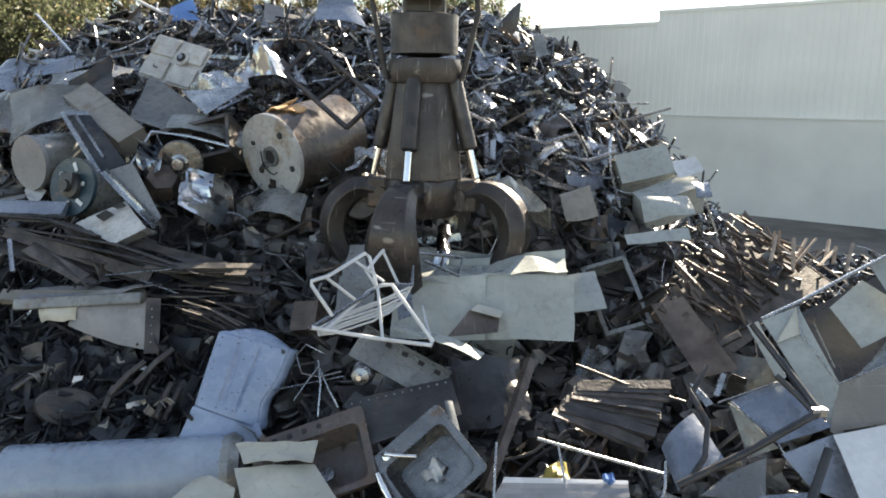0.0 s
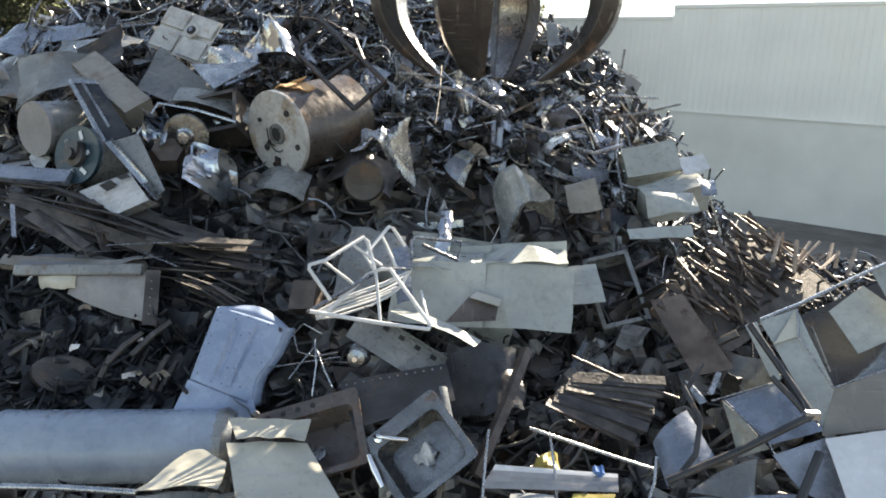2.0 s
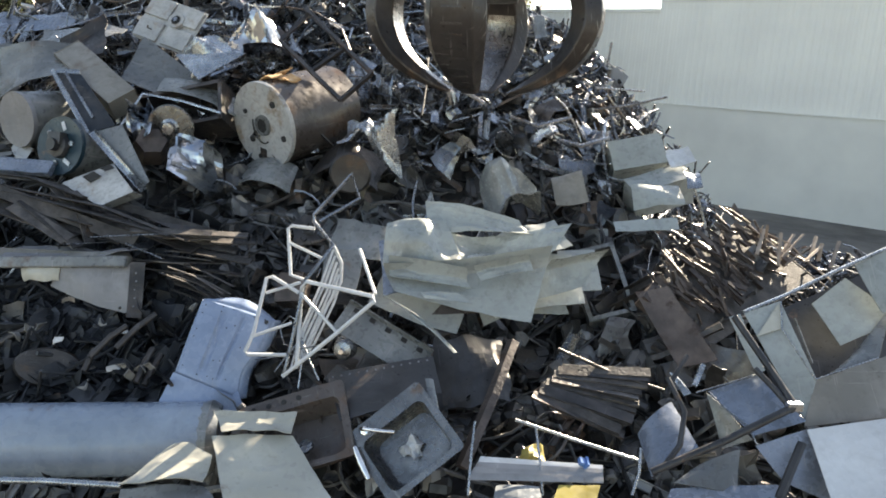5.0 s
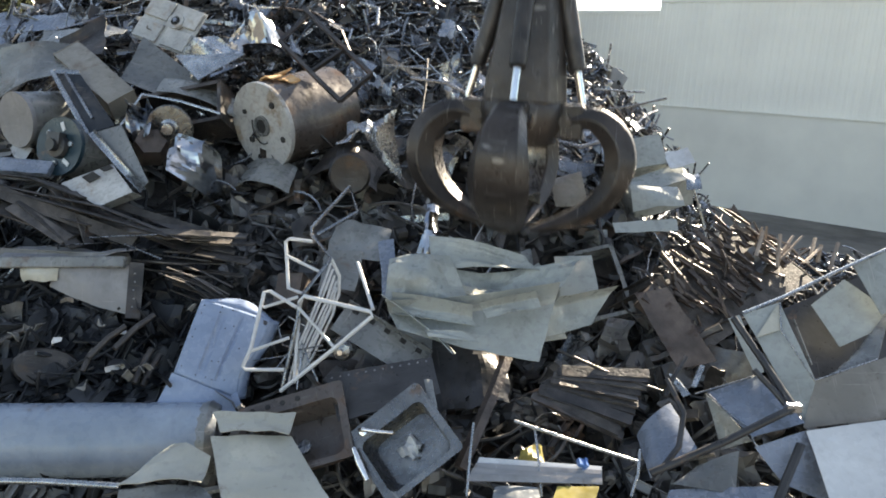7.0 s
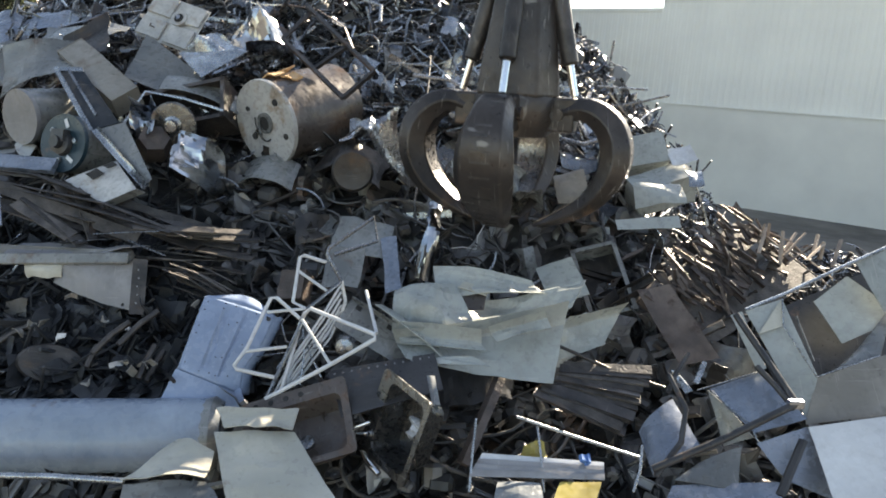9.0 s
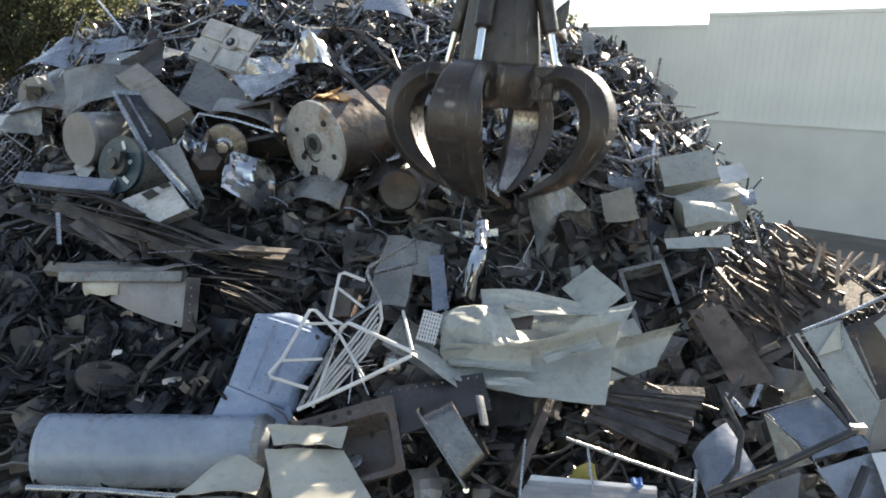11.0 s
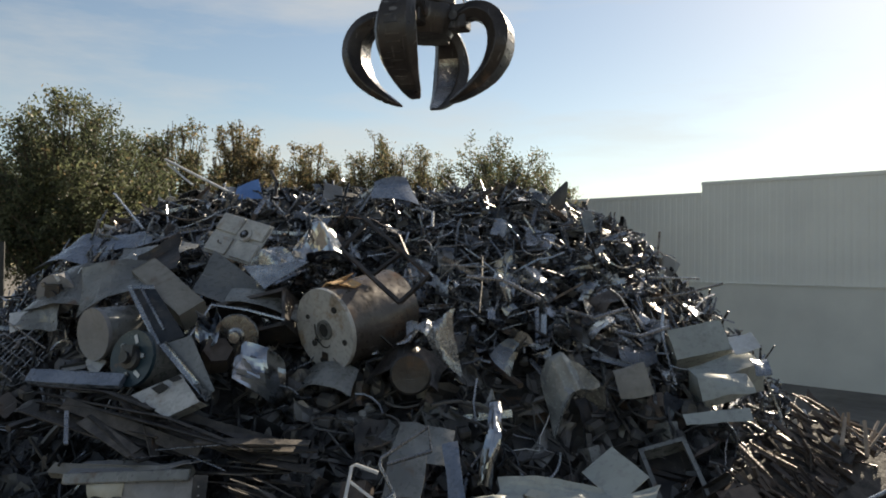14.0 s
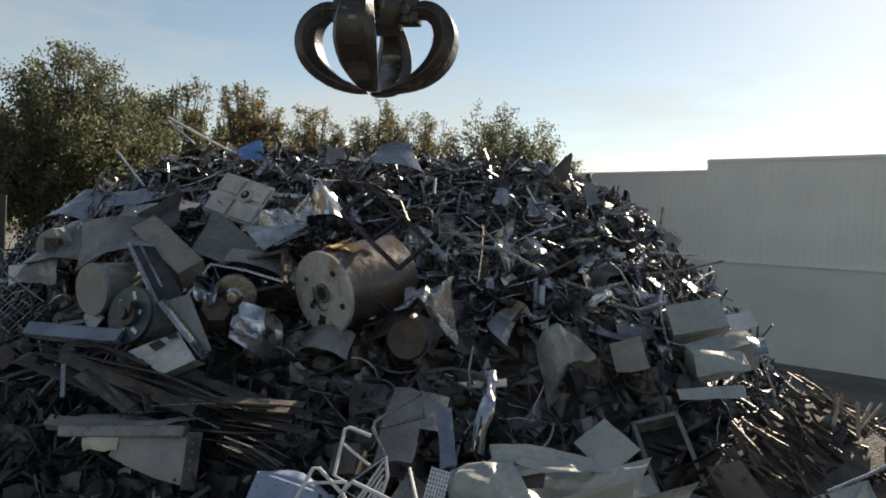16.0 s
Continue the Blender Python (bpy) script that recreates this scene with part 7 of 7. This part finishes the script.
    walk(panels[6], [
        (0, pose(0.660, 5.826, 2.731, 72.5, -6.8, -4.8)),
        (2.3, pose(0.660, 5.826, 2.731, 72.5, -6.8, -4.8)),
        (2.55, pose(0.818, 5.500, 2.399, 30.5, -11.1, 0.0)),
        (3.6, pose(0.818, 5.500, 2.399, 30.5, -11.1, 0.0)),
        (4.0, pose(0.684, 5.500, 2.568, 31.9, -14.5, 0.0)),
        (4.2, pose(0.684, 5.500, 2.568, 31.9, -14.5, 0.0)),
        (6.2, pose(0.720, 5.820, 2.466, 12.4, -25.9, 15.5)),
        (7.0, pose(0.720, 5.820, 2.466, 12.4, -25.9, 15.5)),
        (7.3, pose(0.738, 5.720, 2.234, 17.8, -11.3, 7.9)),
        (8.3, pose(0.738, 5.720, 2.234, 17.8, -11.3, 7.9)),
        (10.2, pose(0.673, 5.520, 2.376, 31.1, -15.4, 7.0)),
        (16, pose(0.673, 5.520, 2.376, 31.1, -15.4, 7.0)),
    ])
    walk(liner, [
        (0, pose(0.24, 5.87, 2.5, 36, 0, -4)), (2.3, pose(0.24, 5.87, 2.5, 36, 0, -4)),
        (2.55, pose(0.3, 5.62, 2.42, 18, 0, -4)), (3.6, pose(0.3, 5.62, 2.42, 18, 0, -4)),
        (4.0, pose(0.42, 5.45, 2.98, 12, 4, 0)), (4.2, pose(0.42, 5.45, 2.98, 12, 4, 0)),
        (6.2, pose(0.5, 5.12, 2.66, 8, 4, 0)), (7.0, pose(0.5, 5.12, 2.66, 8, 4, 0)),
        (7.3, pose(0.54, 4.97, 2.51, 3, 1, 0)), (8.3, pose(0.54, 4.97, 2.51, 3, 1, 0)),
        (10.2, Matrix.Translation(LINER)), (16, Matrix.Translation(LINER)),
    ])
    # things shoved aside while the grapple works
    walk(sink_a, [(0, pose(-1.033, 4.066, 1.683, 40.8, -19.3, 4.3)), (16.0, pose(-1.033, 4.066, 1.683, 40.8, -19.3, 4.3))])
    walk(sink_b, [(0, pose(-0.144, 3.962, 1.681, 48.6, -38.8, 14.5)), (8.2, pose(-0.144, 3.962, 1.681, 48.6, -38.8, 14.5)), (8.9, pose(-0.099, 4.008, 1.728, 29.7, -69.3, 12.2)), (9.6, pose(-0.054, 4.054, 1.774, -124.3, -77.7, 146.9)), (10.2, pose(-0.009, 4.100, 1.821, -151.2, -47.3, 153.4)), (16.0, pose(-0.009, 4.100, 1.821, -151.2, -47.3, 153.4))])
    walk(curved, [(0, pose(-0.361, 4.924, 2.603, -2.4, 12.7, -18.1)), (2.3, pose(-0.361, 4.924, 2.603, -2.4, 12.7, -18.1)), (2.6, pose(-0.328, 4.986, 2.663, -21.9, 29.5, -22.1)), (8.2, pose(-0.328, 4.986, 2.663, -21.9, 29.5, -22.1)), (10.2, pose(-0.482, 4.770, 2.436, 4.5, 26.5, -23.0)), (16.0, pose(-0.482, 4.770, 2.436, 4.5, 26.5, -23.0))])
    walk(grille, [(0, pose(0.577, 6.045, 2.313, 47.4, 13.9, 0.0)), (8.3, pose(0.577, 6.045, 2.313, 47.4, 13.9, 0.0)), (10.2, pose(-0.413, 4.872, 2.491, 39.4, 12.3, 0.0)), (16.0, pose(-0.413, 4.872, 2.491, 39.4, 12.3, 0.0))])



motions()
